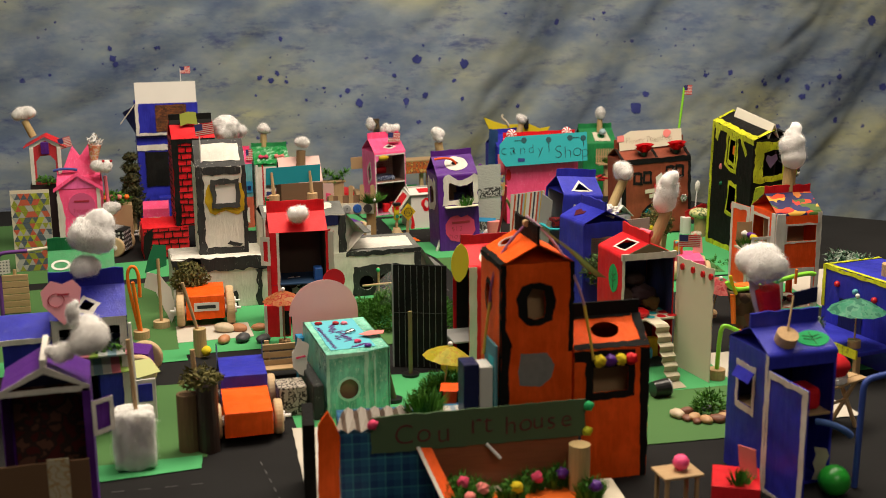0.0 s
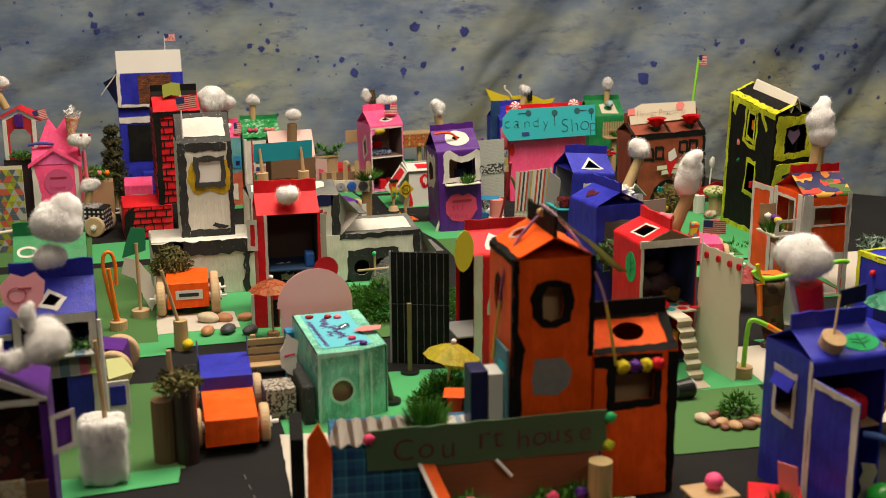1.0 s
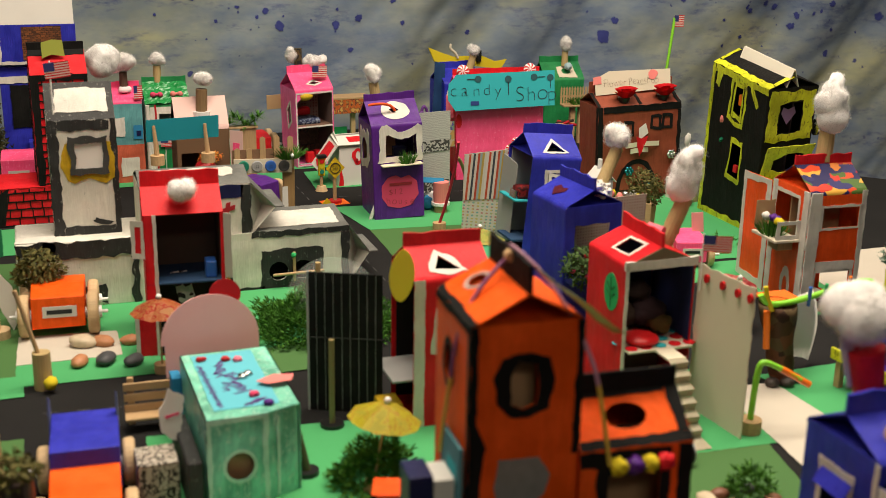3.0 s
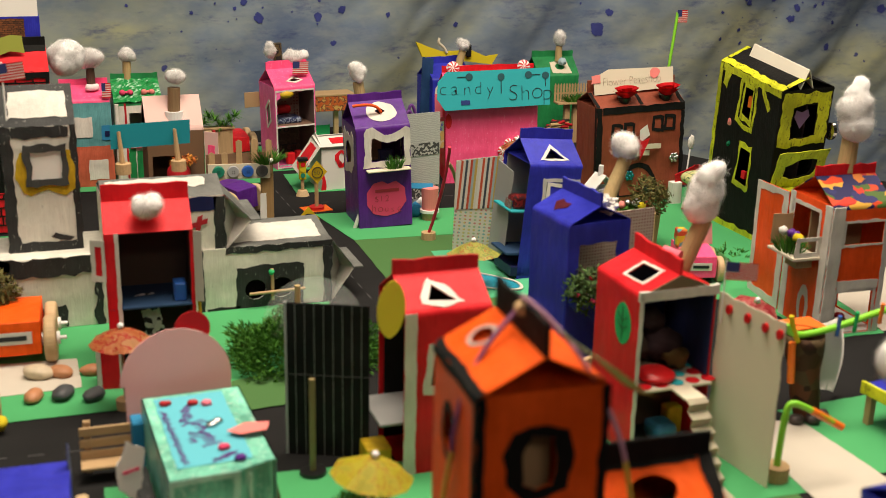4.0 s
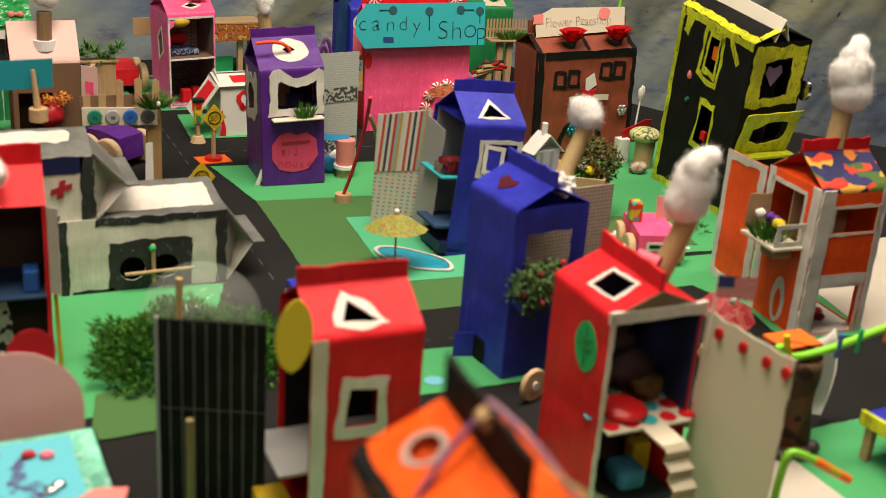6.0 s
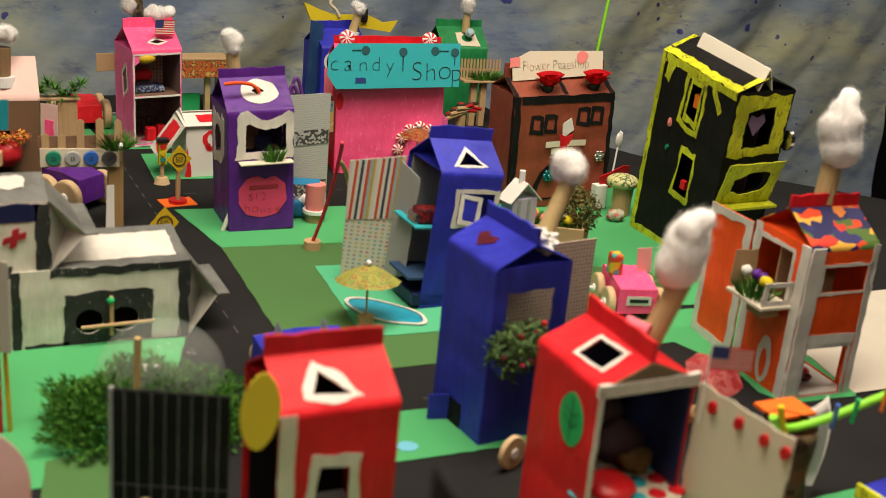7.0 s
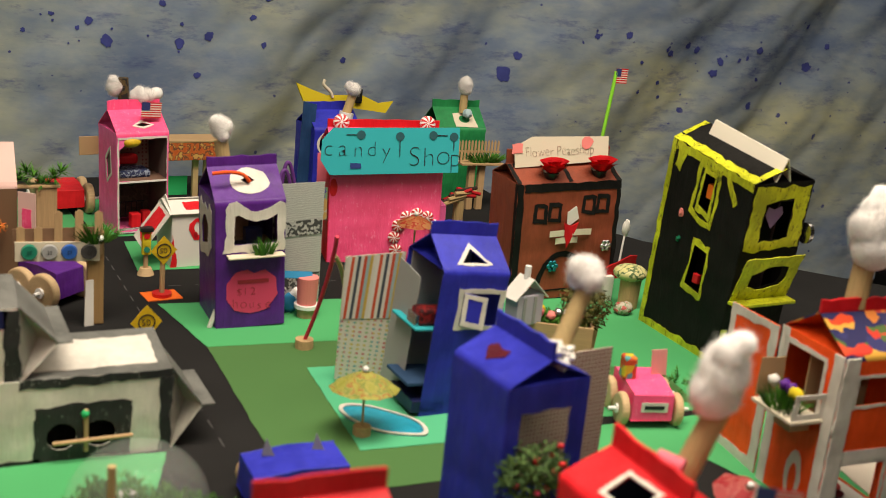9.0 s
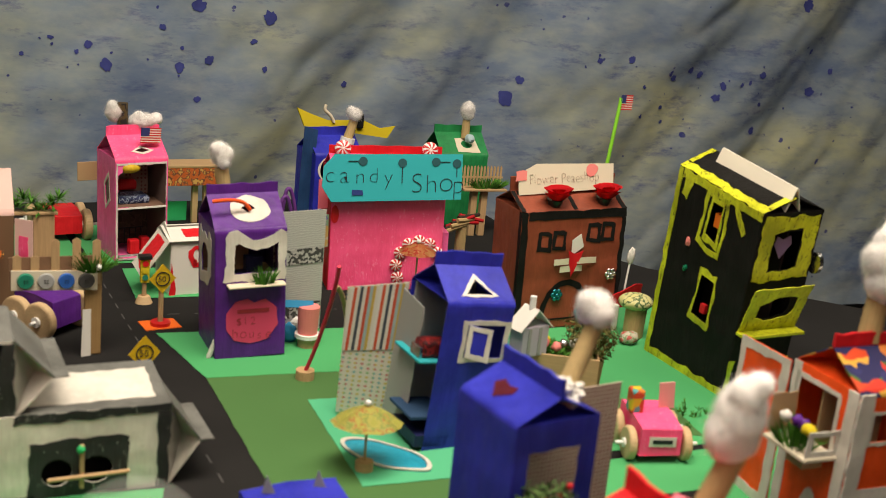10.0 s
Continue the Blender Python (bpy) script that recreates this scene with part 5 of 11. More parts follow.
def black_yellow_house():
    th = thing("black_house", "black carton house edged in lime yellow paint", "carton house", 1.2718, 2.2847, -90.3, 0, "carton houses")
    w, d, h = 0.198, 0.096, 0.238
    w1 = [(0.088, 0.180), (0.114, 0.175), (0.116, 0.220), (0.092, 0.220)]
    w2 = [(0.094, 0.080), (0.132, 0.077), (0.132, 0.130), (0.100, 0.132)]
    r1 = [(0.026, 0.166), (0.070, 0.166), (0.070, 0.214), (0.026, 0.214)]
    r2 = wob([(0.018, 0.108), (0.036, 0.104), (0.070, 0.108), (0.078, 0.118), (0.076, 0.136), (0.050, 0.139), (0.030, 0.132), (0.018, 0.128)], 0.002)
    F = carton(th, w, d, h, 0.017, 0.0, BLACK, {"f": [w1, w2], "r": [r1, r2]}, inset=0.2)
    for q in (w1, w2):
        window(th, F["f"], q, LIME, 0.007, 0.0026, label="lime painted window border")
    decal(th, "lime_stroke", F["f"], wob([(0.070, 0.165), (0.096, 0.157), (0.126, 0.160), (0.132, 0.190), (0.128, 0.229), (0.076, 0.232)], 0.0026), LIME, [wob([(0.077, 0.172), (0.098, 0.164), (0.121, 0.166), (0.125, 0.190), (0.122, 0.225), (0.082, 0.226)], 0.0018)])
    decal(th, "lime_stroke", F["f"], wob([(0.140, 0.226), (0.150, 0.228), (0.172, 0.206), (0.166, 0.200)], 0.0022), LIME)
    decal(th, "lime_stroke", F["f"], wob([(0.020, 0.228), (0.040, 0.226), (0.030, 0.206), (0.016, 0.210)], 0.0024), LIME)
    for r in (rect(0, 0, 0.011, h), rect(0.011, 0, w, 0.010), rect(0.012, h - 0.010, w, h)):
        decal(th, "lime_edge", F["f"], wob(r, 0.002), LIME)
    for r in (rect(0, 0, w, 0.012), rect(0, 0.013, 0.010, 0.05), rect(w - 0.012, 0.013, w, 0.05)):
        decal(th, "lime_edge", F["rf"], wob(r, 0.002), LIME)
    decal(th, "lime_panel", F["r"], wob(rect(0.004, 0.154, 0.092, h - 0.004), 0.003), LIME, [wob([(0.024, 0.163), (0.072, 0.167), (0.070, 0.216), (0.026, 0.213)], 0.0025)])
    Fb = fr((w + 0.001, 0.002, 0.090), (0, 1, 0), (0.30, 0, 1))
    board(th, "balcony_front", Fb, wob(rect(0, 0, 0.092, 0.062), 0.001), LIME, [[(a, b - 0.090) for a, b in r2]], label="lime painted flap balcony")
    boxpart(th, "balcony_floor", w, w + 0.022, 0.0, 0.096, 0.086, 0.090, LIME)
    for r in (rect(0, 0, 0.008, 0.05), rect(d - 0.008, 0, d, 0.05), rect(0.009, 0, d - 0.009, 0.006)):
        decal(th, "lime_edge", F["r"], wob(r, 0.0015), LIME)
    boxpart(th, "room_back", 0.03, 0.18, 0.06, 0.064, 0.01, h - 0.01, plain("dark_plum_card", (0.03, 0.015, 0.02), 0.8))
    bm = bmesh.new()
    panel(bm, fr((w - 0.007, 0.034, 0.178), Y, UP), [(0.013, 0.0), (0.028, 0.018), (0.024, 0.028), (0.013, 0.024), (0.003, 0.028), (0, 0.018)], (), -0.001, 0)
    part("purple_heart", bm, plain("lilac_glitter", (0.22, 0.13, 0.30), 0.5), th, "lilac heart in the window")
    boxpart(th, "orange_cushion", 0.094, 0.110, 0.005, 0.014, 0.190, 0.207, STRAW_ORANGE)
    boxpart(th, "red_toy", 0.104, 0.116, 0.004, 0.010, 0.084, 0.096, RED)
    bm = bmesh.new()
    rod(bm, (w + 0.002, d + 0.002, 0.172), (w + 0.002, d + 0.008, 0.172), 0.013, None, 20)
    part("knob", bm, SILVER, th, "round metal knob", False)
    # folded card on the ridge
    bm = bmesh.new()
    panel(bm, fr((0.034, d / 2 - 0.020, h + 0.001), (1, 0.03, 0), (0, 0.40, 1)), rect(0, 0, 0.164, 0.029), (), -0.001, 0)
    panel(bm, fr((0.198, d / 2 + 0.008, h + 0.001), (-1, -0.03, 0), (0, -0.38, 1)), rect(0, 0, 0.164, 0.029), (), -0.001, 0)
    part("folded_roof_card", bm, paper("ivory_card", (0.80, 0.76, 0.64)), th, "cream card folded into a roof")
    bm = bmesh.new()
    blob(bm, (0.060, -0.001, 0.128), 0.004, 2, 0.4)
    part("bead", bm, plain("green_gem", (0.005, 0.12, 0.06), 0.2), th, "dark green gem")
    bm = bmesh.new()
    blob(bm, (0.056, -0.002, 0.160), 0.005, 2, 0.5, 3, 0.8, 0.6, 1.1)
    part("bead", bm, P_SALMON, th, "pale pink gem")
    # the carton leans forward and its top is squashed down towards the front
    for ob in th.children_recursive:
        for v in ob.data.vertices:
            x, y, z = v.co.x * 0.862, v.co.y * 0.990, v.co.z * 1.154
            v.co = (x + 0.131 * z, y - 0.052 * z, z + (z / 0.275) * (0.052 * y - 0.131 * x))


def far_blue_house():
    th = thing("blue_house", "ultramarine carton house with a triangle window", "carton house", 0.826, 2.064, 1, 0, "carton houses", 5)
    w, d, h = 0.083, 0.09, 0.170
    tri = [(0.026, 0.012), (0.058, 0.012), (0.042, 0.033)]
    win = rect(0.029, 0.109, 0.075, 0.146)
    F = carton(th, w, d, h, 0.030, 0.014, BLUE, {"f": [win]}, openings="l", roofholes={"rf": [tri]})
    window(th, F["rf"], tri, WHITE, 0.006)
    window(th, F["f"], win, WHITE, 0.006)
    Fd = fr((0.030, -0.001, 0.110), (0.75, -0.66, 0), UP)
    dr = board(th, "shutter", Fd, rect(0, 0, 0.026, 0.036), BLUE)
    decal(dr, "shutter_border", Fd, wob(rect(0, 0, 0.026, 0.036), 0.0006), WHITE, [wob(rect(0.005, 0.005, 0.021, 0.031), 0.0008)])
    # open patterned door panel on the left
    Fp = fr((-0.0555, 0.112, 0.0), (1, -0.28, 0), UP)
    pn = board(th, "door_panel", Fp, [(0, 0), (0.062, 0.004), (0.059, 0.162), (-0.009, 0.148)], printed("pastel_dot_print", [(0.5, 0.2, 0.2), (0.2, 0.4, 0.4), (0.55, 0.45, 0.15), (0.3, 0.45, 0.25)], 190, "dots", ground=(0.60, 0.58, 0.50)), label="scrapbook paper door, striped above and dotted below")
    cols = [(0.62, 0.61, 0.56), (0.52, 0.08, 0.03), (0.60, 0.58, 0.52), (0.05, 0.06, 0.08), (0.62, 0.60, 0.54), (0.48, 0.07, 0.03), (0.30, 0.40, 0.42), (0.48, 0.34, 0.08), (0.58, 0.57, 0.50)]
    decal(pn, "striped_paper", Fp, [(-0.003, 0.074), (0.060, 0.082), (0.0585, 0.161), (-0.008, 0.147)], printed("red_stripe_print", cols, 33, "stripes"))
    board(th, "grey_back_panel", fr((-0.004, 0.010, 0.0), (0.0, 1, 0), UP), wob([(0.030, 0.03), (0.086, 0.0), (0.086, 0.156), (0.030, 0.150)], 0.001), P_GREY)
    boxpart(th, "shelf", -0.014, 0.030, 0.014, 0.078, 0.096, 0.099, P_TEAL)
    boxpart(th, "couch", -0.008, 0.026, 0.022, 0.046, 0.099, 0.118, printed("maroon_print", [(0.16, 0.010, 0.012), (0.05, 0.008, 0.01), (0.28, 0.02, 0.02)], 120, "blots"), 0.004, "dark red doll couch")
    boxpart(th, "couch_arm", -0.012, -0.008, 0.022, 0.044, 0.099, 0.112, SILVER, 0.001)
    boxpart(th, "lower_shelf", -0.018, 0.03, 0.004, 0.06, 0.036, 0.040, paper("slate_blue_card", (0.03, 0.07, 0.15)))
    boxpart(th, "lower_step", -0.010, 0.03, 0.0, 0.06, 0.006, 0.020, NAVY)
    boxpart(th, "room_back", 0.004, 0.080, 0.084, 0.086, 0.004, 0.168, P_GREY, 0.0)


def near_blue_house():
    th = thing("blue_house", "ultramarine carton house with a flower planter", "carton house", 0.7428, 1.8403, -84.7, 0, "carton houses")
    w, d, h = 0.086, 0.083, 0.177
    heart = [(0.035, 0.010), (0.048, 0.022), (0.046, 0.030), (0.036, 0.027), (0.026, 0.031), (0.021, 0.023)]
    hole = wob(rect(0.015, 0.072, 0.066, 0.152), 0.001)
    F = carton(th, w, d, h, 0.020, 0.014, BLUE, {"r": [hole]}, openings="lb", inset=0.35)
    decal(th, "roof_heart", F["rf"], wob(heart, 0.0004), paint("wine_red_paint", (0.075, 0.006, 0.014)), label="dark red painted heart")
    # flat black patch in place of an opening, for the dark behind the flap
    decal(th, "doorway", F["f"], wob(rect(0.030, 0.0, 0.052, 0.026), 0.0008), BLACK)
    board(th, "door_flap", fr((0.030, -0.0006, 0.001), (-0.35, -0.94, 0), UP), wob(rect(0, 0, 0.020, 0.027), 0.0006), BLUE)
    boxpart(th, "planter_box", w, w + 0.018, 0.004, 0.056, 0.080, 0.088, BLUE)
    bm = bmesh.new()
    clumps(bm, (w + 0.012, 0.026, 0.102), 0.029, 900, 0.0042, 0.9, 0.6, 1.2)
    part("planter_leaves", bm, leafy("planter_green", (0.03, 0.07, 0.02), (0.10, 0.18, 0.05)), th, "trailing green planter leaves")
    for i in range(9):
        bm = bmesh.new()
        blob(bm, (w + rnd.uniform(0.014, 0.026), rnd.uniform(0.000, 0.05), rnd.uniform(0.088, 0.128)), 0.0030, 2, 0.4, 2.5, 1, 1, 1, i)
        part("flower", bm, (P_HEART, DEEPRED, RED_PL)[i % 3], th, "", True)
    Fb = fr((0.002, 0.0, 0.0), (-0.02, 1, 0), UP)
    board(th, "dotted_back_panel", Fb, rect(0.004, 0.02, 0.180, 0.158), printed("tan_dot_print", [(0.30, 0.12, 0.12), (0.36, 0.24, 0.2)], 240, "dots", ground=(0.62, 0.50, 0.42)))
    bm = bmesh.new()
    blob(bm, (0.060, d * 0.5 + 0.022, h + 0.012), 0.014, 4, 0.45, 2.6, 1.1, 1.0, 0.9, 7)
    part("crumpled_tape", bm, P_WHITE, th, "crumpled white paper round the chimney foot")
    chimney(th, (0.060, d * 0.5 + 0.020, h + 0.008), (0.048, d * 0.5 + 0.054, h + 0.062), 0.0085, BARK, 0.018, (1, 1, 1.05))


def leaf_shape(cx, cy, rx, ry):
    return [(cx + rx * math.copysign(abs(math.sin(t)) ** 1.2, math.sin(t)), cy - ry * math.cos(t)) for t in [2 * math.pi * i / 26 for i in range(26)]]


def veins(th, F, cx, cy, rx, ry):
    for k in (-2, -1, 0, 1, 2):
        if k == 0:
            q = rect(cx - 0.0004, cy - ry * 0.85, cx + 0.0004, cy + ry * 0.85)
        else:
            s, y = math.copysign(1, k), cy + (abs(k) - 1.7) * ry * 0.4
            q = [(cx, y), (cx + s * rx * 0.62, y + ry * 0.28), (cx + s * rx * 0.60, y + ry * 0.34), (cx, y + 0.0008)]
        decal(th, "leaf_vein", F, q, plain("dark_leaf_ink", (0.01, 0.13, 0.04), 0.7), off=0.0010)


def red_leaf_house():
    th = thing("red_house", "red carton house with a square roof window and green leaf", "carton house", 0.7185, 1.6224, -89.8, 0, "carton houses")
    w, d, h = 0.0905, 0.0845, 0.174
    sq = [(0.040, 0.012), (0.070, 0.014), (0.068, 0.036), (0.038, 0.034)]
    F = carton(th, w, d, h, 0.018, 0.015, RED, openings="r", roofholes={"rf": [sq]}, inset=0.03)
    window(th, F["rf"], sq, WHITE, 0.0038, 0.001)
    decal(th, "paper_leaf", F["f"], leaf_shape(0.060, 0.135, 0.0165, 0.022), P_LEAF, label="green paper leaf")
    veins(th, F["f"], 0.060, 0.135, 0.0155, 0.021)
    # kraft tone halved: shade under the roof ends is put into the colour
    board(th, "gable_card", fr((w + 0.0012, 0, 0), Y, UP), [(0.0, h), (d, h), (d / 2, h + 0.017)], paper("shaded_kraft_card", (0.20, 0.15, 0.09)))
    board(th, "white_lintel", fr((w + 0.002, 0, 0), Y, UP), wob(rect(-0.002, h - 0.006, d + 0.002, h + 0.004), 0.0006), WHITE, thick=0.004)
    board(th, "white_edge", fr((w + 0.002, 0, 0), Y, UP), wob(rect(-0.001, 0.0, 0.003, h), 0.0005), WHITE)
    boxpart(th, "upper_floor", 0.004, w + 0.012, 0.003, d - 0.003, 0.076, 0.079, P_CREAM)
    Ff = fr((0.0, 0.0, 0.0792), X, Y)
    for i in range(3):
        for k in range(5):
            decal(th, "polka_dot", Ff, oval(w - 0.034 + 0.0185 * i, 0.010 + 0.0180 * k - 0.006 * (i % 2), 0.0070, None, 14), (RED, P_TEAL, RED)[(i + k) % 3])
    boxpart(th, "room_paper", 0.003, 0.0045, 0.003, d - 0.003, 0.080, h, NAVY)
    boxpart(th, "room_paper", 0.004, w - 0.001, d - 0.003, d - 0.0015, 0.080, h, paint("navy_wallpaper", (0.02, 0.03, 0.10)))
    bm = bmesh.new()
    blob(bm, (w - 0.012, 0.030, 0.084), 0.020, 3, 0.05, 1, 1, 1, 0.35)
    part("red_cushion", bm, RED_PL, th, "", True)
    # cloth heap; its colours are lowered to carry the shade of the room
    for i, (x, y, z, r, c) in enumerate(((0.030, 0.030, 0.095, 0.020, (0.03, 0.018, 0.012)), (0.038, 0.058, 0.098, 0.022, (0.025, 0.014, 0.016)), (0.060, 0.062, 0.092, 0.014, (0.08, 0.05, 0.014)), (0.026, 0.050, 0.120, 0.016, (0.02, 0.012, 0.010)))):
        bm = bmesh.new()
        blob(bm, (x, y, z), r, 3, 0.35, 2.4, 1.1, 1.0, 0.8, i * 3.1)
        part("rag", bm, plain("shaded_heap_cloth_%s" % "abcd"[i], c, 0.9, 0.0, 0.2, 0.4), th, "crumpled rag coloured dark as in shade", True)
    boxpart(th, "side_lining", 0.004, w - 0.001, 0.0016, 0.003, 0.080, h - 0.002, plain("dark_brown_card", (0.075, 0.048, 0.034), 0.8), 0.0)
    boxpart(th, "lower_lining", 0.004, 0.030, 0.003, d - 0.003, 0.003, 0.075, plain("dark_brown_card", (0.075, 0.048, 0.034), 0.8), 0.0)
    boxpart(th, "lower_rug", 0.030, w + 0.006, 0.004, d - 0.004, 0.0025, 0.004, plain("dark_teal_rug", (0.015, 0.035, 0.04), 0.9), 0.0)
    boxpart(th, "lower_toy", w - 0.045, w - 0.030, 0.060, 0.078, 0.004, 0.034, GOLD, 0.002)
    boxpart(th, "blue_pillow", w - 0.03, w, 0.03, 0.056, 0.01, 0.030, paint("sky_cloth", (0.05, 0.22, 0.45)), 0.006)
    # paper stair
    boxpart(th, "stair_landing", w + 0.0122, w + 0.040, 0.034, 0.056, 0.077, 0.079, P_CREAM, 0.0)
    bm = bmesh.new()
    n, y0 = 6, 0.034
    prof = []
    for i in range(n):
        x, z = w + 0.040 + 0.0075 * i, 0.079 - 0.0125 * i
        prof += [(x, z), (x + 0.007, z - 0.003), (x + 0.004, z - 0.0115)]
    prof += [(w + 0.105, 0.0025)]
    lo = [bm.verts.new((x, y0, z)) for x, z in prof]
    hi = [bm.verts.new((x, y0 + 0.022, z)) for x, z in prof]
    for i in range(len(prof) - 1):
        bm.faces.new((lo[i], lo[i + 1], hi[i + 1], hi[i]))
    bmesh.ops.solidify(bm, geom=bm.faces[:], thickness=0.0008)
    part("paper_stairs", bm, P_CREAM, th, "folded cream paper stairs")
    # open white door
    Fd = fr((w + 0.001, d + 0.003, 0.001), (1, 0.10, 0), UP)
    dr = board(th, "open_door", Fd, wob(rect(0, 0, 0.094, 0.169), 0.0012), P_CREAM, label="open cream card door panel")
    for a in (0.018, 0.045, 0.070, 0.090):
        decal(dr, "red_bead", Fd, wob(oval(a, 0.157, 0.004, 0.005, 10), 0.0006, 0.01), RED_PL, off=0.0004, thick=0.003)
    chimney(th, (0.040, d * 0.5 + 0.030, h + 0.002), (0.042, d * 0.5 + 0.052, h + 0.056), 0.0095, BARK, 0.021, (1, 1, 1.75))
    tube(th, "chimney_collar", [(0.036, 0.054, h + 0.024), (0.052, 0.064, h + 0.022)], 0.006, P_PINK)
    flag(th, fr((0.1005, 0.0855, 0.186), (0.48, 0.87, 0), UP), 0, 0, 0.030, 0.018)
    rodpart(th, "flag_stick", (0.100, 0.0855, 0.140), (0.100, 0.0855, 0.206), 0.0008, WHITE_PL, n=6)


def red_triangle_house():
    th = thing("red_house", "red carton house with white triangle window and yellow leaf", "carton house", 0.4930, 1.567, -0.6, 0, "carton houses")
    w, d, h = 0.087, 0.085, 0.167
    tri = [(0.026, 0.013), (0.054, 0.011), (0.034, 0.032)]
    win = [(0.026, 0.092), (0.052, 0.092), (0.052, 0.122), (0.030, 0.124)]
    F = carton(th, w, d, h, 0.026, 0.013, RED, {"f": [win]}, openings="l", sealmat=DEEPRED, roofholes={"rf": [tri]})
    window(th, F["rf"], wob(tri, 0.0006), WHITE, 0.006, 0.0012)
    window(th, F["f"], win, WHITE, 0.010, 0.0015)
    decal(th, "white_edge", F["f"], wob(rect(0.0, 0, 0.012, h), 0.0008), WHITE)
    boxpart(th, "inner_wall", 0.004, 0.079, 0.078, 0.080, 0.004, h - 0.004, BLACK)
    boxpart(th, "inner_floor", -0.02, 0.079, 0.01, 0.078, 0.050, 0.053, P_GREY)
    Fl = fr((-0.030, -0.006, 0.150), (1, -0.15, 0.05), (0.05, 0, 1))
    board(th, "paper_leaf", Fl, leaf_shape(0.013, 0.026, 0.0130, 0.0280), paper("leaf_yellow_paper", (0.76, 0.64, 0.05)), label="yellow paper leaf")
    boxpart(th, "yellow_box", -0.03, -0.005, 0.02, 0.05, 0.0, 0.022, GOLD, 0.002)
    # black pinstripe door
    Fd = fr((-0.0953, 0.0790, 0.0), (0.912, -0.3925, 0), UP)
    dr = board(th, "open_door", Fd, rect(0, 0, 0.081, 0.160), BLACK, thick=0.003, label="black pinstriped card door")
    for i in range(1, 9):
        a = 0.083 * i / 9
        decal(dr, "pinstripe", Fd, wob(rect(a - 0.0004, 0.001, a + 0.0004, 0.159), 0.0002), GREY)
    decal(dr, "fold_line", Fd, rect(0.0, 0.0862, 0.081, 0.0868), CHALK, off=0.0004)
    board(th, "door_edge", fr((-0.0968, 0.0795, 0.0), (0.912, -0.3925, 0), UP), rect(0, 0, 0.0025, 0.161), P_GREY, thick=0.0038)


def orange_white_house():
    th = thing("orange_house", "orange carton house with white corner posts and print roof", "carton house", 1.111, 1.752, -3, 0, "carton houses")
    w, d, h = 0.088, 0.092, 0.172
    win = rect(0.022, 0.122, 0.078, 0.150)
    low = rect(0.020, 0.002, 0.074, 0.058)
    lw = rect(0.010, 0.102, 0.066, 0.158)
    F = carton(th, w, d, h, 0.030, 0.012, ORANGE_RED, {"f": [win, low], "l": [lw], "b": [rect(0.010, 0.004, 0.078, 0.056)], "r": [rect(0.020, 0.004, 0.086, 0.056)]}, roof=printed("hawaii_print", [(0.02, 0.02, 0.10), (0.65, 0.07, 0.02), (0.03, 0.03, 0.14), (0.72, 0.40, 0.06), (0.02, 0.02, 0.09), (0.08, 0.15, 0.03), (0.02, 0.025, 0.11), (0.60, 0.04, 0.02), (0.70, 0.22, 0.03)], 85, "shards"), sealmat=RED, inset=0.40)
    decal(th, "white_post", F["f"], wob(rect(0, 0, 0.017, h), 0.001), WHITE, thick=0.002)
    decal(th, "white_post", F["f"], wob(rect(w - 0.008, 0, w, h), 0.001), WHITE)
    window(th, F["f"], win, WHITE, 0.006)
    window(th, F["f"], low, WHITE, 0.004)
    decal(th, "white_post", F["l"], wob(rect(d - 0.013, 0, d, h), 0.001), WHITE, thick=0.002)
    window(th, F["l"], lw, WHITE, 0.005)
    decal(th, "white_band", F["f"], wob(rect(0.018, 0.060, w - 0.009, 0.074), 0.001), WHITE)
    decal(th, "white_band", F["l"], wob(rect(0.0, 0.0, 0.012, h), 0.001), WHITE)
    decal(th, "door_paint", F["l"], wob(oval(0.052, 0.030, 0.012, 0.028, 14), 0.001), WHITE, [oval(0.052, 0.026, 0.006, 0.018, 12)])
    boxpart(th, "inner_wall", 0.004, 0.084, 0.05, 0.052, 0.064, h, P_KRAFT)
    boxpart(th, "upper_floor", 0.002, 0.086, 0.002, 0.09, 0.060, 0.063, WHITE)
    boxpart(th, "ground_floor", 0.002, 0.086, 0.002, 0.09, 0.0018, 0.0028, P_WHITE, 0.0)
    for i, (x, y, mt) in enumerate(((0.032, 0.030, RED_PL), (0.044, 0.040, RUBBER), (0.054, 0.030, plain("garnet_bead", (0.12, 0.01, 0.02), 0.3)), (0.036, 0.050, RUBBER), (0.062, 0.044, RED_PL))):
        bm = bmesh.new()
        blob(bm, (x, y, 0.0075), 0.0058, 2, 0.35, 3, 1.3, 1, 0.8, i)
        part("bead", bm, mt, th, "", True)
    # side panel swung back
    Fp = fr((0.012, 0.190, 0.0), (-0.10, -1, 0), UP)
    pn = board(th, "open_door", Fp, [(0, 0), (0.090, 0), (0.090, 0.166), (0, 0.160)], ORANGE_RED, label="orange side panel with white border")
    decal(pn, "white_border", Fp, wob([(0, 0), (0.090, 0), (0.090, 0.166), (0, 0.160)], 0.001), WHITE, [wob([(0.010, 0.012), (0.076, 0.012), (0.076, 0.156), (0.010, 0.150)], 0.0016)])
    # balcony with flowers
    boxpart(th, "balcony_floor", -0.040, 0.0, 0.012, 0.074, 0.100, 0.104, P_CREAM)
    boxpart(th, "balcony_bracket", -0.024, 0.0, 0.030, 0.055, 0.084, 0.100, CRAFT)
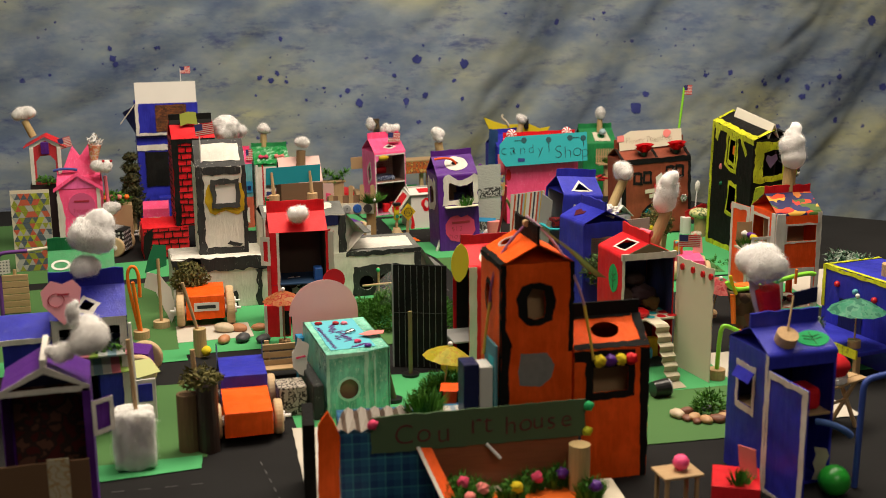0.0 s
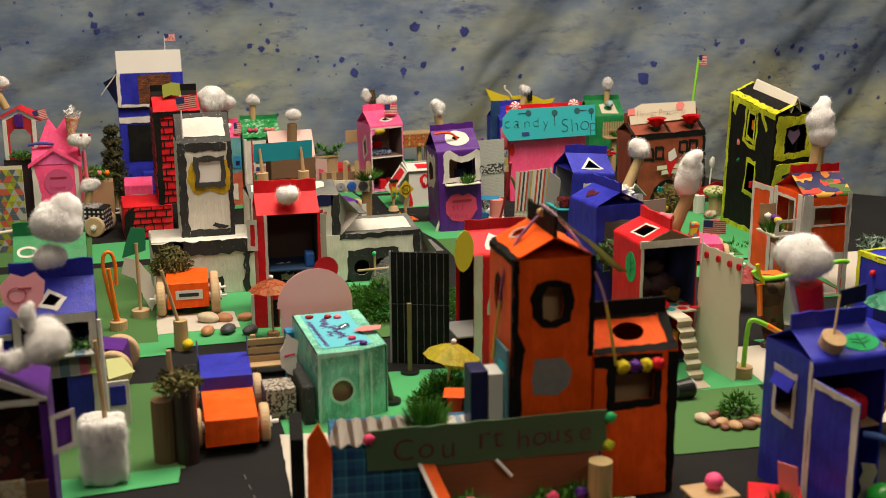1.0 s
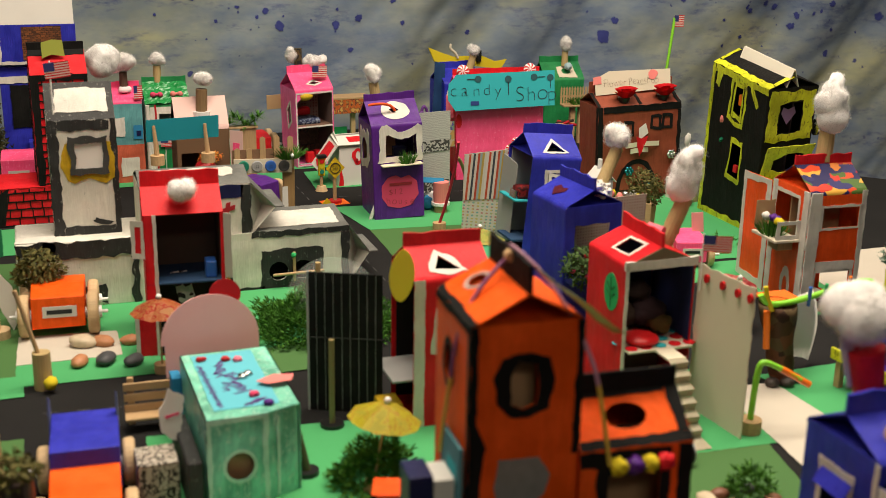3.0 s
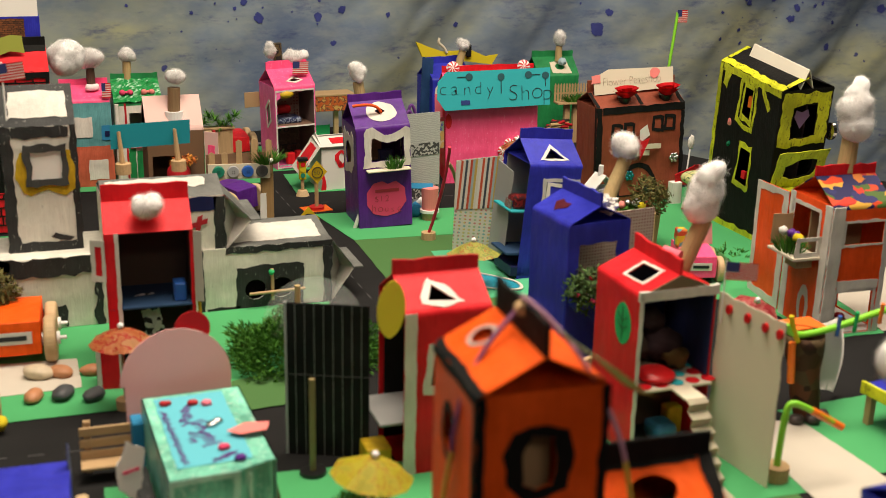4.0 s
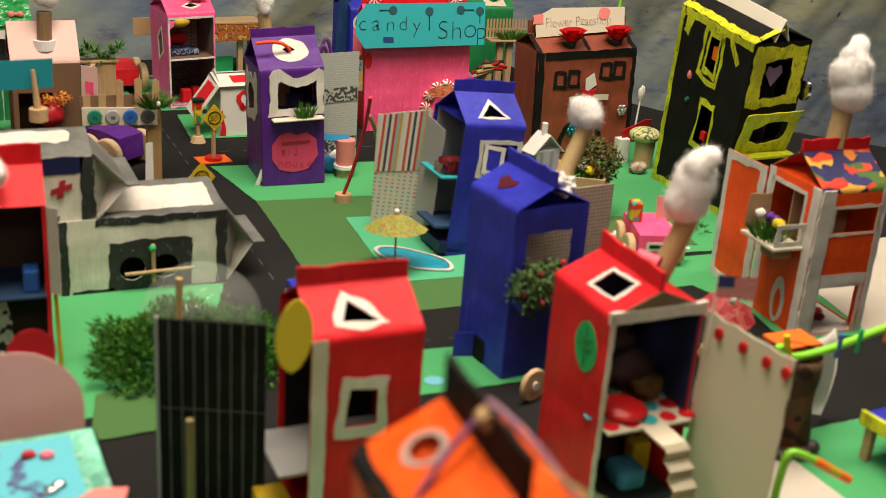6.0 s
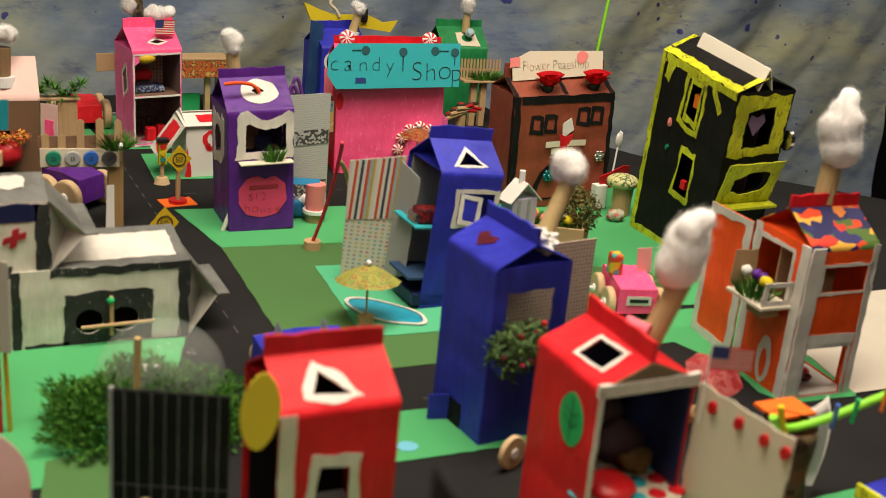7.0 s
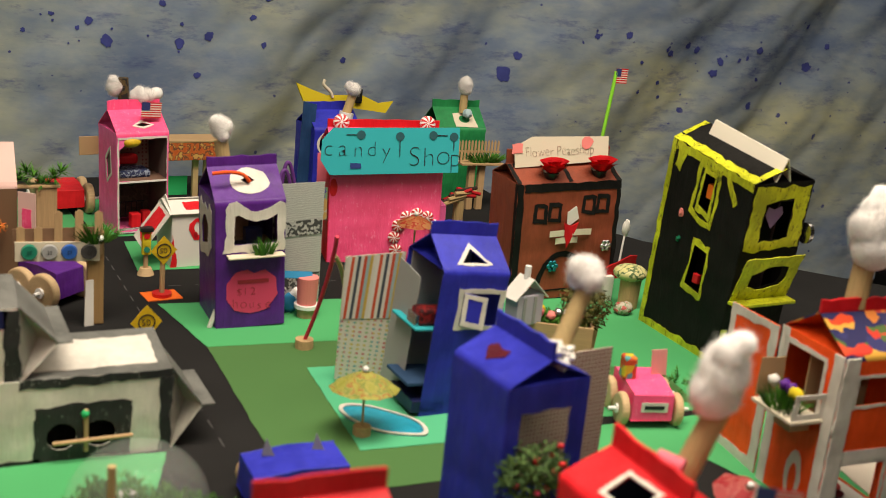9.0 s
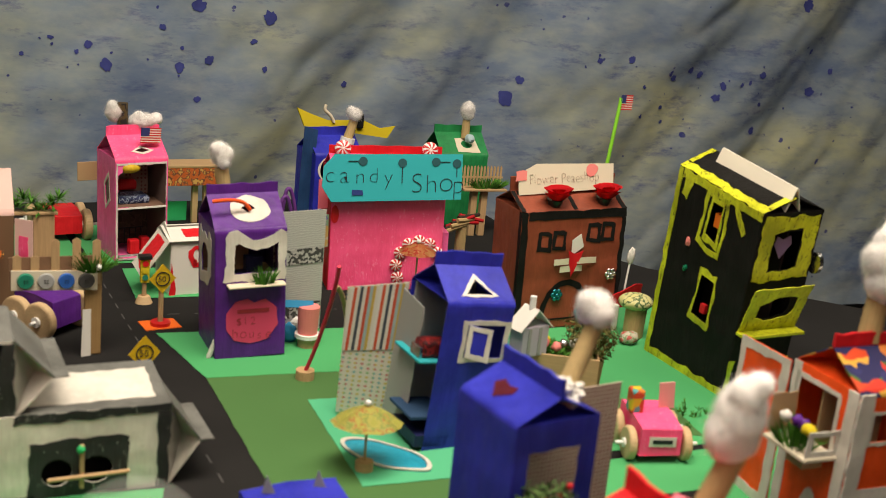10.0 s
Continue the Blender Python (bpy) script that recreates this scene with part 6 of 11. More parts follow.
    board(th, "balcony_rail", fr((-0.038, 0.014, 0.104), (1, 0, 0), UP), wob(rect(0, 0, 0.038, 0.026), 0.001), WHITE, [rect(0.006, 0.006, 0.032, 0.021)])
    board(th, "balcony_wall", fr((-0.006, 0.073, 0.106), (-1, 0.02, 0), UP), wob(rect(0, 0, 0.030, 0.040), 0.001), P_KRAFT)
    bm = bmesh.new()
    blades(bm, (-0.026, 0.046, 0.104), 0.018, 0.030, 0.026, 140, 0.001)
    part("balcony_plant", bm, GRASS, th, "green balcony plants")
    for i, (y, mt) in enumerate(((0.030, P_YELLOW), (0.050, PURPLE), (0.062, P_WHITE), (0.040, PURPLE), (0.025, P_YELLOW))):
        bm = bmesh.new()
        blob(bm, (-0.026 + 0.004 * (i % 2), y, 0.126), 0.006, 2, 0.35, 3, seed=i)
        part("flower", bm, mt, th, "", True)
    chimney(th, (0.050, 0.055, h + 0.030), (0.053, 0.056, h + 0.074), 0.0115, BARK, 0.025, (1, 1, 1.8))


purple_house()
pink_tall_house()
candy_shop()
brown_house()
black_yellow_house()
far_blue_house()
near_blue_house()
red_leaf_house()
red_triangle_house()
orange_white_house()


# ---- front: tower, court house, mint shop, right-hand blue house ----
def orange_tower():
    th = thing("orange_tower", "orange carton tower outlined in black paint", "carton house", 0.415, 1.273, -93, 0, "carton houses")
    w, d, h = 0.088, 0.085, 0.265
    ov = wob([(0.031, 0.204), (0.040, 0.200), (0.050, 0.203), (0.052, 0.220), (0.050, 0.234), (0.036, 0.236), (0.030, 0.226)], 0.0008, 0.005)
    ol = wob(oval(0.036, 0.218, 0.010, 0.015, 18), 0.001, 0.01)
    oh = oval(0.026, 0.027, 0.0085, 0.0075, 18)
    F = carton(th, w, d, h, 0.022, 0.020, ORANGE, {"r": [ov], "f": [ol]}, roofholes={"rf": [oh]}, sealmat=BLACK, inset=0.6)
    decal(th, "window_border", F["r"], wob([(0.019, 0.205), (0.028, 0.195), (0.046, 0.193), (0.060, 0.199), (0.063, 0.220), (0.060, 0.238), (0.044, 0.243), (0.024, 0.240), (0.018, 0.226)], 0.0012, 0.006), BLACK, [ov], label="thick black painted window border")
    decal(th, "window_border", F["f"], wob(oval(0.036, 0.218, 0.014, 0.021, 22), 0.0012, 0.01), BLACK, [ol])
    decal(th, "grey_patch", F["r"], wob([(0.022, 0.124), (0.046, 0.121), (0.060, 0.130), (0.062, 0.146), (0.054, 0.160), (0.022, 0.162), (0.020, 0.140)], 0.001, 0.01), paper("crumpled_grey_card", (0.24, 0.245, 0.235), 0.8, 0.25, 90), label="grey paper patch")
    decal(th, "outline_stroke", F["r"], wob([(0.0, 0.0), (0.010, 0.0), (0.009, 0.150), (0.013, 0.172), (0.006, 0.190), (0.005, h), (0.0, h)], 0.001), BLACK)
    decal(th, "outline_stroke", F["r"], wob([(d - 0.006, 0.16), (d, 0.16), (d, h), (d - 0.005, h)], 0.001), BLACK)
    decal(th, "outline_stroke", F["f"], wob(rect(w - 0.005, 0, w, h), 0.001), BLACK)
    decal(th, "outline_stroke", F["f"], wob(rect(0, h - 0.006, w, h), 0.001), BLACK)
    decal(th, "outline_stroke", F["rf"], wob(rect(0, 0, w, 0.006), 0.0014), BLACK)
    decal(th, "roof_ring", F["rf"], wob(oval(0.026, 0.027, 0.0118, 0.0108, 18), 0.0006, 0.01), paper("dusty_pink_card", (0.42, 0.30, 0.26)), [oh])
    boxpart(th, "inner_wall", w - 0.020, w - 0.018, 0.034, 0.056, 0.01, h - 0.004, P_KRAFT)
    boxpart(th, "inner_wall", w - 0.016, w - 0.014, 0.026, 0.033, 0.01, h - 0.004, ORANGE)
    boxpart(th, "roof_lining", 0.010, 0.050, 0.010, 0.066, h - 0.004, h - 0.002, P_KRAFT)
    # low annex: a second carton, its ridge across the front
    a1, y0, wd, dp, hz, rs = w + 0.002, d + 0.001, 0.092, 0.074, 0.160, 0.030
    Fa, Fr = fr((a1, y0, 0), Y, UP), fr((a1, y0, hz), Y, (-dp / 2, 0, rs))
    sl = math.hypot(dp / 2, rs)
    bm = bmesh.new()
    win = wob(rect(0.024, 0.108, 0.066, 0.138), 0.001)
    panel(bm, Fa, rect(0, 0, wd, hz), [win])
    panel(bm, fr((a1, y0 + wd, 0), -X, UP), rect(0, 0, dp, hz))
    panel(bm, fr((a1 - dp, y0, 0), X, UP), rect(0, 0, dp, hz))
    panel(bm, fr((a1 - dp, y0 + wd, 0), -Y, UP), rect(0, 0, wd, hz))
    for yy in (y0 + 0.001, y0 + wd - 0.001):
        bm.faces.new([bm.verts.new(p) for p in ((a1, yy, hz), (a1 - dp, yy, hz), (a1 - dp / 2, yy, hz + rs))])
    an = part("annex", bm, ORANGE, th, "orange annex edged with black paint")
    bm = bmesh.new()
    lid = wob(oval(0.044, 0.026, 0.017, 0.011, 20), 0.0006, 0.01)
    panel(bm, Fr, rect(0, 0, wd, sl), [lid])
    panel(bm, fr((a1 - dp, y0 + wd, hz), -Y, (dp / 2, 0, rs)), rect(0, 0, wd, sl))
    part("annex_roof", bm, ORANGE, an)
    boxpart(an, "ridge_seal", a1 - dp / 2 - 0.0015, a1 - dp / 2 + 0.0015, y0, y0 + wd, hz + rs - 0.002, hz + rs + 0.016, BLACK, 0.0008)
    boxpart(an, "room_back", a1 - 0.030, a1 - 0.028, y0 + 0.004, y0 + wd - 0.004, 0.004, hz - 0.002, P_KRAFT, 0.0)
    # added plate, coloured dark for the shade below the roof hole
    boxpart(an, "lid_backing", a1 - 0.040, a1 - 0.010, y0 + 0.010, y0 + wd - 0.010, hz - 0.003, hz - 0.001, plain("hole_shade", (0.05, 0.03, 0.02), 0.9), 0.0)
    decal(an, "lid_edge", Fr, wob(rect(0.0, 0.0, wd, 0.008), 0.0012), BLACK)
    decal(an, "lid_edge", Fr, wob(rect(wd - 0.010, 0.0085, wd, sl), 0.0012), BLACK)
    decal(an, "lid_edge", Fr, wob(rect(0.0, sl - 0.005, wd - 0.011, sl), 0.0008), BLACK)
    decal(an, "black_edge", Fa, wob([(0.014, 0.098), (0.074, 0.100), (0.074, 0.158), (0.0, 0.159), (0.0, 0.146), (0.014, 0.144)], 0.0014), BLACK, [win])
    decal(an, "black_edge", Fa, wob([(wd - 0.008, 0.0), (wd, 0.0), (wd, 0.158), (wd - 0.012, 0.158)], 0.001), BLACK)
    for i in range(4):
        bm = bmesh.new()
        blob(bm, (a1 + 0.004, y0 + 0.030 + 0.0125 * i, 0.147), 0.0070, 3, 0.35, 6, seed=i)
        part("pompom", bm, (P_YELLOW, PURPLE, P_YELLOW, RED)[i], an, "", True)
    # straws tied over the roof
    tube(th, "straw", [(w * 0.55, 0.040, h + 0.046), (w * 0.85, 0.066, h + 0.030), (w + 0.004, d + 0.004, h - 0.020), (w + 0.006, d + 0.010, 0.215)], 0.0016, plain("lilac_straw", (0.45, 0.24, 0.34), 0.4), "lilac plastic straw")
    tube(th, "straw", [(w + 0.006, d + 0.010, 0.215), (w + 0.008, d + 0.016, 0.185), (w + 0.008, d + 0.022, 0.150)], 0.0016, plain("yellow_straw", (0.62, 0.45, 0.06), 0.4), "yellow plastic straw")
    tube(th, "straw", [(w * 0.45, 0.040, h + 0.032), (w * 0.55, 0.014, h + 0.013), (w * 0.68, -0.003, h - 0.004), (w * 0.62, -0.004, 0.215)], 0.0016, plain("plum_straw", (0.20, 0.06, 0.16), 0.4), "plum plastic straw")
    tube(th, "straw", [(w * 0.62, -0.004, 0.215), (w * 0.52, -0.006, 0.180), (w * 0.48, -0.008, 0.150)], 0.0016, plain("yellow_straw", (0.62, 0.45, 0.06), 0.4))
    rodpart(th, "straw_bead", (w * 0.52, 0.040, h + 0.038), (w * 0.60, 0.040, h + 0.038), 0.004, CORK, n=10)
    line = [Vector(q) for q in [(w + 0.004, d * 0.52, h + 0.042), (w, 0.060, h + 0.028), (w - 0.004, 0.084, h + 0.010), (w - 0.022, 0.110, h - 0.014), (w - 0.042, 0.134, h - 0.033)]]
    bm = bmesh.new()
    rail = []
    for i, q in enumerate(line):
        run = line[min(i + 1, len(line) - 1)] - line[max(i - 1, 0)]
        side = run.cross(UP).normalized() * (0.003 if i == 0 else 0.0075)
        rail.append((bm.verts.new(q - side), bm.verts.new(q + Vector((0, 0, 0.0012))), bm.verts.new(q + side)))
    for a, b in zip(rail, rail[1:]):
        bm.faces.new((a[0], a[1], b[1], b[0]))
        bm.faces.new((a[1], a[2], b[2], b[1]))
    bmesh.ops.solidify(bm, geom=bm.faces[:], thickness=0.0005)
    part("roof_strip", bm, paper("sage_paper", (0.30, 0.40, 0.20)), th, "long sage green paper strip", True)
    boxpart(th, "teal_side_card", w - 0.050, w - 0.002, -0.006, -0.003, 0.0, 0.172, paper("dusty_blue_card", (0.10, 0.26, 0.30)))


def court_house():
    th = thing("court_house", "low court house with a green lettered sign board", "carton house", 0.205, 1.200, -8, 0, "carton houses")
    # plaid body with orange corner
    boxpart(th, "body", 0.022, 0.296, 0.0, 0.078, 0.0, 0.084, printed("blue_plaid_print", [(0.01, 0.05, 0.16), (0.02, 0.12, 0.24), (0.06, 0.30, 0.34)], 55, "plaid"), 0.001)
    board(th, "orange_corner", fr((-0.004, 0.0, 0), (1, 0, 0), UP), wob([(0, 0), (0.024, 0), (0.026, 0.082), (0.014, 0.112), (0.002, 0.096)], 0.0008), ORANGE, thick=0.004)
    boxpart(th, "dark_side", -0.018, -0.005, 0.004, 0.075, 0.0, 0.096, BLACK)
    bm = bmesh.new()
    prof = [(0.016 + 0.0075 * i, 0.085 + (0.005 if i % 2 else 0)) for i in range(12)]
    lo = [bm.verts.new((x, 0.0, z)) for x, z in prof]
    hi = [bm.verts.new((x + 0.012, 0.060, z + 0.003)) for x, z in prof]
    for i in range(len(prof) - 1):
        bm.faces.new((lo[i], lo[i + 1], hi[i + 1], hi[i]))
    bmesh.ops.solidify(bm, geom=bm.faces[:], thickness=0.001)
    part("corrugated_roof", bm, printed("striped_card_print", [(0.58, 0.54, 0.48), (0.55, 0.50, 0.44), (0.16, 0.11, 0.08)], 66, "stripes"), th, "corrugated striped card roof")
    bm = bmesh.new()
    blades(bm, (0.122, 0.045, 0.084), 0.024, 0.022, 0.034, 240, 0.0011)
    part("roof_plant", bm, GRASS, th, "green plastic sprig")
    boxpart(th, "striped_roof_card", 0.140, 0.215, 0.010, 0.060, 0.0842, 0.088, printed("pale_stripe_print", [(0.58, 0.56, 0.5), (0.25, 0.33, 0.40), (0.58, 0.56, 0.5), (0.50, 0.46, 0.2), (0.6, 0.57, 0.5)], 34, "stripes"), 0.0)
    Fs = fr((0.056, -0.006, 0.061), (1, 0, 0.03), UP)
    sg = board(th, "sign_board", Fs, wob(rect(0, 0, 0.243, 0.043), 0.0008), P_DKGREEN, thick=0.002, label="dark green sign lettered court house")
    ink = plain("dull_red_ink", (0.10, 0.022, 0.020))
    hand_letters(sg, "Cou", Fs, 0.026, 0.008, 0.036, 0.0240, ink, thin=0.012)
    hand_letters(sg, "rt", Fs, 0.110, 0.012, 0.034, 0.0150, ink, thin=0.012)
    hand_letters(sg, "house", Fs, 0.150, 0.010, 0.029, 0.0160, ink, thin=0.012, rise=0.0006)
    for a, mt in ((0.002, P_HEART), (0.245, LIME), (0.246, P_LEAF)):
        bm = bmesh.new()
        blob(bm, at(Fs, a, 0.036 if mt is not LIME else 0.006, 0.003), 0.006, 2, 0.3, 4)
        part("pompom", bm, mt, sg, "", True)
    Fw = fr((0.110, -0.003, 0.0), X, UP)
    board(th, "wood_print_panel", Fw, [(0.002, 0.064), (0.034, 0.012), (0.182, 0.012), (0.182, 0.072)], wood("redwood_print", (0.34, 0.115, 0.055), 0.3, axis=0), label="glossy redwood print card")
    rl = board(th, "orange_rail", fr((0.106, -0.006, 0.066), (0.30, -0.62, -0.62), (1, 0.3, 0.2)), rect(0, 0, 0.085, 0.016), ORANGE, label="orange stair rail with white edge")
    decal(rl, "white_edge", fr((0.106, -0.006, 0.066), (0.30, -0.62, -0.62), (1, 0.3, 0.2)), rect(0, 0, 0.085, 0.004), WHITE)
    boxpart(th, "deck", 0.130, 0.330, -0.090, -0.010, 0.012, 0.016, P_CREAM)
    boxpart(th, "deck_rug", 0.180, 0.300, -0.082, -0.028, 0.0162, 0.0172, P_ORANGE, 0.0)
    rodpart(th, "log_post", (0.285, -0.035, 0.016), (0.285, -0.035, 0.070), 0.012, BARK, n=18)
    tube(th, "white_straw", [(0.185, -0.008, 0.066), (0.200, -0.014, 0.050)], 0.002, WHITE_PL)
    for i, (x, y) in enumerate(((0.150, -0.030), (0.168, -0.048), (0.205, -0.052), (0.232, -0.030), (0.262, -0.024), (0.290, -0.062), (0.150, -0.070))):
        bm = bmesh.new()
        blades(bm, (x, y, 0.016), 0.018, 0.016, 0.030, 150, 0.0011)
        clumps(bm, (x, y, 0.030), 0.014, 120, 0.004, 0.8)
        part("deck_plant", bm, GRASS, th)
        bm = bmesh.new()
        blob(bm, (x + 0.004, y - 0.010, 0.036), 0.0062, 3, 0.5, 6, seed=i)
        part("deck_flower", bm, (P_HEART, P_SALMON, P_YELLOW, P_HEART, PURPLE, PURPLE, P_SALMON)[i], th, "", True)


def mint_shop():
    th = thing("mint_green_shop", "mint green painted carton lying down with a teal paper roof", "carton house", 0.2612, 1.4598, 1.2, 0, "carton houses")
    w, d, h = 0.090, 0.163, 0.090
    bm = bmesh.new()
    Ff = fr((0, 0, 0), X, UP)
    hole = oval(0.030, 0.040, 0.013, 0.014, 22)
    panel(bm, Ff, [(0, 0), (w * 0.62, 0), (w * 0.62, h), (0, h)], [hole])
    panel(bm, fr((w * 0.62, 0, 0), (0.9, 0.35, 0), UP), rect(0, 0, 0.034, h))
    panel(bm, fr((0, d, 0), -Y, UP), rect(0, 0, d, h))
    panel(bm, fr((w, 0.012, 0), Y, UP), rect(0, 0, d - 0.012, h))
    panel(bm, fr((w, d, 0), -X, UP), rect(0, 0, w, h))
    panel(bm, fr((0, 0, h), X, Y), [(0, 0), (w * 0.62, 0), (w, 0.012), (w, d), (0, d)])
    part("body", bm, MINT, th)
    decal(th, "porthole_ring", Ff, wob(oval(0.030, 0.040, 0.0165, 0.0175, 22), 0.0005, 0.01), paint("pale_mint_paint", (0.42, 0.70, 0.58), 0.4), [hole])
    rodpart(th, "porthole_dark", (0.030, 0.012, 0.040), (0.030, 0.016, 0.040), 0.02, P_KRAFT)
    Ft = fr((0, 0, h), X, Y)
    rp = decal(th, "roof_paper", Ft, wob(rect(0.010, 0.018, 0.072, 0.156), 0.0006), paper("aqua_paper", (0.12, 0.48, 0.58)), label="aqua paper roof with purple marker writing")
    bm = bmesh.new()
    for x0, y0, x1, y1, n, g in ((0.018, 0.024, 0.014, 0.128, 30, 1), (0.030, 0.096, 0.036, 0.136, 9, 2.1), (0.044, 0.052, 0.040, 0.104, 11, 2.2), (0.030, 0.060, 0.034, 0.082, 5, 1.3), (0.042, 0.022, 0.062, 0.034, 8, 1.7)):
        for i in range(n):
            x, y, a = x0 + (x1 - x0) * i / n, y0 + (y1 - y0) * i / n, rnd.uniform(-0.9, 0.9)
            L, k = g * rnd.uniform(0.002, 0.0042), 0.0005 + 0.0002 * g
            dx, dy = math.cos(a) * L, math.sin(a) * L
            px_, py_ = -math.sin(a) * k, math.cos(a) * k
            panel(bm, Ft, [(x - dx - px_, y - dy - py_), (x + dx - px_, y + dy - py_), (x + dx + px_, y + dy + py_), (x - dx + px_, y - dy + py_)], (), 0.001, 0.0013)
    part("writing", bm, INK_PURPLE, rp)
    for cx, cy, mt in ((0.018, 0.140, DEEPRED), (0.042, 0.134, DEEPRED), (0.050, 0.085, SILVER), (0.056, 0.090, SILVER), (0.052, 0.040, P_HEART), (0.062, 0.018, PURPLE), (0.054, 0.130, P_PINK)):
        bm = bmesh.new()
        blob(bm, (cx, cy, h + 0.003), 0.004, 2, 0.4, 3, 1.3, 1.0, 0.7, cx * 99)
        part("bead", bm, mt, rp, "", True)
    decal(th, "pink_lip_card", fr((0, 0, h + 0.001), (1, 0.05, 0.04), Y), wob([(0.060, 0.062), (0.078, 0.070), (0.098, 0.064), (0.092, 0.050), (0.070, 0.050)], 0.0008), P_SALMON, off=0.001)
    # round pink sign with a red bobble
    Fs = fr((-0.012, d + 0.012, 0.0), (1, 0.05, 0), (0, 0.08, 1))
    board(th, "pink_round_sign", Fs, [(0.0, 0.060), (0.0, 0.095)] + oval(0.048, 0.095, 0.052, 0.050, 24, 180, 0) + [(0.099, 0.060)], paper("light_pink_card", (0.92, 0.50, 0.48)), label="pink half-round card like an ice cream scoop")
    board(th, "red_top", fr((-0.012, d + 0.0145, 0.0), (1, 0.05, 0), (0, 0.08, 1)), oval(0.066, 0.142, 0.017, 0.017, 20), paper("cherry_card", (0.50, 0.015, 0.02)))
    boxpart(th, "blue_edge_box", -0.010, 0.0, d - 0.01, d + 0.012, 0.0, 0.07, P_BLUE)
    Fg = fr((-0.036, 0.062, 0.052), (0.85, 0.30, 0), (0, 0.05, 1))
    tg = board(th, "tag_card", Fg, wob([(0.004, 0.0), (0.020, -0.010), (0.027, 0.008), (0.028, 0.034), (0.014, 0.044), (0.002, 0.026)], 0.0022, 0.003), P_WHITE, label="ragged white paper tag with pink scribble")
    decal(tg, "scribble", Fg, wob(rect(0.008, 0.016, 0.022, 0.019), 0.0012, 0.002), P_HEART, off=0.0005)
    for a, b in ((0.0, 0.004), (w * 0.62 - 0.004, w * 0.62 + 0.001)):
        decal(th, "pale_fold", Ff, wob(rect(a, 0.0, b, h), 0.0010), paint("pale_mint_paint", (0.42, 0.70, 0.58), 0.4))
    Fq = fr((w * 0.62, -0.0002, 0), (0.9, 0.35, 0), UP)
    decal(th, "pale_fold", Fq, wob(rect(0.010, 0.004, 0.013, h - 0.006), 0.0010), paint("pale_mint_paint", (0.42, 0.70, 0.58), 0.4))
    decal(th, "pale_edge", Ff, wob(rect(0.004, h - 0.005, w * 0.62 - 0.004, h), 0.0010), paint("pale_mint_paint", (0.42, 0.70, 0.58), 0.4))
    bm = bmesh.new()
    box(bm, -0.060, -0.022, 0.026, 0.066, 0.0, 0.042, 0.002)
    part("print_bench_box", bm, printed("leopard_print", [(0.5, 0.46, 0.38), (0.03, 0.025, 0.02), (0.45, 0.4, 0.33)], 150, "blots"), th, "black and cream print box")
    bm = bmesh.new()
    box(bm, -0.018, -0.004, 0.0, 0.11, 0.0, 0.05, 0.002)
    part("charcoal_strip", bm, CHARCOAL, th)


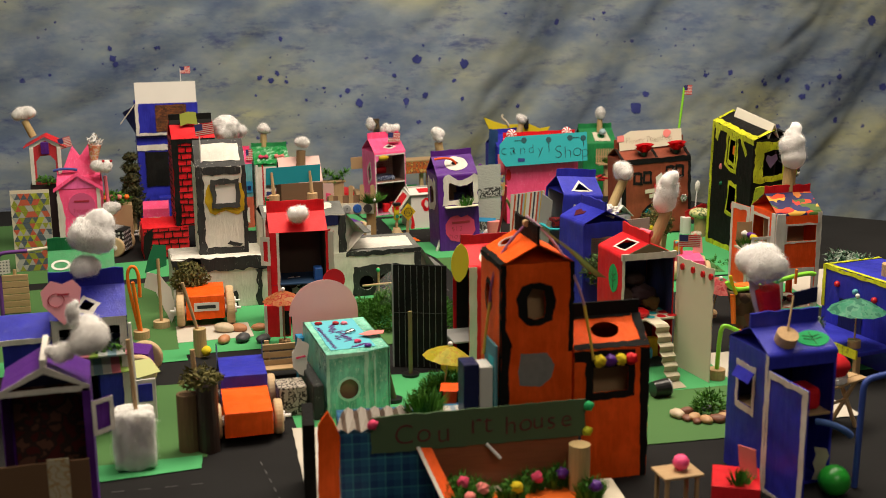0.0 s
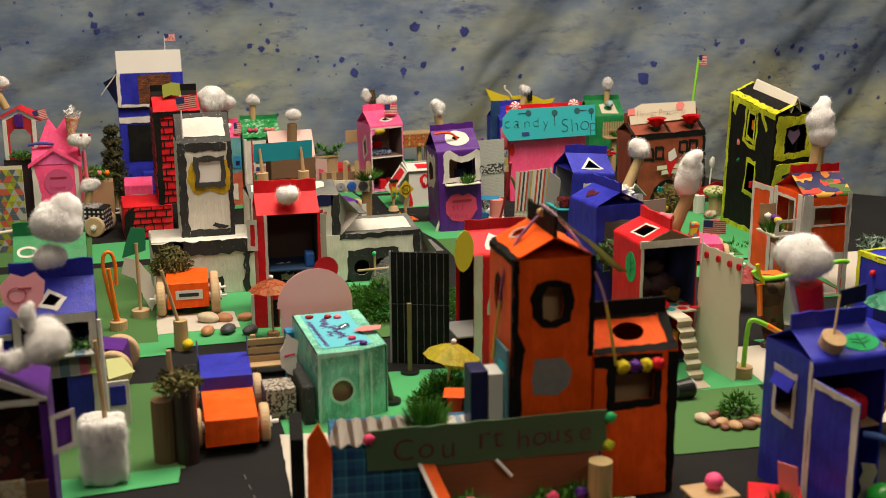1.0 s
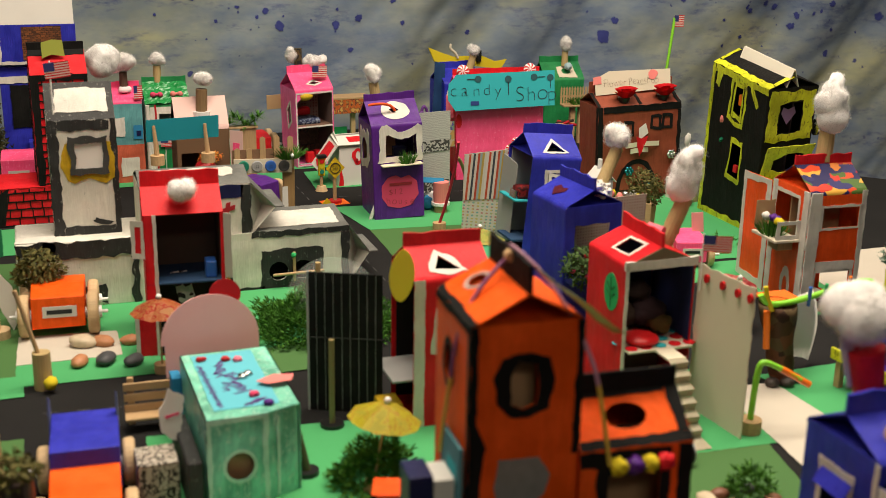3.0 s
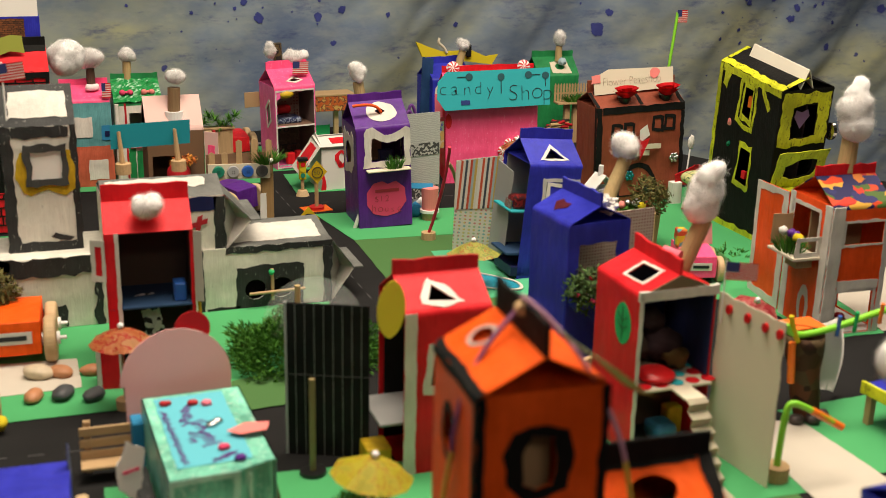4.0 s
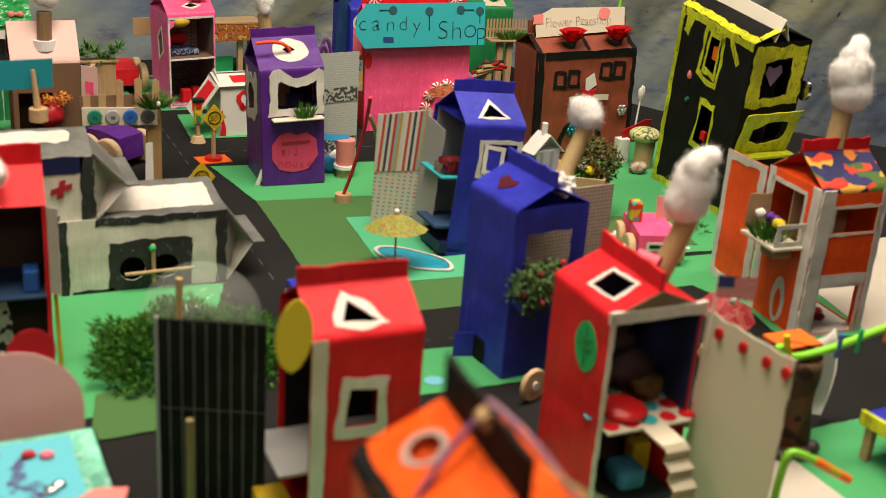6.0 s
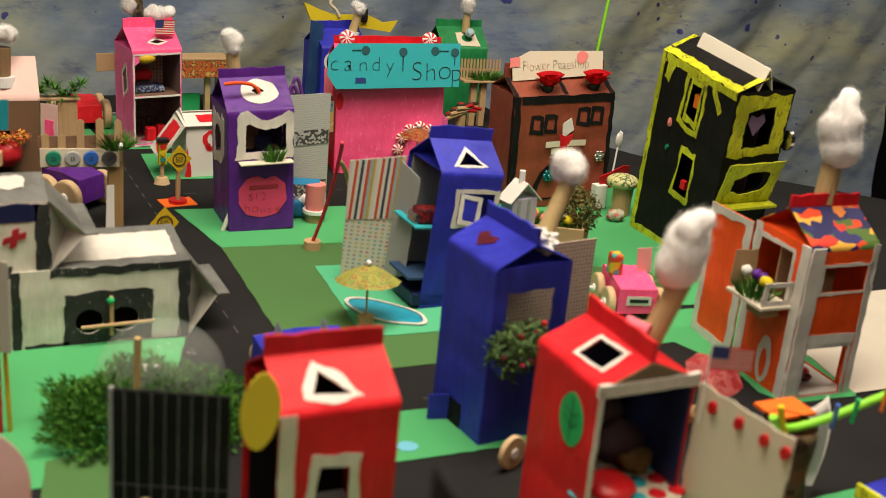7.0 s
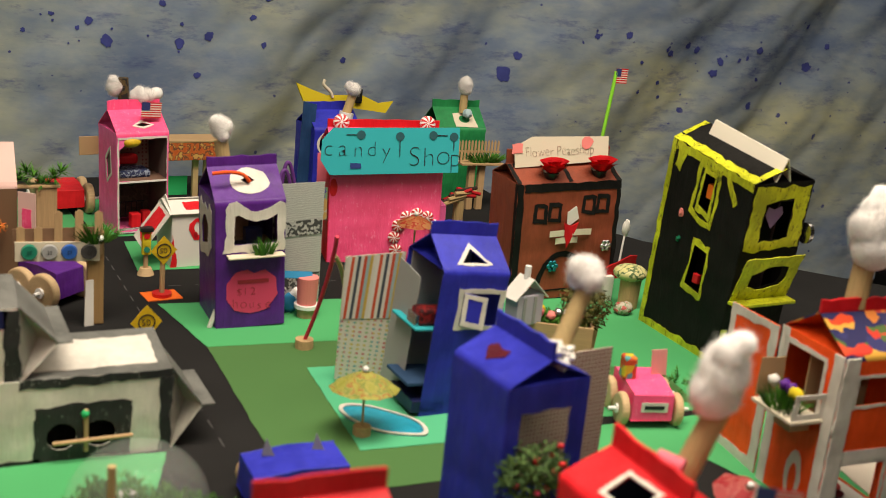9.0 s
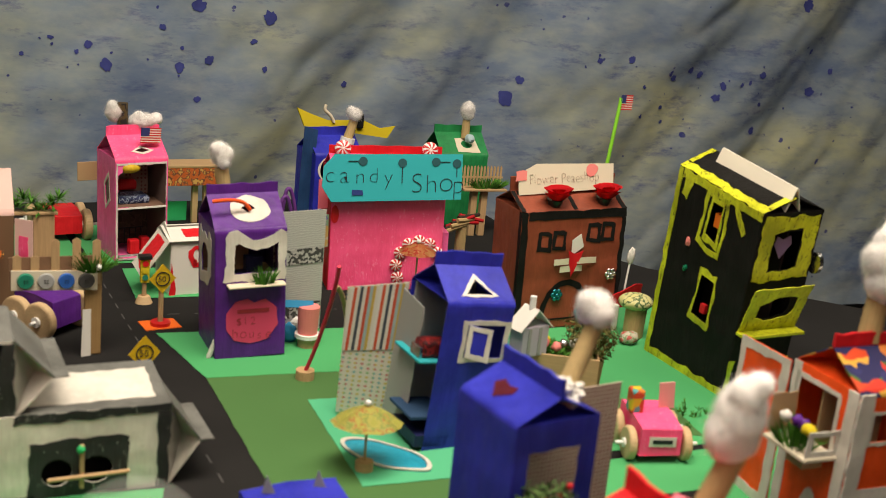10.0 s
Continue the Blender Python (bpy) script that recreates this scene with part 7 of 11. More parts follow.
def right_blue_house():
    th = thing("blue_house", "dark ultramarine carton house with white-edged open door", "carton house", 0.695, 1.094, 0.4, 0, "carton houses")
    w, d, h = 0.089, 0.087, 0.161
    win = rect(0.026, 0.088, 0.056, 0.130)
    F = carton(th, w, d, h, 0.022, 0.016, BLUE, {"l": [win], "f": [rect(0.004, 0.004, w - 0.004, h - 0.016)]}, inset=0.3)
    window(th, F["l"], win, WHITE, 0.008, 0.0012)
    board(th, "blue_awning", fr((-0.012, 0.058, 0.122), -Y, (0.5, 0, 0.8)), rect(0, 0, 0.036, 0.014), BLUE)
    decal(th, "white_edge", F["l"], wob(rect(d - 0.005, 0, d, h), 0.0008), WHITE)
    Fd = fr((0.0, -0.001, 0.0), (0.04, -1, 0), UP)
    dr = board(th, "open_door", Fd, rect(0, 0, 0.072, 0.144), BLUE, thick=0.002, label="blue open door with white painted border")
    decal(dr, "white_border", Fd, wob(rect(0, 0, 0.072, 0.144), 0.0008), WHITE, [wob(rect(0.004, 0.004, 0.063, 0.137), 0.001)])
    decal(th, "paper_leaf", F["rf"], leaf_shape(0.066, 0.020, 0.021, 0.013), P_LEAF, label="green paper leaf with veins")
    veins(th, F["rf"], 0.066, 0.020, 0.018, 0.012)
    rodpart(th, "cork_button", (0.030, 0.018, h + 0.008), (0.030, 0.012, h + 0.020), 0.0125, CORK, n=20)
    rodpart(th, "toothpick", (0.030, 0.014, h + 0.016), (0.046, 0.03, h + 0.058), 0.0012, CRAFT)
    board(th, "toothpick_flag", fr((0.046, 0.03, h + 0.044), (1, 0.1, 0.1), UP), rect(0, 0, 0.034, 0.018), NAVY)
    boxpart(th, "room_paper", 0.003, w - 0.003, d - 0.005, d - 0.003, 0.004, h, NAVY)
    boxpart(th, "upper_floor", 0.003, w - 0.003, 0.002, d - 0.005, 0.082, 0.085, P_KRAFT)
    tube(th, "blue_awning", [(w - 0.026, -0.004, 0.078), (w - 0.014, -0.018, 0.080), (w + 0.004, -0.022, 0.070), (w + 0.010, -0.020, 0.062)], 0.004, paper("soft_blue_card", (0.06, 0.12, 0.32)))
    bm = bmesh.new()
    prof = [(0.058 + 0.004 * (i % 2), 0.050 - 0.010 * i) for i in range(5)]
    lo, hi = [bm.verts.new((x, -0.010, z)) for x, z in prof], [bm.verts.new((x + 0.016, -0.012, z - 0.003)) for x, z in prof]
    for i in range(4):
        bm.faces.new((lo[i], hi[i], hi[i + 1], lo[i + 1]))
    bmesh.ops.solidify(bm, geom=bm.faces[:], thickness=0.0008)
    part("paper_stairs", bm, P_CREAM, th)
    boxpart(th, "red_item", w - 0.034, w - 0.010, 0.010, 0.045, 0.085, 0.112, RED, 0.006)
    tube(th, "blue_pipe", [(0.106, -0.024, 0.0), (0.107, -0.024, 0.05), (0.108, -0.024, 0.10), (0.108, -0.024, 0.118), (0.110, -0.024, 0.128), (0.118, -0.024, 0.132), (0.150, -0.024, 0.134)], 0.0036, PIPE_BLUE)


orange_tower()
court_house()
mint_shop()
right_blue_house()

# ---- middle left: the white clinic and its neighbours ----
def spout(parent, x1, y0, y1, z0, z1, rise):
    """Gable end of a carton lying on its side: two slopes meeting in an upright seal."""
    zm = (z0 + z1) / 2
    board(parent, "spout_slope", fr((x1, y0, z1), Y, (rise, 0, zm - z1)), wob(rect(0, 0, y1 - y0, math.hypot(rise, z1 - zm)), 0.0008), GREY)
    board(parent, "spout_slope", fr((x1, y1, z0), -Y, (rise, 0, zm - z0)), wob(rect(0, 0, y1 - y0, math.hypot(rise, zm - z0)), 0.0008), WHITE)
    bm = bmesh.new()
    a, b, p, q = [bm.verts.new(k) for k in ((x1, y0, z0), (x1, y0, z1), (x1 + rise, y0 + 0.001, zm), (x1 + rise * 0.55, y0 + 0.020, zm))]
    for tri in ((a, b, q), (a, q, p), (b, p, q)):
        bm.faces.new(tri)
    bmesh.ops.solidify(bm, geom=bm.faces[:], thickness=0.0006)
    part("spout_gable", bm, WHITE, parent)
    boxpart(parent, "spout_seal", x1 + rise - 0.001, x1 + rise + 0.014, y0, y1, zm - 0.001, zm + 0.001, GREY, 0.0005)


def clinic():
    th = thing("white_clinic", "white and charcoal painted clinic built of several cartons", "carton house", 0.0, 0.0, 0, 0, "carton houses")
    # low front block
    bl = boxpart(th, "front_block", 0.098, 0.270, 2.056, 2.16, 0.0, 0.094, SMEAR, 0.002)
    F = fr((0.098, 2.055, 0), X, UP)
    for r in (rect(0.034, 0.070, 0.172, 0.094), rect(0.0, 0.078, 0.05, 0.094), rect(0.062, 0.004, 0.112, 0.030), rect(0.148, 0.0, 0.158, 0.07)):
        decal(bl, "charcoal_stroke", F, wob(r, 0.003, 0.006), CHARCOAL)
    decal(bl, "white_roof_paint", fr((0.098, 2.056, 0.0946), X, Y), wob(rect(0.002, 0.002, 0.05, 0.09), 0.003), WHITE)
    # tower
    x0, x1, y0, y1, h = 0.150, 0.238, 2.086, 2.172, 0.252
    bm = bmesh.new()
    Ft = fr((x0, y0, 0), X, UP)
    win = rect(0.036, 0.186, 0.073, 0.221)
    panel(bm, Ft, rect(0, 0.09, x1 - x0, h), [win])
    panel(bm, fr((x1, y0, 0), Y, UP), rect(0, 0.09, 0.086, h))
    panel(bm, fr((x0, y1, 0), -Y, UP), rect(0, 0.09, 0.086, h))
    panel(bm, fr((x1, y1, 0), -X, UP), rect(0, 0.09, x1 - x0, h))
    tw = part("tower", bm, SMEAR, th)
    bm = bmesh.new()
    Fr = fr((x0, y0, h), X, (0, 0.043, 0.044))
    panel(bm, Fr, rect(0, 0, x1 - x0, 0.0615))
    panel(bm, fr((x1, y1, h), -X, (0, -0.043, 0.044)), rect(0, 0, x1 - x0, 0.0615))
    for xx in (x0 + 0.001, x1 - 0.001):
        bm.faces.new([bm.verts.new(p) for p in ((xx, y0, h), (xx, y1, h), (xx, (y0 + y1) / 2, h + 0.043))])
    rf = part("tower_roof", bm, CHARCOAL, tw)
    decal(rf, "white_patch", Fr, wob(rect(0.012, 0.012, 0.079, 0.051), 0.002), WHITE)
    for r in (rect(0, 0.094, 0.013, h), rect(0.080, 0.094, 0.088, h), rect(0.013, h - 0.014, 0.080, h), rect(0.013, 0.094, 0.080, 0.106)):
        decal(tw, "charcoal_stroke", Ft, wob(r, 0.0022, 0.006), CHARCOAL)
    decal(tw, "brush_smear", Ft, wob([(0.05, 0.112), (0.074, 0.106), (0.078, 0.110), (0.056, 0.118)], 0.0015, 0.004), CHARCOAL)
    decal(tw, "window_border", Ft, wob(rect(0.026, 0.178, 0.076, 0.230), 0.0026), paint("dark_grey_paint", (0.050, 0.054, 0.052), 0.55, 0.4, wear=(0.3, 0.3, 0.28), dry=0.66), [wob(rect(0.034, 0.187, 0.069, 0.221), 0.0012)], off=0.0012, thick=0.002)
    board(tw, "window_pane", fr((x0, y0 - 0.0004, 0), X, UP), rect(0.032, 0.184, 0.072, 0.224), paper("bright_card", (0.86, 0.85, 0.80)))
    bm = bmesh.new()
    panel(bm, Ft, wob([(0.014, 0.190), (0.022, 0.170), (0.032, 0.166), (0.052, 0.174), (0.070, 0.165), (0.082, 0.172), (0.084, 0.200), (0.079, 0.222), (0.072, 0.222), (0.071, 0.180), (0.031, 0.180), (0.030, 0.224), (0.020, 0.222)], 0.0018), (), 0.0004, 0.001)
    part("gold_surround", bm, GOLD, tw, "mustard painted window surround")
    # middle block with the red cross
    mx0, mx1, my0, my1, mh = 0.262, 0.412, 2.062, 2.160, 0.158
    bm = bmesh.new()
    Fm = fr((mx0, my0, 0), X, UP)
    panel(bm, Fm, rect(0, 0, mx1 - mx0, mh))
    panel(bm, fr((mx1, my0, 0), Y, UP), rect(0, 0, 0.098, mh))
    panel(bm, fr((mx0, my1, 0), -Y, UP), rect(0, 0, 0.098, mh))
    panel(bm, fr((mx1, my1, 0), -X, UP), rect(0, 0, mx1 - mx0, mh))
    mid = part("middle_block", bm, SMEAR, th)
    bm = bmesh.new()
    Fq = fr((mx0, my0, mh), X, (0, 0.049, 0.016))
    panel(bm, Fq, rect(0, 0, mx1 - mx0, 0.0515))
    panel(bm, fr((mx1, my1, mh), -X, (0, -0.049, 0.016)), rect(0, 0, mx1 - mx0, 0.0515))
    mr = part("middle_roof", bm, GREY, mid)
    decal(mr, "white_patch", Fq, wob(rect(0.006, 0.024, 0.132, 0.044), 0.003, 0.006), WHITE)
    decal(mid, "navy_band", Fm, wob(rect(0.086, 0.138, 0.140, 0.156), 0.0015), NAVY)
    for r in (rect(0.137, 0.0, 0.150, 0.156), rect(0.095, 0.080, 0.114, 0.092)):
        decal(mid, "charcoal_stroke", Fm, wob(r, 0.002, 0.006), CHARCOAL)
    cr = []
    for a, b in ((-3, -9), (3, -9), (3, -3), (10, -3), (10, 3), (3, 3), (3, 9), (-3, 9), (-3, 3), (-10, 3), (-10, -3), (-3, -3)):
        cr.append((0.117 + a * 0.0011 + b * 0.0002, 0.122 + b * 0.0011 + a * 0.0003))
    decal(mid, "red_cross", Fm, cr, paint("cross_red_paint", (0.40, 0.02, 0.03)), off=0.0012, label="red painted cross")
    spout(mid, mx1, my0, my1, 0.084, mh, 0.034)
    # low wing
    wx0, wx1, wy0, wh, wd = 0.374, 0.553, 2.060, 0.086, 0.088
    bm = bmesh.new()
    Fw = fr((wx0, wy0, 0), X, UP)
    panel(bm, Fw, rect(0, 0, wx1 - wx0, wh), [oval(0.075, 0.026, 0.014, 0.014, 14), oval(0.110, 0.026, 0.016, 0.014, 14)])
    panel(bm, fr((wx1, wy0, 0), Y, UP), rect(0, 0, wd, wh))
    panel(bm, fr((wx0, wy0 + wd, 0), -Y, UP), rect(0, 0, wd, wh))
    panel(bm, fr((wx1, wy0 + wd, 0), -X, UP), rect(0, 0, wx1 - wx0, wh))
    wing = part("wing", bm, SMEAR, th)
    bm = bmesh.new()
    Fv = fr((wx0, wy0, wh), X, (0, 1, 0.12))
    panel(bm, Fv, rect(0.04, 0, wx1 - wx0, wd))
    wr = part("wing_roof", bm, GREY, wing)
    decal(wr, "white_patch", Fv, wob(rect(0.052, 0.014, 0.168, 0.072), 0.0016), WHITE)
    for r in (rect(0.0, 0.0, 0.008, wh), rect(0.036, wh - 0.008, wx1 - wx0, wh), rect(0.167, 0.0, 0.179, wh - 0.008), rect(0.010, 0.0, 0.055, 0.006)):
        decal(wing, "charcoal_stroke", Fw, wob(r, 0.0018, 0.005), CHARCOAL)
    decal(wing, "charcoal_door", Fw, wob(rect(0.050, 0.002, 0.140, 0.058), 0.0022, 0.005), CHARCOAL, [oval(0.075, 0.026, 0.014, 0.014, 14), oval(0.110, 0.026, 0.016, 0.014, 14)])
    # black sheet added behind the round holes for the dark inside the wing
    boxpart(wing, "wing_inside", wx0 + 0.03, wx1 - 0.02, wy0 + 0.03, wy0 + 0.032, 0.002, 0.08, BLACK)
    spout(wing, wx1, wy0, wy0 + wd, 0.002, wh, 0.030)
    tube(wing, "door_stick", [(wx0 + 0.066, wy0 - 0.006, 0.022), (wx0 + 0.14, wy0 - 0.008, 0.024)], 0.0022, CRAFT)
    boxpart(wing, "door_twig", wx0 + 0.095, wx0 + 0.099, wy0 - 0.006, wy0 - 0.002, 0.010, 0.054, CRAFT)
    bm = bmesh.new()
    blob(bm, (wx0 + 0.096, wy0 - 0.005, 0.050), 0.004, 2, 0.2)
    part("green_bead", bm, P_LEAF, wing)
    # teal board on two pegs on the roof
    sg = thing("roof_sign", "blank teal paper board on two wooden pegs", "sign", 0.284, 2.168, 0, 0.168)
    Fs = fr((0, 0, 0), (1, 0.0, 0.01), UP)
    board(sg, "teal_board", Fs, [(0.0, 0.032), (0.103, 0.034), (0.104, 0.066), (0.001, 0.064)], paper("deep_teal_paper", (0.015, 0.27, 0.34)))
    for x in (0.014, 0.086):
        rodpart(sg, "peg", (x, -0.006, 0.004), (x - 0.003, -0.003, 0.056), 0.0042, CRAFT, 0.0022, 8)
        rodpart(sg, "peg_base", (x, -0.006, 0.0), (x, -0.006, 0.014), 0.010, CORK, n=16)


def red_cotton_house():
    th = thing("red_house", "red carton house with an open dark room and cotton ball", "carton house", 0.251, 1.898, -3, 0, "carton houses")
    w, d, h = 0.097, 0.080, 0.166
    F = carton(th, w, d, h, 0.028, 0.018, RED, openings="f", inset=0.12)
    for r in (rect(0, 0, 0.014, h), rect(w - 0.004, 0, w, h)):
        board(th, "front_post", F["f"], wob(r, 0.0006), RED)
    decal(th, "white_edge", F["f"], wob(rect(0.011, 0.0, 0.0155, h), 0.0006), WHITE)
    boxpart(th, "upper_floor", 0.002, w - 0.002, 0.0, d - 0.002, 0.075, 0.078, paper("slate_blue_card", (0.03, 0.07, 0.15)))
    boxpart(th, "room_paper", 0.003, w - 0.003, d - 0.004, d - 0.002, 0.002, h, plain("dark_brown_card", (0.075, 0.048, 0.034), 0.8))
    boxpart(th, "side_paper", 0.002, 0.0035, 0.002, d - 0.004, 0.002, h, plain("dark_brown_card", (0.075, 0.048, 0.034), 0.8))
    boxpart(th, "side_paper", w - 0.0035, w - 0.002, 0.002, d - 0.004, 0.002, h, plain("dark_brown_card", (0.075, 0.048, 0.034), 0.8))
    bm = bmesh.new()
    Fl = fr((0.030, 0.010, 0.0), (1, 0.2, 0), (0.06, 0.35, 1))
    panel(bm, Fl, wob([(0.006, 0.0), (0.034, 0.002), (0.030, 0.045), (0.018, 0.085), (-0.004, 0.084), (0.008, 0.050)], 0.001), (), -0.001, 0)
    part("checked_slide", bm, printed("black_white_check", [(0.02, 0.02, 0.02), (0.7, 0.7, 0.68), (0.02, 0.02, 0.02), (0.6, 0.6, 0.6)], 190, "cells"), th, "black and white checked paper slide")
    boxpart(th, "blue_chair", 0.074, 0.088, 0.008, 0.03, 0.078, 0.100, BLUE_PL, 0.002)
    Fw = fr((-0.014, 0.004, 0.112), (1, -0.3, 0), UP)
    fl = board(th, "side_shutter", Fw, rect(0, 0, 0.014, 0.046), RED)
    decal(fl, "shutter_border", Fw, wob(rect(-0.001, -0.001, 0.015, 0.047), 0.0006), WHITE, [wob(rect(0.004, 0.006, 0.011, 0.040), 0.0006)])
    board(th, "right_flap", fr((w, 0.0, 0.0), (0.85, -0.5, 0), UP), wob(rect(0, 0.08, 0.010, 0.164), 0.0006), paper("pale_card", (0.5, 0.48, 0.42)))
    cotton(th, (0.050, 0.008, h + 0.027), 0.0195, 1.05, 0.9, 0.95, 2)
    tube(th, "yellow_strip", [(w + 0.006, 0.002, 0.0), (w + 0.004, 0.002, 0.09)], 0.002, GOLD)


def brick_house():
    th = thing("red_brick_house", "tall red house painted with black brick lines", "carton house", 0.064, 2.490, 2, 0, "carton houses")
    BR = RED
    lo = boxpart(th, "lower_block", 0.0, 0.095, 0.0, 0.09, 0.0, 0.066, BR, 0.002)
    board(lo, "sloped_roof", fr((0.0, -0.001, 0.066), X, (0, 1, 0.30)), wob(rect(0, 0, 0.095, 0.05), 0.001), RED)
    decal(lo, "outline_stroke", fr((0.0, -0.001, 0), X, UP), wob([(0, 0), (0.012, 0), (0.022, 0.066), (0.0, 0.05)], 0.0015), BLACK)
    x0, x1 = 0.070, 0.160
    tw = boxpart(th, "tower", x0, x1, 0.002, 0.088, 0.066, 0.252, BR, 0.001)
    for r in (rect(x0, 0.066, x0 + 0.012, 0.252), rect(x1 - 0.006, 0.066, x1, 0.252), rect(x0 + 0.012, 0.242, x1 - 0.006, 0.252)):
        decal(tw, "outline_stroke", fr((0, 0.0012, 0), X, UP), wob(r, 0.002), BLACK)
    def courses(parent, F, a0, a1, b0, b1):
        """Black brush lines of a painted brick bond."""
        k, z = 0, b0
        while z < b1:
            z1 = min(b1, z + rnd.uniform(0.0125, 0.0155))
            bm = bmesh.new()
            y0 = z + rnd.uniform(-0.001, 0.001)
            panel(bm, F, wob([(a0, y0 - 0.0012), (a1, y0 - 0.0010), (a1, y0 + 0.0011), (a0, y0 + 0.0013)], 0.0007, 0.004), (), 0.0003, 0.0007)
            a = a0 + (0.018 if k % 2 else 0.008)
            while a < a1 - 0.003:
                s = rnd.uniform(-0.0012, 0.0012)
                panel(bm, F, wob([(a - 0.0010, z), (a + 0.0012, z), (a + 0.0011 + s, z1), (a - 0.0010 + s, z1)], 0.0005, 0.004), (), 0.0004, 0.0008)
                a += rnd.uniform(0.017, 0.025)
            part("brick_course", bm, BLACK, parent, "black brushed brick lines")
            k, z = k + 1, z1

    courses(lo, fr((0.0, -0.0006, 0), X, UP), 0.002, 0.093, 0.002, 0.064)
    courses(tw, fr((0.0, 0.0014, 0), X, UP), x0 + 0.010, x1 - 0.005, 0.070, 0.242)
    courses(tw, fr((x0 - 0.0006, 0.088, 0), -Y, UP), 0.002, 0.084, 0.070, 0.250)
    bm = bmesh.new()
    Fr = fr((x0, 0.0, 0.252), X, (0, 0.044, 0.036))
    panel(bm, Fr, rect(0, 0, x1 - x0, 0.057))
    panel(bm, fr((x1, 0.09, 0.252), -X, (0, -0.044, 0.036)), rect(0, 0, x1 - x0, 0.057))
    part("roof", bm, RED, th)
    boxpart(th, "ridge_seal", x0, x1, 0.042, 0.046, 0.286, 0.300, BLACK)
    decal(th, "outline_stroke", Fr, wob(rect(0.0, 0.042, x1 - x0, 0.057), 0.002), BLACK)
    board(th, "olive_star_card", fr((0.092, 0.020, 0.276), (1, 0.05, 0), (0, 0.1, 1)), wob([(0.0, 0.0), (0.016, 0.006), (0.036, 0.002), (0.034, 0.028), (0.018, 0.030), (0.0, 0.026)], 0.0006), P_OLIVE, label="olive green cut card")
    cotton(th, (0.190, 0.05, 0.262), 0.033, 1.15, 0.8, 1.05, 4)
    boxpart(th, "dark_inner", x0 + 0.02, x0 + 0.03, 0.03, 0.04, 0.26, 0.262, BLACK)


def tower_flag():
    th = thing("striped_flag", "small striped flag on a white stick", "flag", 0.160, 2.080, 0, 0.262)
    rodpart(th, "stick", (0, 0, 0), (0, 0, 0.07), 0.0012, WHITE_PL)
    flag(th, fr((-0.006, -0.001, 0.046), (1, 0, 0.12), (-0.1, 0, 1)), 0, 0, 0.032, 0.021)


def tall_blue_house():
    th = thing("tall_blue_house", "tall navy blue carton house with white roof board", "carton house", 0.076, 2.950, 0, 0, "carton houses")
    w, d = 0.150, 0.09
    boxpart(th, "lower_body", 0.0, 0.125, 0.005, d, 0.0, 0.200, BLUE, 0.001)
    # no opening is cut: the dark of the doorway is a black patch
    decal(th, "dark_doorway", fr((0, 0.004, 0), X, UP), wob([(0.018, 0.078), (0.074, 0.078), (0.074, 0.164), (0.018, 0.164)], 0.0012), BLACK)
    decal(th, "white_band", fr((0, 0.004, 0), X, UP), wob(rect(0.0, 0.168, 0.12, 0.182), 0.0014), WHITE)
    up = boxpart(th, "upper_body", 0.0, w, -0.004, d + 0.002, 0.206, 0.284, BLUE, 0.001)
    decal(up, "brick_print_window", fr((0, -0.0046, 0), X, UP), wob(rect(0.048, 0.214, 0.122, 0.280), 0.001), printed("brown_brick_print", [(0.26, 0.09, 0.03), (0.08, 0.035, 0.02), (0.02, 0.014, 0.01)], 62, "bricks"))
    for r in (rect(0.0, 0.206, 0.008, 0.284), rect(0.008, 0.206, w, 0.212)):
        decal(up, "white_edge", fr((0, -0.0048, 0), X, UP), wob(r, 0.001), WHITE)
    board(th, "roof_board", fr((0.002, -0.004, 0.284), X, (0, 0.25, 1)), rect(0, 0, w - 0.004, 0.052), P_WHITE, label="off-white card roof board")
    board(th, "gable_flap", fr((0.0, -0.004, 0.284), (-0.6, 0.2, -0.78), (0.3, -0.1, 1)), wob(rect(0, -0.006, 0.06, 0.0), 0.001), WHITE)
    board(th, "gable_blue", fr((0.0, -0.003, 0.28), (-0.6, 0.6, -0.6), (0, 0, 1)), [(0, 0), (0.05, 0.01), (0.0, -0.07)], NAVY)
    rodpart(th, "flag_stick", (0.115, 0.03, 0.30), (0.115, 0.03, 0.365), 0.001, WHITE_PL)
    flag(th, fr((0.115, 0.03, 0.352), X, UP), 0, 0, 0.024, 0.017)
    boxpart(th, "blue_step", 0.045, 0.10, -0.03, 0.0, 0.0, 0.055, BLUE, 0.001)


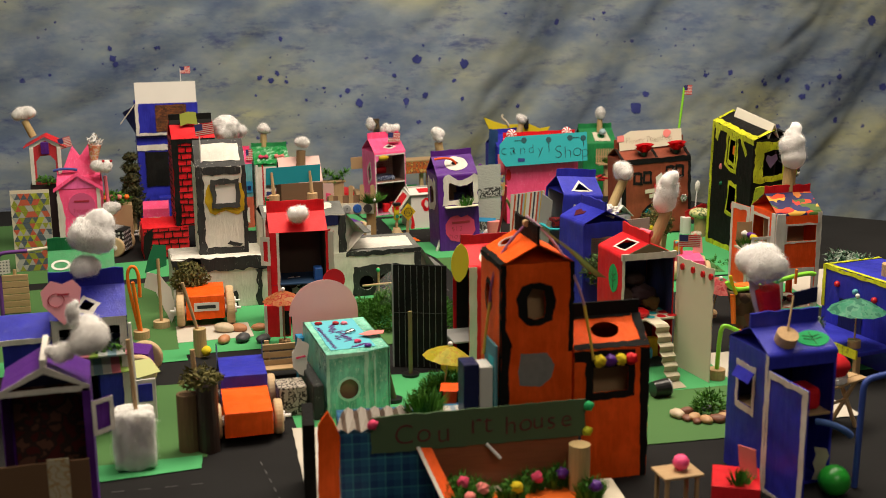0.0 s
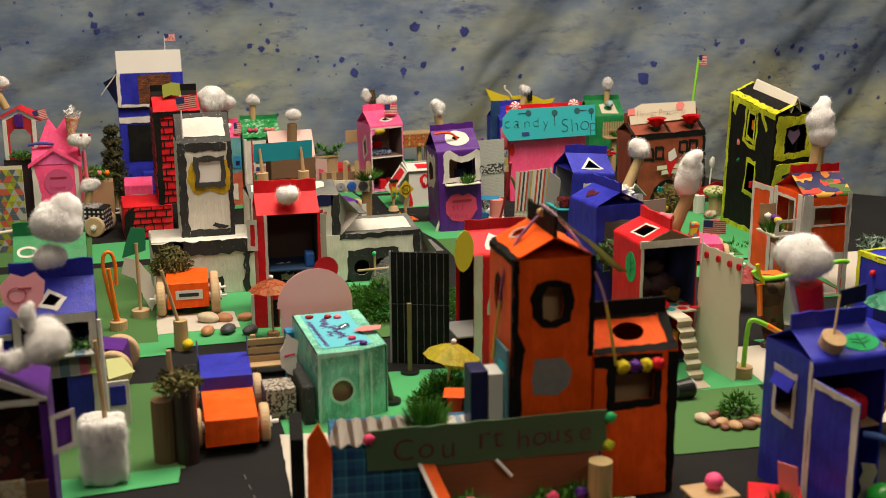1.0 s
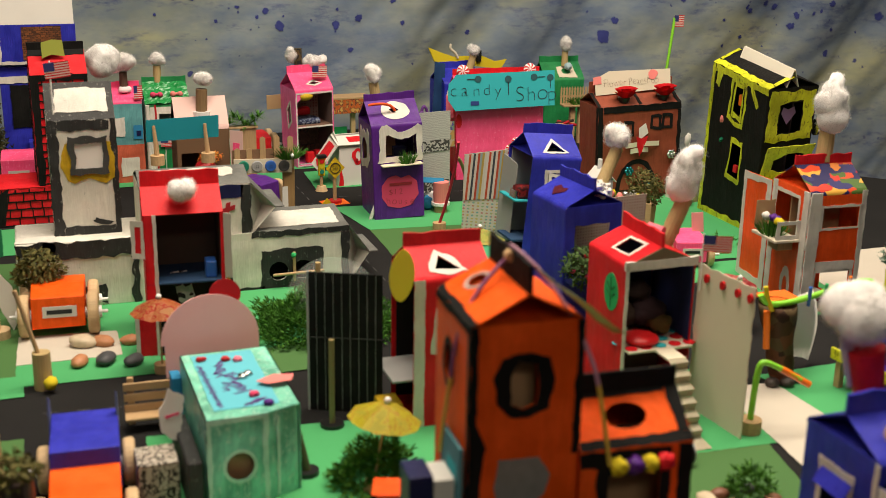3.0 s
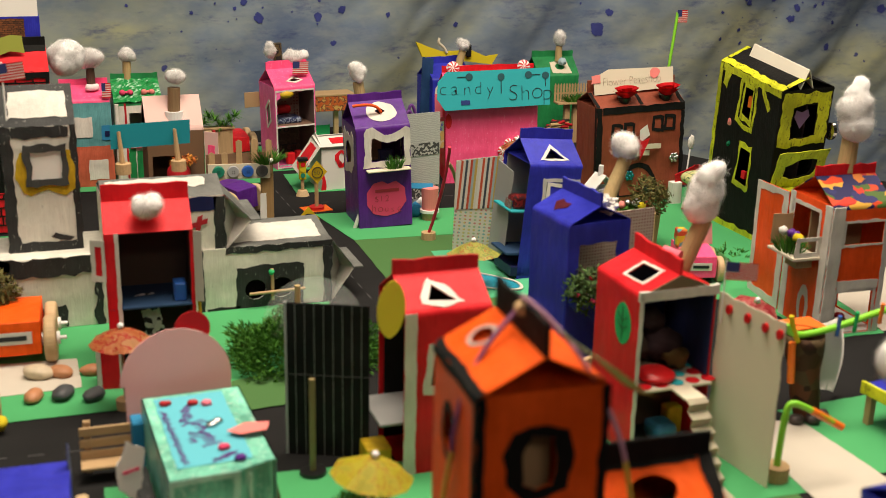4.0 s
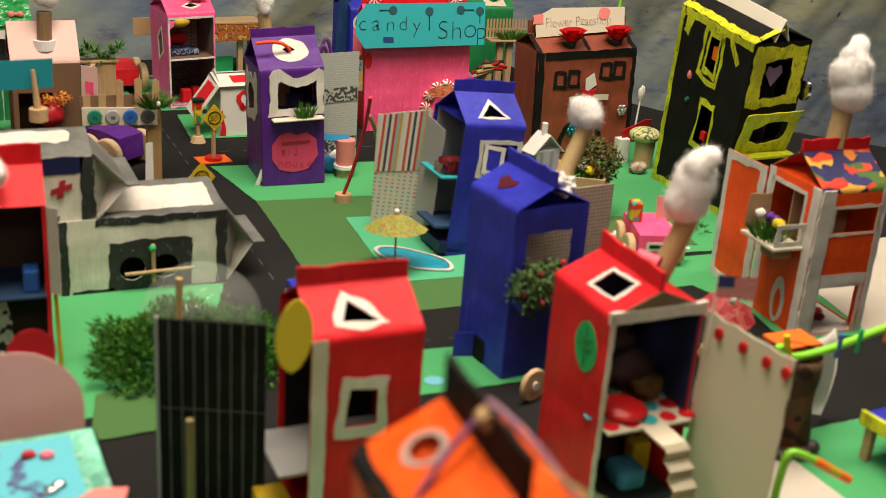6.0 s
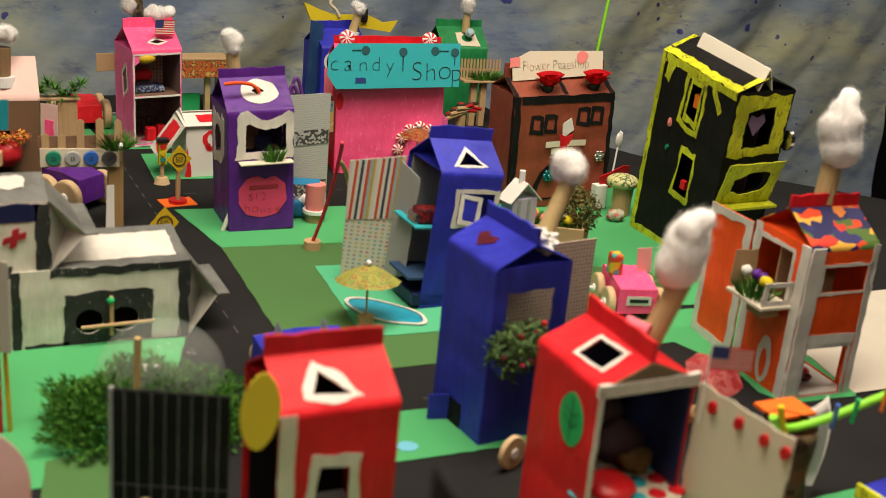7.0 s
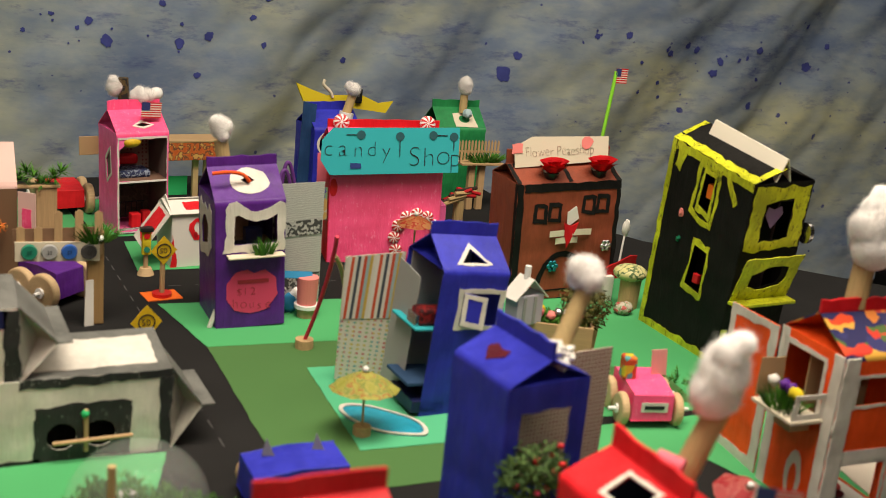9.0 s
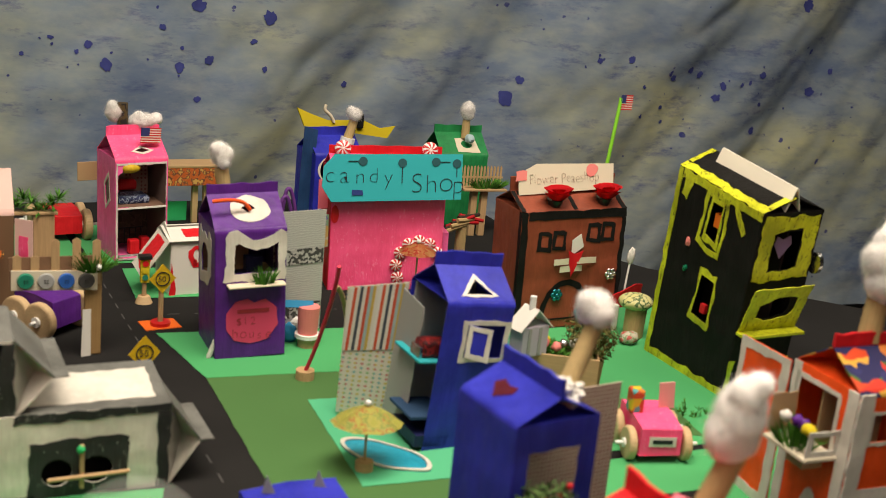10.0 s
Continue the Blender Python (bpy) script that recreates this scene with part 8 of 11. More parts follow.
def pink_round_sign_house():
    th = thing("pink_house", "pink carton house with a round paper sign", "carton house", -0.106, 2.600, -4, 0, "carton houses")
    w, d, h = 0.090, 0.085, 0.142
    F = carton(th, w, d, h, 0.034, 0.0, PINK, sealmat=PINK)
    board(th, "gable_front", fr((0, -0.001, 0), X, UP), [(0.0, h), (w, h), (w / 2, h + 0.030)], BUBBLE)
    board(th, "eave_trim", fr((-0.006, -0.006, h - 0.006), (0.83, 0, 0.55), (0, 0.1, 1)), rect(0, 0, 0.062, 0.008), PINK)
    board(th, "eave_trim", fr((w / 2, -0.006, h + 0.028), (0.83, 0, -0.55), (0, 0.1, 1)), rect(0, 0, 0.062, 0.008), PINK)
    sg = decal(th, "round_sign", F["f"], oval(0.050, 0.104, 0.028, 0.028), paper("dusk_pink_paper", (0.62, 0.10, 0.24)))
    decal(sg, "name_bar", F["f"], rect(0.034, 0.112, 0.066, 0.116), INK_RED, off=0.001)
    lettering(sg, "sign_lettering", "house", F["f"], 0.032, 0.090, 0.013, INK_RED, 0.001)
    decal(th, "white_edge", F["f"], wob([(0, 0), (0.010, 0), (0.014, 0.08), (0.004, h), (0, h)], 0.001), WHITE)
    decal(th, "white_edge", F["f"], wob(rect(w - 0.008, 0, w, h), 0.001), WHITE)
    # crumpled upper roof, cone and cotton animal
    bm = bmesh.new()
    p = [(0.006, 0.03, h + 0.020), (0.080, 0.03, h + 0.026), (0.066, 0.048, h + 0.086), (0.047, 0.044, h + 0.060), (0.032, 0.048, h + 0.082)]
    vs = [bm.verts.new(q) for q in p] + [bm.verts.new((q[0], q[1] + 0.03, q[2])) for q in p]
    for a, b, c in ((0, 4, 3), (0, 3, 1), (1, 3, 2), (5, 8, 9), (5, 6, 8), (6, 7, 8), (4, 9, 8), (4, 8, 3), (3, 8, 7), (3, 7, 2)):
        bm.faces.new((vs[a], vs[b], vs[c]))
    part("crumpled_roof", bm, PINK, th)
    rodpart(th, "paper_cone", (0.078, 0.02, h + 0.045), (0.084, 0.02, h + 0.09), 0.006, printed("orange_swirl_print", [(0.7, 0.2, 0.1), (0.7, 0.5, 0.4), (0.6, 0.3, 0.1)], 120, "blots"), 0.014)
    bm = bmesh.new()
    clumps(bm, (0.085, 0.02, h + 0.098), 0.014, 90, 0.005)
    part("tinsel", bm, WHITE_PL, th)
    cotton(th, (0.094, 0.0, h + 0.046), 0.022, 1.45, 1, 0.80, 2, "cotton")
    for dx in (-0.004, 0.012):
        bm = bmesh.new()
        blob(bm, (0.106 + dx, -0.021, h + 0.060), 0.003, 2, 0)
        part("bead_eye", bm, DEEPRED, th)
    rodpart(th, "corner_post", (w + 0.016, 0.03, 0.02), (w + 0.010, 0.03, h + 0.02), 0.004, P_PINK)
    chimney(th, (w + 0.012, -0.01, 0.06), (w + 0.020, -0.012, 0.085), 0.008, BARK, 0.018, (1.3, 1, 0.9), 3)
    # triangle print panel
    Fp = fr((-0.073, -0.150, 0.0), X, UP)
    pn = board(th, "triangle_print_panel", Fp, rect(0, 0, 0.075, 0.168), P_CREAM, label="patchwork triangle print card")
    tri_cols = [paper("tri_" + n, c) for n, c in (("olive", (0.27, 0.30, 0.04)), ("slate", (0.09, 0.12, 0.15)), ("coral", (0.50, 0.11, 0.06)), ("grey", (0.40, 0.40, 0.38)), ("lime", (0.40, 0.44, 0.04)))]
    s = 0.0125
    for r in range(13):
        for c in range(12):
            x, z = 0.001 + c * s / 2, r * s * 0.98 + 0.002
            pts = [(x, z), (x + s, z), (x + s / 2, z + s * 0.95)] if (r + c) % 2 else [(x, z + s * 0.95), (x + s, z + s * 0.95), (x + s / 2, z)]
            pts = [(min(a, 0.0745), b) for a, b in pts]
            bm = bmesh.new()
            panel(bm, Fp, pts, (), 0.0003, 0.0006)
            part("print_triangle", bm, tri_cols[rnd.choice((0, 0, 1, 1, 1, 2, 2, 3, 3, 4))], pn)


def red_barn():
    th = thing("red_barn", "small red and white open-fronted barn on a box", "carton house", -0.160, 2.640, -2, 0, "carton houses")
    boxpart(th, "plinth_box", 0.0, 0.072, 0.0, 0.07, 0.0, 0.148, plain("dark_plum_card", (0.03, 0.015, 0.02), 0.8), 0.001)
    z0 = 0.148
    Ff = fr((0.004, 0.0, z0), X, UP)
    board(th, "front", Ff, [(0, 0), (0.064, 0), (0.064, 0.082), (0.032, 0.100), (0, 0.082)], paint("weathered_red_paint", (0.45, 0.03, 0.04), wear=(0.6, 0.55, 0.5)), [[(0.012, 0.004), (0.052, 0.004), (0.052, 0.05), (0.042, 0.062), (0.022, 0.062), (0.012, 0.05)]])
    for s, o in ((1, (0.036, -0.004, z0 + 0.106)), (-1, (0.036, 0.066, z0 + 0.106))):
        u = Vector((0.042, 0, -0.022)) if s == 1 else Vector((-0.042, 0, -0.022))
        bm = bmesh.new()
        panel(bm, fr((0.036, -0.005, z0 + 0.104), u, Y) if s == 1 else fr((0.036, 0.065, z0 + 0.104), u, -Y), rect(0, 0, 0.05, 0.07))
        part("roof", bm, RED, th)
    decal(th, "white_trim", Ff, wob([(0.0, 0.076), (0.032, 0.094), (0.064, 0.076), (0.064, 0.083), (0.032, 0.101), (0.0, 0.083)], 0.0008), WHITE)
    boxpart(th, "white_post", 0.004, 0.012, -0.003, 0.0, z0, z0 + 0.08, WHITE)
    boxpart(th, "white_post", 0.060, 0.068, -0.003, 0.0, z0, z0 + 0.08, WHITE)
    boxpart(th, "purple_box", 0.028, 0.044, -0.008, 0.0, z0 + 0.066, z0 + 0.092, PURPLE)
    chimney(th, (0.012, 0.03, z0 + 0.10), (-0.004, 0.034, z0 + 0.135), 0.008, BARK, 0.020, (1.2, 0.9, 0.9))
    flag(th, fr((0.068, -0.002, z0 + 0.075), (1, 0, 0.25), (-0.25, 0, 1)), 0, 0, 0.026, 0.022)
    bm = bmesh.new()
    clumps(bm, (0.034, -0.004, z0 + 0.010), 0.016, 160, 0.004, 0.6, 1.4)
    part("green_garland", bm, GRASS, th)
    tube(th, "blue_swing", [(0.050, -0.012, z0 + 0.03), (0.072, -0.012, z0 + 0.036), (0.10, -0.012, z0 + 0.030)], 0.003, PIPE_BLUE)


def left_blue_house():
    th = thing("blue_house", "blue carton house with heart sign and white eaves", "carton house", -0.082, 1.500, 0, 0, "carton houses")
    w, d, h = 0.094, 0.085, 0.156
    rh = [(0.034, 0.016), (0.048, 0.012), (0.056, 0.022), (0.044, 0.030)]
    F = carton(th, w, d, h, 0.034, 0.020, BLUE, openings="f", roofholes={"rf": [rh]}, inset=0.1)
    window(th, F["rf"], rh, WHITE, 0.006)
    board(th, "white_lintel", F["f"], wob(rect(0, h - 0.012, w, h), 0.0008), WHITE)
    for r in (rect(0, 0, 0.010, h - 0.012), rect(w - 0.010, 0, w, h - 0.012)):
        board(th, "white_post", F["f"], wob(r, 0.0008), WHITE)
    boxpart(th, "inside", 0.004, w - 0.004, d - 0.006, d - 0.004, 0.0, h, BLACK)
    boxpart(th, "upper_floor", 0.002, w - 0.002, -0.018, d - 0.004, 0.108, 0.111, printed("pastel_stripe_print", [(0.4, 0.42, 0.4), (0.15, 0.25, 0.3), (0.45, 0.46, 0.44), (0.55, 0.15, 0.2), (0.25, 0.40, 0.06)], 18, "stripes"))
    bm = bmesh.new()
    clumps(bm, (0.060, 0.0, 0.118), 0.018, 200, 0.0035, 0.5, 1.8)
    part("floor_moss", bm, GRASS, th)
    Fh = fr((-0.004, -0.006, 0.178), (1, 0, 0), (0, 0.2, 1))
    hs = board(th, "heart_sign", Fh, [(0.022, -0.026), (0.042, 0.0), (0.045, 0.020), (0.035, 0.031), (0.022, 0.026), (0.009, 0.031), (-0.004, 0.018), (-0.002, 0.0)], paper("pale_pink_paper", (0.85, 0.36, 0.42)), label="pink paper heart with red scribble")
    decal(hs, "scribble", Fh, wob(oval(0.014, 0.006, 0.010, 0.009, 16), 0.0006, 0.01), INK_RED, [oval(0.014, 0.006, 0.0092, 0.0082, 14)], off=0.0005)
    decal(hs, "name_bar", Fh, rect(0.016, 0.012, 0.030, 0.014), INK_RED, off=0.0005)
    cotton(th, (0.058, d * 0.45, h + 0.100), 0.034, 1.0, 0.9, 1.0, 4)
    cotton(th, (0.048, d * 0.42, h + 0.062), 0.021, 1.25, 0.9, 0.8, 3)


def left_green_house():
    th = thing("green_house", "green painted carton house with a white roof ring", "carton house", -0.092, 1.745, 0, 0, "carton houses")
    F = carton(th, 0.094, 0.085, 0.156, 0.030, 0.018, GREEN)
    decal(th, "roof_ring", F["rf"], wob(oval(0.018, 0.020, 0.014, 0.010), 0.0006, 0.01), WHITE, [oval(0.018, 0.020, 0.010, 0.0065)])
    decal(th, "white_edge", F["f"], wob(rect(0.088, 0.0, 0.094, 0.15), 0.001), WHITE)


def front_purple_house():
    th = thing("purple_house", "purple carton house with white trimmed gable and open room", "carton house", -0.120, 1.200, 0, 0, "carton houses")
    w, d, h = 0.088, 0.09, 0.166
    bm = bmesh.new()
    panel(bm, fr((w, 0, 0), Y, UP), rect(0, 0, d, h))
    panel(bm, fr((0, d, 0), -Y, UP), rect(0, 0, d, h))
    panel(bm, fr((w, d, 0), -X, UP), rect(0, 0, w, h))
    part("body", bm, PURPLE, th)
    for s in (0, 1):
        bm = bmesh.new()
        F = fr((0, 0, h), (0, -1, 0), (w / 2, 0, 0.024)) if s == 0 else fr((w, 0, h), (0, 1, 0), (-w / 2, 0, 0.024))
        panel(bm, F, rect(-d, 0, 0, 0.050) if s == 0 else rect(0, 0, d, 0.050))
        part("roof", bm, PURPLE, th)
    Ff = fr((0, -0.001, 0), X, UP)
    g = [(0, h - 0.003), (w, h - 0.003), (w, h + 0.003), (w / 2, h + 0.027), (0, h + 0.003)]
    board(th, "gable_trim", Ff, wob(g, 0.0006, 0.01), WHITE, [[(0.008, h + 0.003), (w - 0.008, h + 0.003), (w / 2, h + 0.019)]])
    # navy sheet set back in the gable to stand in for its shade
    board(th, "gable_dark", fr((0, 0.02, 0), X, UP), [(0.002, h), (w - 0.002, h), (w / 2, h + 0.022)], NAVY)
    board(th, "purple_post", Ff, rect(w - 0.008, 0, w, h), PURPLE)
    boxpart(th, "ridge_strip", w / 2 - 0.003, w / 2 + 0.003, 0, d, h + 0.022, h + 0.034, WHITE)
    # kraft rail in a darker brown that carries the shadow lying on it
    boxpart(th, "kraft_rail", -0.01, w - 0.006, -0.004, -0.001, 0.0, 0.090, paper("brown_and_shaded_kraft_card", (0.17, 0.10, 0.055)))
    boxpart(th, "tape_strip", 0.040, 0.062, -0.006, -0.0042, 0.0, 0.094, printed("cream_blot_print", [(0.55, 0.50, 0.36), (0.5, 0.46, 0.30), (0.45, 0.30, 0.14), (0.55, 0.5, 0.36)], 120, "blots"))
    boxpart(th, "inside", 0.004, w - 0.004, d - 0.005, d - 0.003, 0, h, printed("dark_red_cloth_print", [(0.13, 0.025, 0.022), (0.06, 0.035, 0.028), (0.20, 0.09, 0.06)], 60, "blots"))
    board(th, "open_door", fr((w, 0.0, 0.112), (0.8, 0.6, 0), UP), rect(0, 0, 0.027, 0.038), PURPLE)
    decal(th, "door_border", fr((w, 0.0, 0.112), (0.8, 0.6, 0), UP), wob(rect(0, 0, 0.027, 0.038), 0.0006), WHITE, [wob(rect(0.005, 0.005, 0.022, 0.033), 0.0006)])
    cotton(th, (0.092, 0.02, h + 0.050), 0.024, 1.15, 1, 0.95, 2)
    cotton(th, (0.076, 0.02, h + 0.076), 0.009, 0.8, 0.8, 1.8, 1)
    cotton(th, (0.060, 0.02, h + 0.034), 0.014, 1.4, 1, 0.7, 2)


def striped_deck():
    th = thing("blue_playhouse", "blue card playhouse with a striped paper roof", "carton house", -0.045, 1.500, 4)
    boxpart(th, "body", 0.018, 0.058, 0.0, 0.05, 0.0, 0.082, BLUE, 0.001)
    Fr = fr((0.0, -0.01, 0.083), X, (0, 0.8, 0.55))
    board(th, "striped_roof", Fr, rect(0, 0, 0.062, 0.045), printed("pastel_stripe_print", [(0.4, 0.42, 0.4)], 18, "stripes"))
    boxpart(th, "white_frame", 0.060, 0.088, 0.0, 0.003, 0.010, 0.066, WHITE, 0.001)
    boxpart(th, "blue_pane", 0.065, 0.083, -0.002, 0.0, 0.036, 0.060, BLUE, 0.0005)
    Fy = fr((0.066, 0.02, 0.062), (1, 0.3, 0.25), (0, 0.7, 0.5))
    board(th, "yellow_cup", Fy, [(0, 0), (0.034, -0.006), (0.022, 0.022), (0.0, 0.03)], paper("pale_lime_paper", (0.62, 0.66, 0.28)))
    rodpart(th, "stick", (0.060, -0.02, 0.04), (0.058, -0.018, 0.15), 0.0025, P_WHITE)


def cotton_block():
    th = thing("cotton_block", "upright block of white cotton with a stick", "cotton block", 0.010, 1.375, 0)
    bm = bmesh.new()
    bmesh.ops.create_cube(bm, size=1)
    bmesh.ops.subdivide_edges(bm, edges=bm.edges[:], cuts=22, use_grid_fill=True)
    for v in bm.verts:
        p = v.co
        # squared-off pad with pulled, uneven sides
        k = 0.5 / (abs(p.x * 2) ** 9 + abs(p.y * 2) ** 9 + abs(p.z * 2) ** 9) ** (1 / 9) * 2
        k *= 1 + 0.09 * noise.fractal(p * 4.0, 0.9, 2.1, 5)
        v.co = Vector((p.x * 0.049 * k, p.y * 0.041 * k, (p.z * k + 0.5) * 0.072 + 0.002))
    shell = [(v.co.copy(), v.normal.copy()) for v in bm.verts]
    solid = len(bm.faces)
    for i in range(2600):
        p, _ = rnd.choice(shell)
        d = Vector((p.x, p.y, (p.z - 0.037) * 0.7)).normalized()
        side = d.cross(Vector((rnd.uniform(-1, 1), rnd.uniform(-1, 1), rnd.uniform(-1, 1)))).normalized()
        L = rnd.uniform(0.003, 0.010)
        m, e = p + side * L * 0.5 + d * L * 0.2, p + side * L + d * L * rnd.uniform(-0.1, 0.4)
        s = d.cross(side).normalized() * 0.00012
        q = [bm.verts.new(t) for t in (p - s, p + s, m + s, m - s, e)]
        bm.faces.new((q[0], q[1], q[2], q[3]))
        bm.faces.new((q[3], q[2], q[4]))
    ob = part("pad", bm, fluffy("matted_cotton", (0.62, 0.62, 0.59)), th, "matted white cotton pad", True)
    ob.data.materials.append(FIBRE)
    for k in range(solid, len(ob.data.polygons)):
        ob.data.polygons[k].material_index = 1
    rodpart(th, "stick", (0.004, 0, 0.07), (0.0, 0.004, 0.16), 0.0026, CRAFT)


clinic()
red_cotton_house()
brick_house()
tower_flag()
tall_blue_house()
pink_round_sign_house()
red_barn()
left_blue_house()
left_green_house()
front_purple_house()
striped_deck()
cotton_block()


# ---- back row ----
def two_tone_house():
    th = thing("two_tone_house", "teal and rust painted house with white windows and pink roof", "carton house", 0.246, 2.750, 0, 0, "carton houses")
    w, d, h = 0.084, 0.085, 0.158
    F = carton(th, w, d, h, 0.022, 0.010, TEALP, roof=PINK)
    decal(th, "rust_lower_wall", F["f"], wob(rect(0, 0, w, 0.075), 0.0008), RUSTP)
    decal(th, "rust_lower_wall", F["r"], wob(rect(0, 0, d, 0.075), 0.0008), RUSTP)
    for x, z in ((0.016, 0.092), (0.040, 0.014)):
        decal(th, "white_window", F["f"], wob(rect(x, z, x + 0.034, z + 0.036), 0.0012), WHITE, off=0.001, label="rounded white paper window")
    decal(th, "blue_window", F["f"], wob(rect(0.066, 0.085, 0.083, 0.112), 0.001), P_BLUE, off=0.001)
    decal(th, "blue_pane", F["f"], wob(rect(0.071, 0.092, 0.079, 0.102), 0.0006), NAVY, off=0.002)
    chimney(th, (0.055, 0.03, h + 0.012), (0.055, 0.03, h + 0.052), 0.008, plain("brown_tube", (0.08, 0.04, 0.025), 0.7), 0.022, (1.5, 1, 1))
    tube(th, "cotton_collar", [(0.046, 0.022, h + 0.02), (0.055, 0.018, h + 0.018), (0.066, 0.024, h + 0.02)], 0.006, COTTON)
    flag(th, fr((0.070, -0.002, h + 0.004), X, UP), 0, 0, 0.016, 0.026)


def green_roof_house():
    th = thing("green_roof_house", "white house with crinkled green roof and bow sweets", "carton house", 0.336, 2.760, 0, 0, "carton houses")
    w, d, h = 0.084, 0.085, 0.148
    F = carton(th, w, d, h, 0.036, 0.012, WHITE, {"f": [rect(0.026, 0.09, 0.052, 0.13)]}, roof=GREEN)
    crumpled(th, "crinkled_roof", F["rf"], w, math.hypot(d / 2, 0.036), plain("green_foil", (0.012, 0.26, 0.06), 0.28, 0.0, 0.6), 0.005)
    for r in (rect(0, 0, 0.008, h), rect(0.036, 0.0, 0.048, 0.060), rect(0.022, 0.0, 0.034, 0.07)):
        decal(th, "green_stripe", F["f"], wob(r, 0.001), GREEN)
    decal(th, "red_stripe", F["f"], wob(rect(0.018, 0.0, 0.0215, 0.148), 0.0005), DEEPRED)
    for x, mt in ((0.024, P_HEART), (0.062, P_SALMON)):
        bm = bmesh.new()
        for k in (-1, 0, 1):
            blob(bm, (x + k * 0.007, 0.010, h + 0.018), 0.005 if k else 0.003, 2, 0.2, 2, 1.1, 0.7, 1, k + 2)
        part("bow_sweet", bm, mt, th, "wrapped sweet shaped like a bow", True)
    chimney(th, (0.030, 0.046, h + 0.03), (0.031, 0.046, h + 0.068), 0.008, BARK, 0.015, (1.3, 1, 0.9))
    flag(th, fr((0.026, -0.004, 0.066), X, UP), 0, 0, 0.034, 0.018)
    for a in range(2):
        rodpart(th, "white_post", (0.004 + 0.076 * a, -0.004, 0.0), (0.004 + 0.076 * a, -0.004, h), 0.004, WHITE)


def pale_roof_hut():
    th = thing("pale_pink_hut", "kraft hut with pale pink roof and flowers", "carton house", 0.374, 2.600, 0, 0, "carton houses")
    w, d, h = 0.096, 0.08, 0.132
    F = carton(th, w, d, h, 0.050, 0.0, paper("brown_and_shaded_kraft_card", (0.17, 0.10, 0.055)), {"f": [rect(0.008, 0.004, 0.055, 0.085)]}, roof=paper("blush_paper", (0.80, 0.55, 0.50)), solid_gable=True)
    rodpart(th, "chimney", (0.050, 0.022, h + 0.016), (0.052, 0.022, h + 0.066), 0.0105, wood("dark_cork", (0.25, 0.16, 0.08)), label="cork chimney")
    rodpart(th, "chimney_collar", (0.050, 0.021, h + 0.012), (0.050, 0.021, h + 0.026), 0.016, WHITE_PL, n=20)
    cotton(th, (0.058, 0.022, h + 0.084), 0.017, 1.2, 1, 1)
    bm = bmesh.new()
    clumps(bm, (0.058, -0.012, 0.078), 0.017, 160, 0.004, 0.6, 1.4)
    part("orange_flowers", bm, leafy("marigold_paper", (0.6, 0.08, 0.02), (0.6, 0.35, 0.05)), th, "orange and red paper flowers")
    bm = bmesh.new()
    blob(bm, (0.050, -0.006, 0.055), 0.020, 3, 0.05)
    part("dark_pot", bm, DEEPRED, th, "", True)
    Fp = fr((w, -0.004, 0.05), (0.75, -0.6, 0), UP)
    pf = board(th, "pink_flap", Fp, rect(0, 0, 0.026, 0.075), paper("blush_paper", (0.80, 0.55, 0.50)))
    decal(pf, "pink_square", Fp, wob(rect(0.006, 0.014, 0.020, 0.052), 0.0008), PINK)


def boat_house():
    th = thing("boat_house", "blue carton house carrying a yellow paper boat", "carton house", 0.992, 2.900, 4, 0, "carton houses")
    w, d, h = 0.090, 0.085, 0.144
    ov = oval(0.018, 0.118, 0.008, 0.016, 16)
    F = carton(th, w, d, h, 0.028, 0.014, BLUE, {"f": [ov]})
    window(th, F["f"], ov, WHITE, 0.004)
    Fl = fr((-0.022, 0.02, 0.0), (1, -0.2, 0), UP)
    board(th, "dark_blue_panel", Fl, [(0, 0), (0.022, 0), (0.03, 0.185), (0.006, 0.19)], paint("petrol_paint", (0.015, 0.05, 0.14)))
    Fb = fr((-0.015, 0.055, 0.186), (1, 0.0, -0.14), (0, 0.1, 1))
    board(th, "paper_boat", Fb, [(0.014, 0.0), (0.18, 0.0), (0.196, 0.024), (0.165, 0.016), (0.13, 0.026), (0.06, 0.016), (0.03, 0.022), (0.0, 0.030)], P_YELLOW, thick=0.004, label="yellow paper boat")
    boxpart(th, "boat_funnel", 0.100, 0.112, 0.05, 0.06, 0.18, 0.206, BLACK, 0.002)
    tube(th, "boat_mast", [(0.055, 0.055, 0.19), (0.047, 0.055, 0.212), (0.030, 0.055, 0.206), (0.038, 0.055, 0.222)], 0.003, P_CREAM)
    chimney(th, (0.066, 0.02, h + 0.02), (0.078, 0.022, h + 0.056), 0.0085, BARK, 0.015, (1.1, 1, 0.9))
    rodpart(th, "chimney_collar", (0.066, 0.02, h + 0.016), (0.068, 0.02, h + 0.026), 0.013, WHITE_PL)
    bm = bmesh.new()
    for i in range(9):
        panel(bm, fr((-0.01, -0.012, 0.0), X, UP), [(0.0 + 0.003 * i, 0.01 + 0.008 * i), (0.012 + 0.003 * i, 0.014 + 0.008 * i), (0.012 + 0.003 * i, 0.018 + 0.008 * i), (0.0 + 0.003 * i, 0.014 + 0.008 * i)], (), 0, 0.001)
    part("striped_ladder", bm, P_WHITE, th)


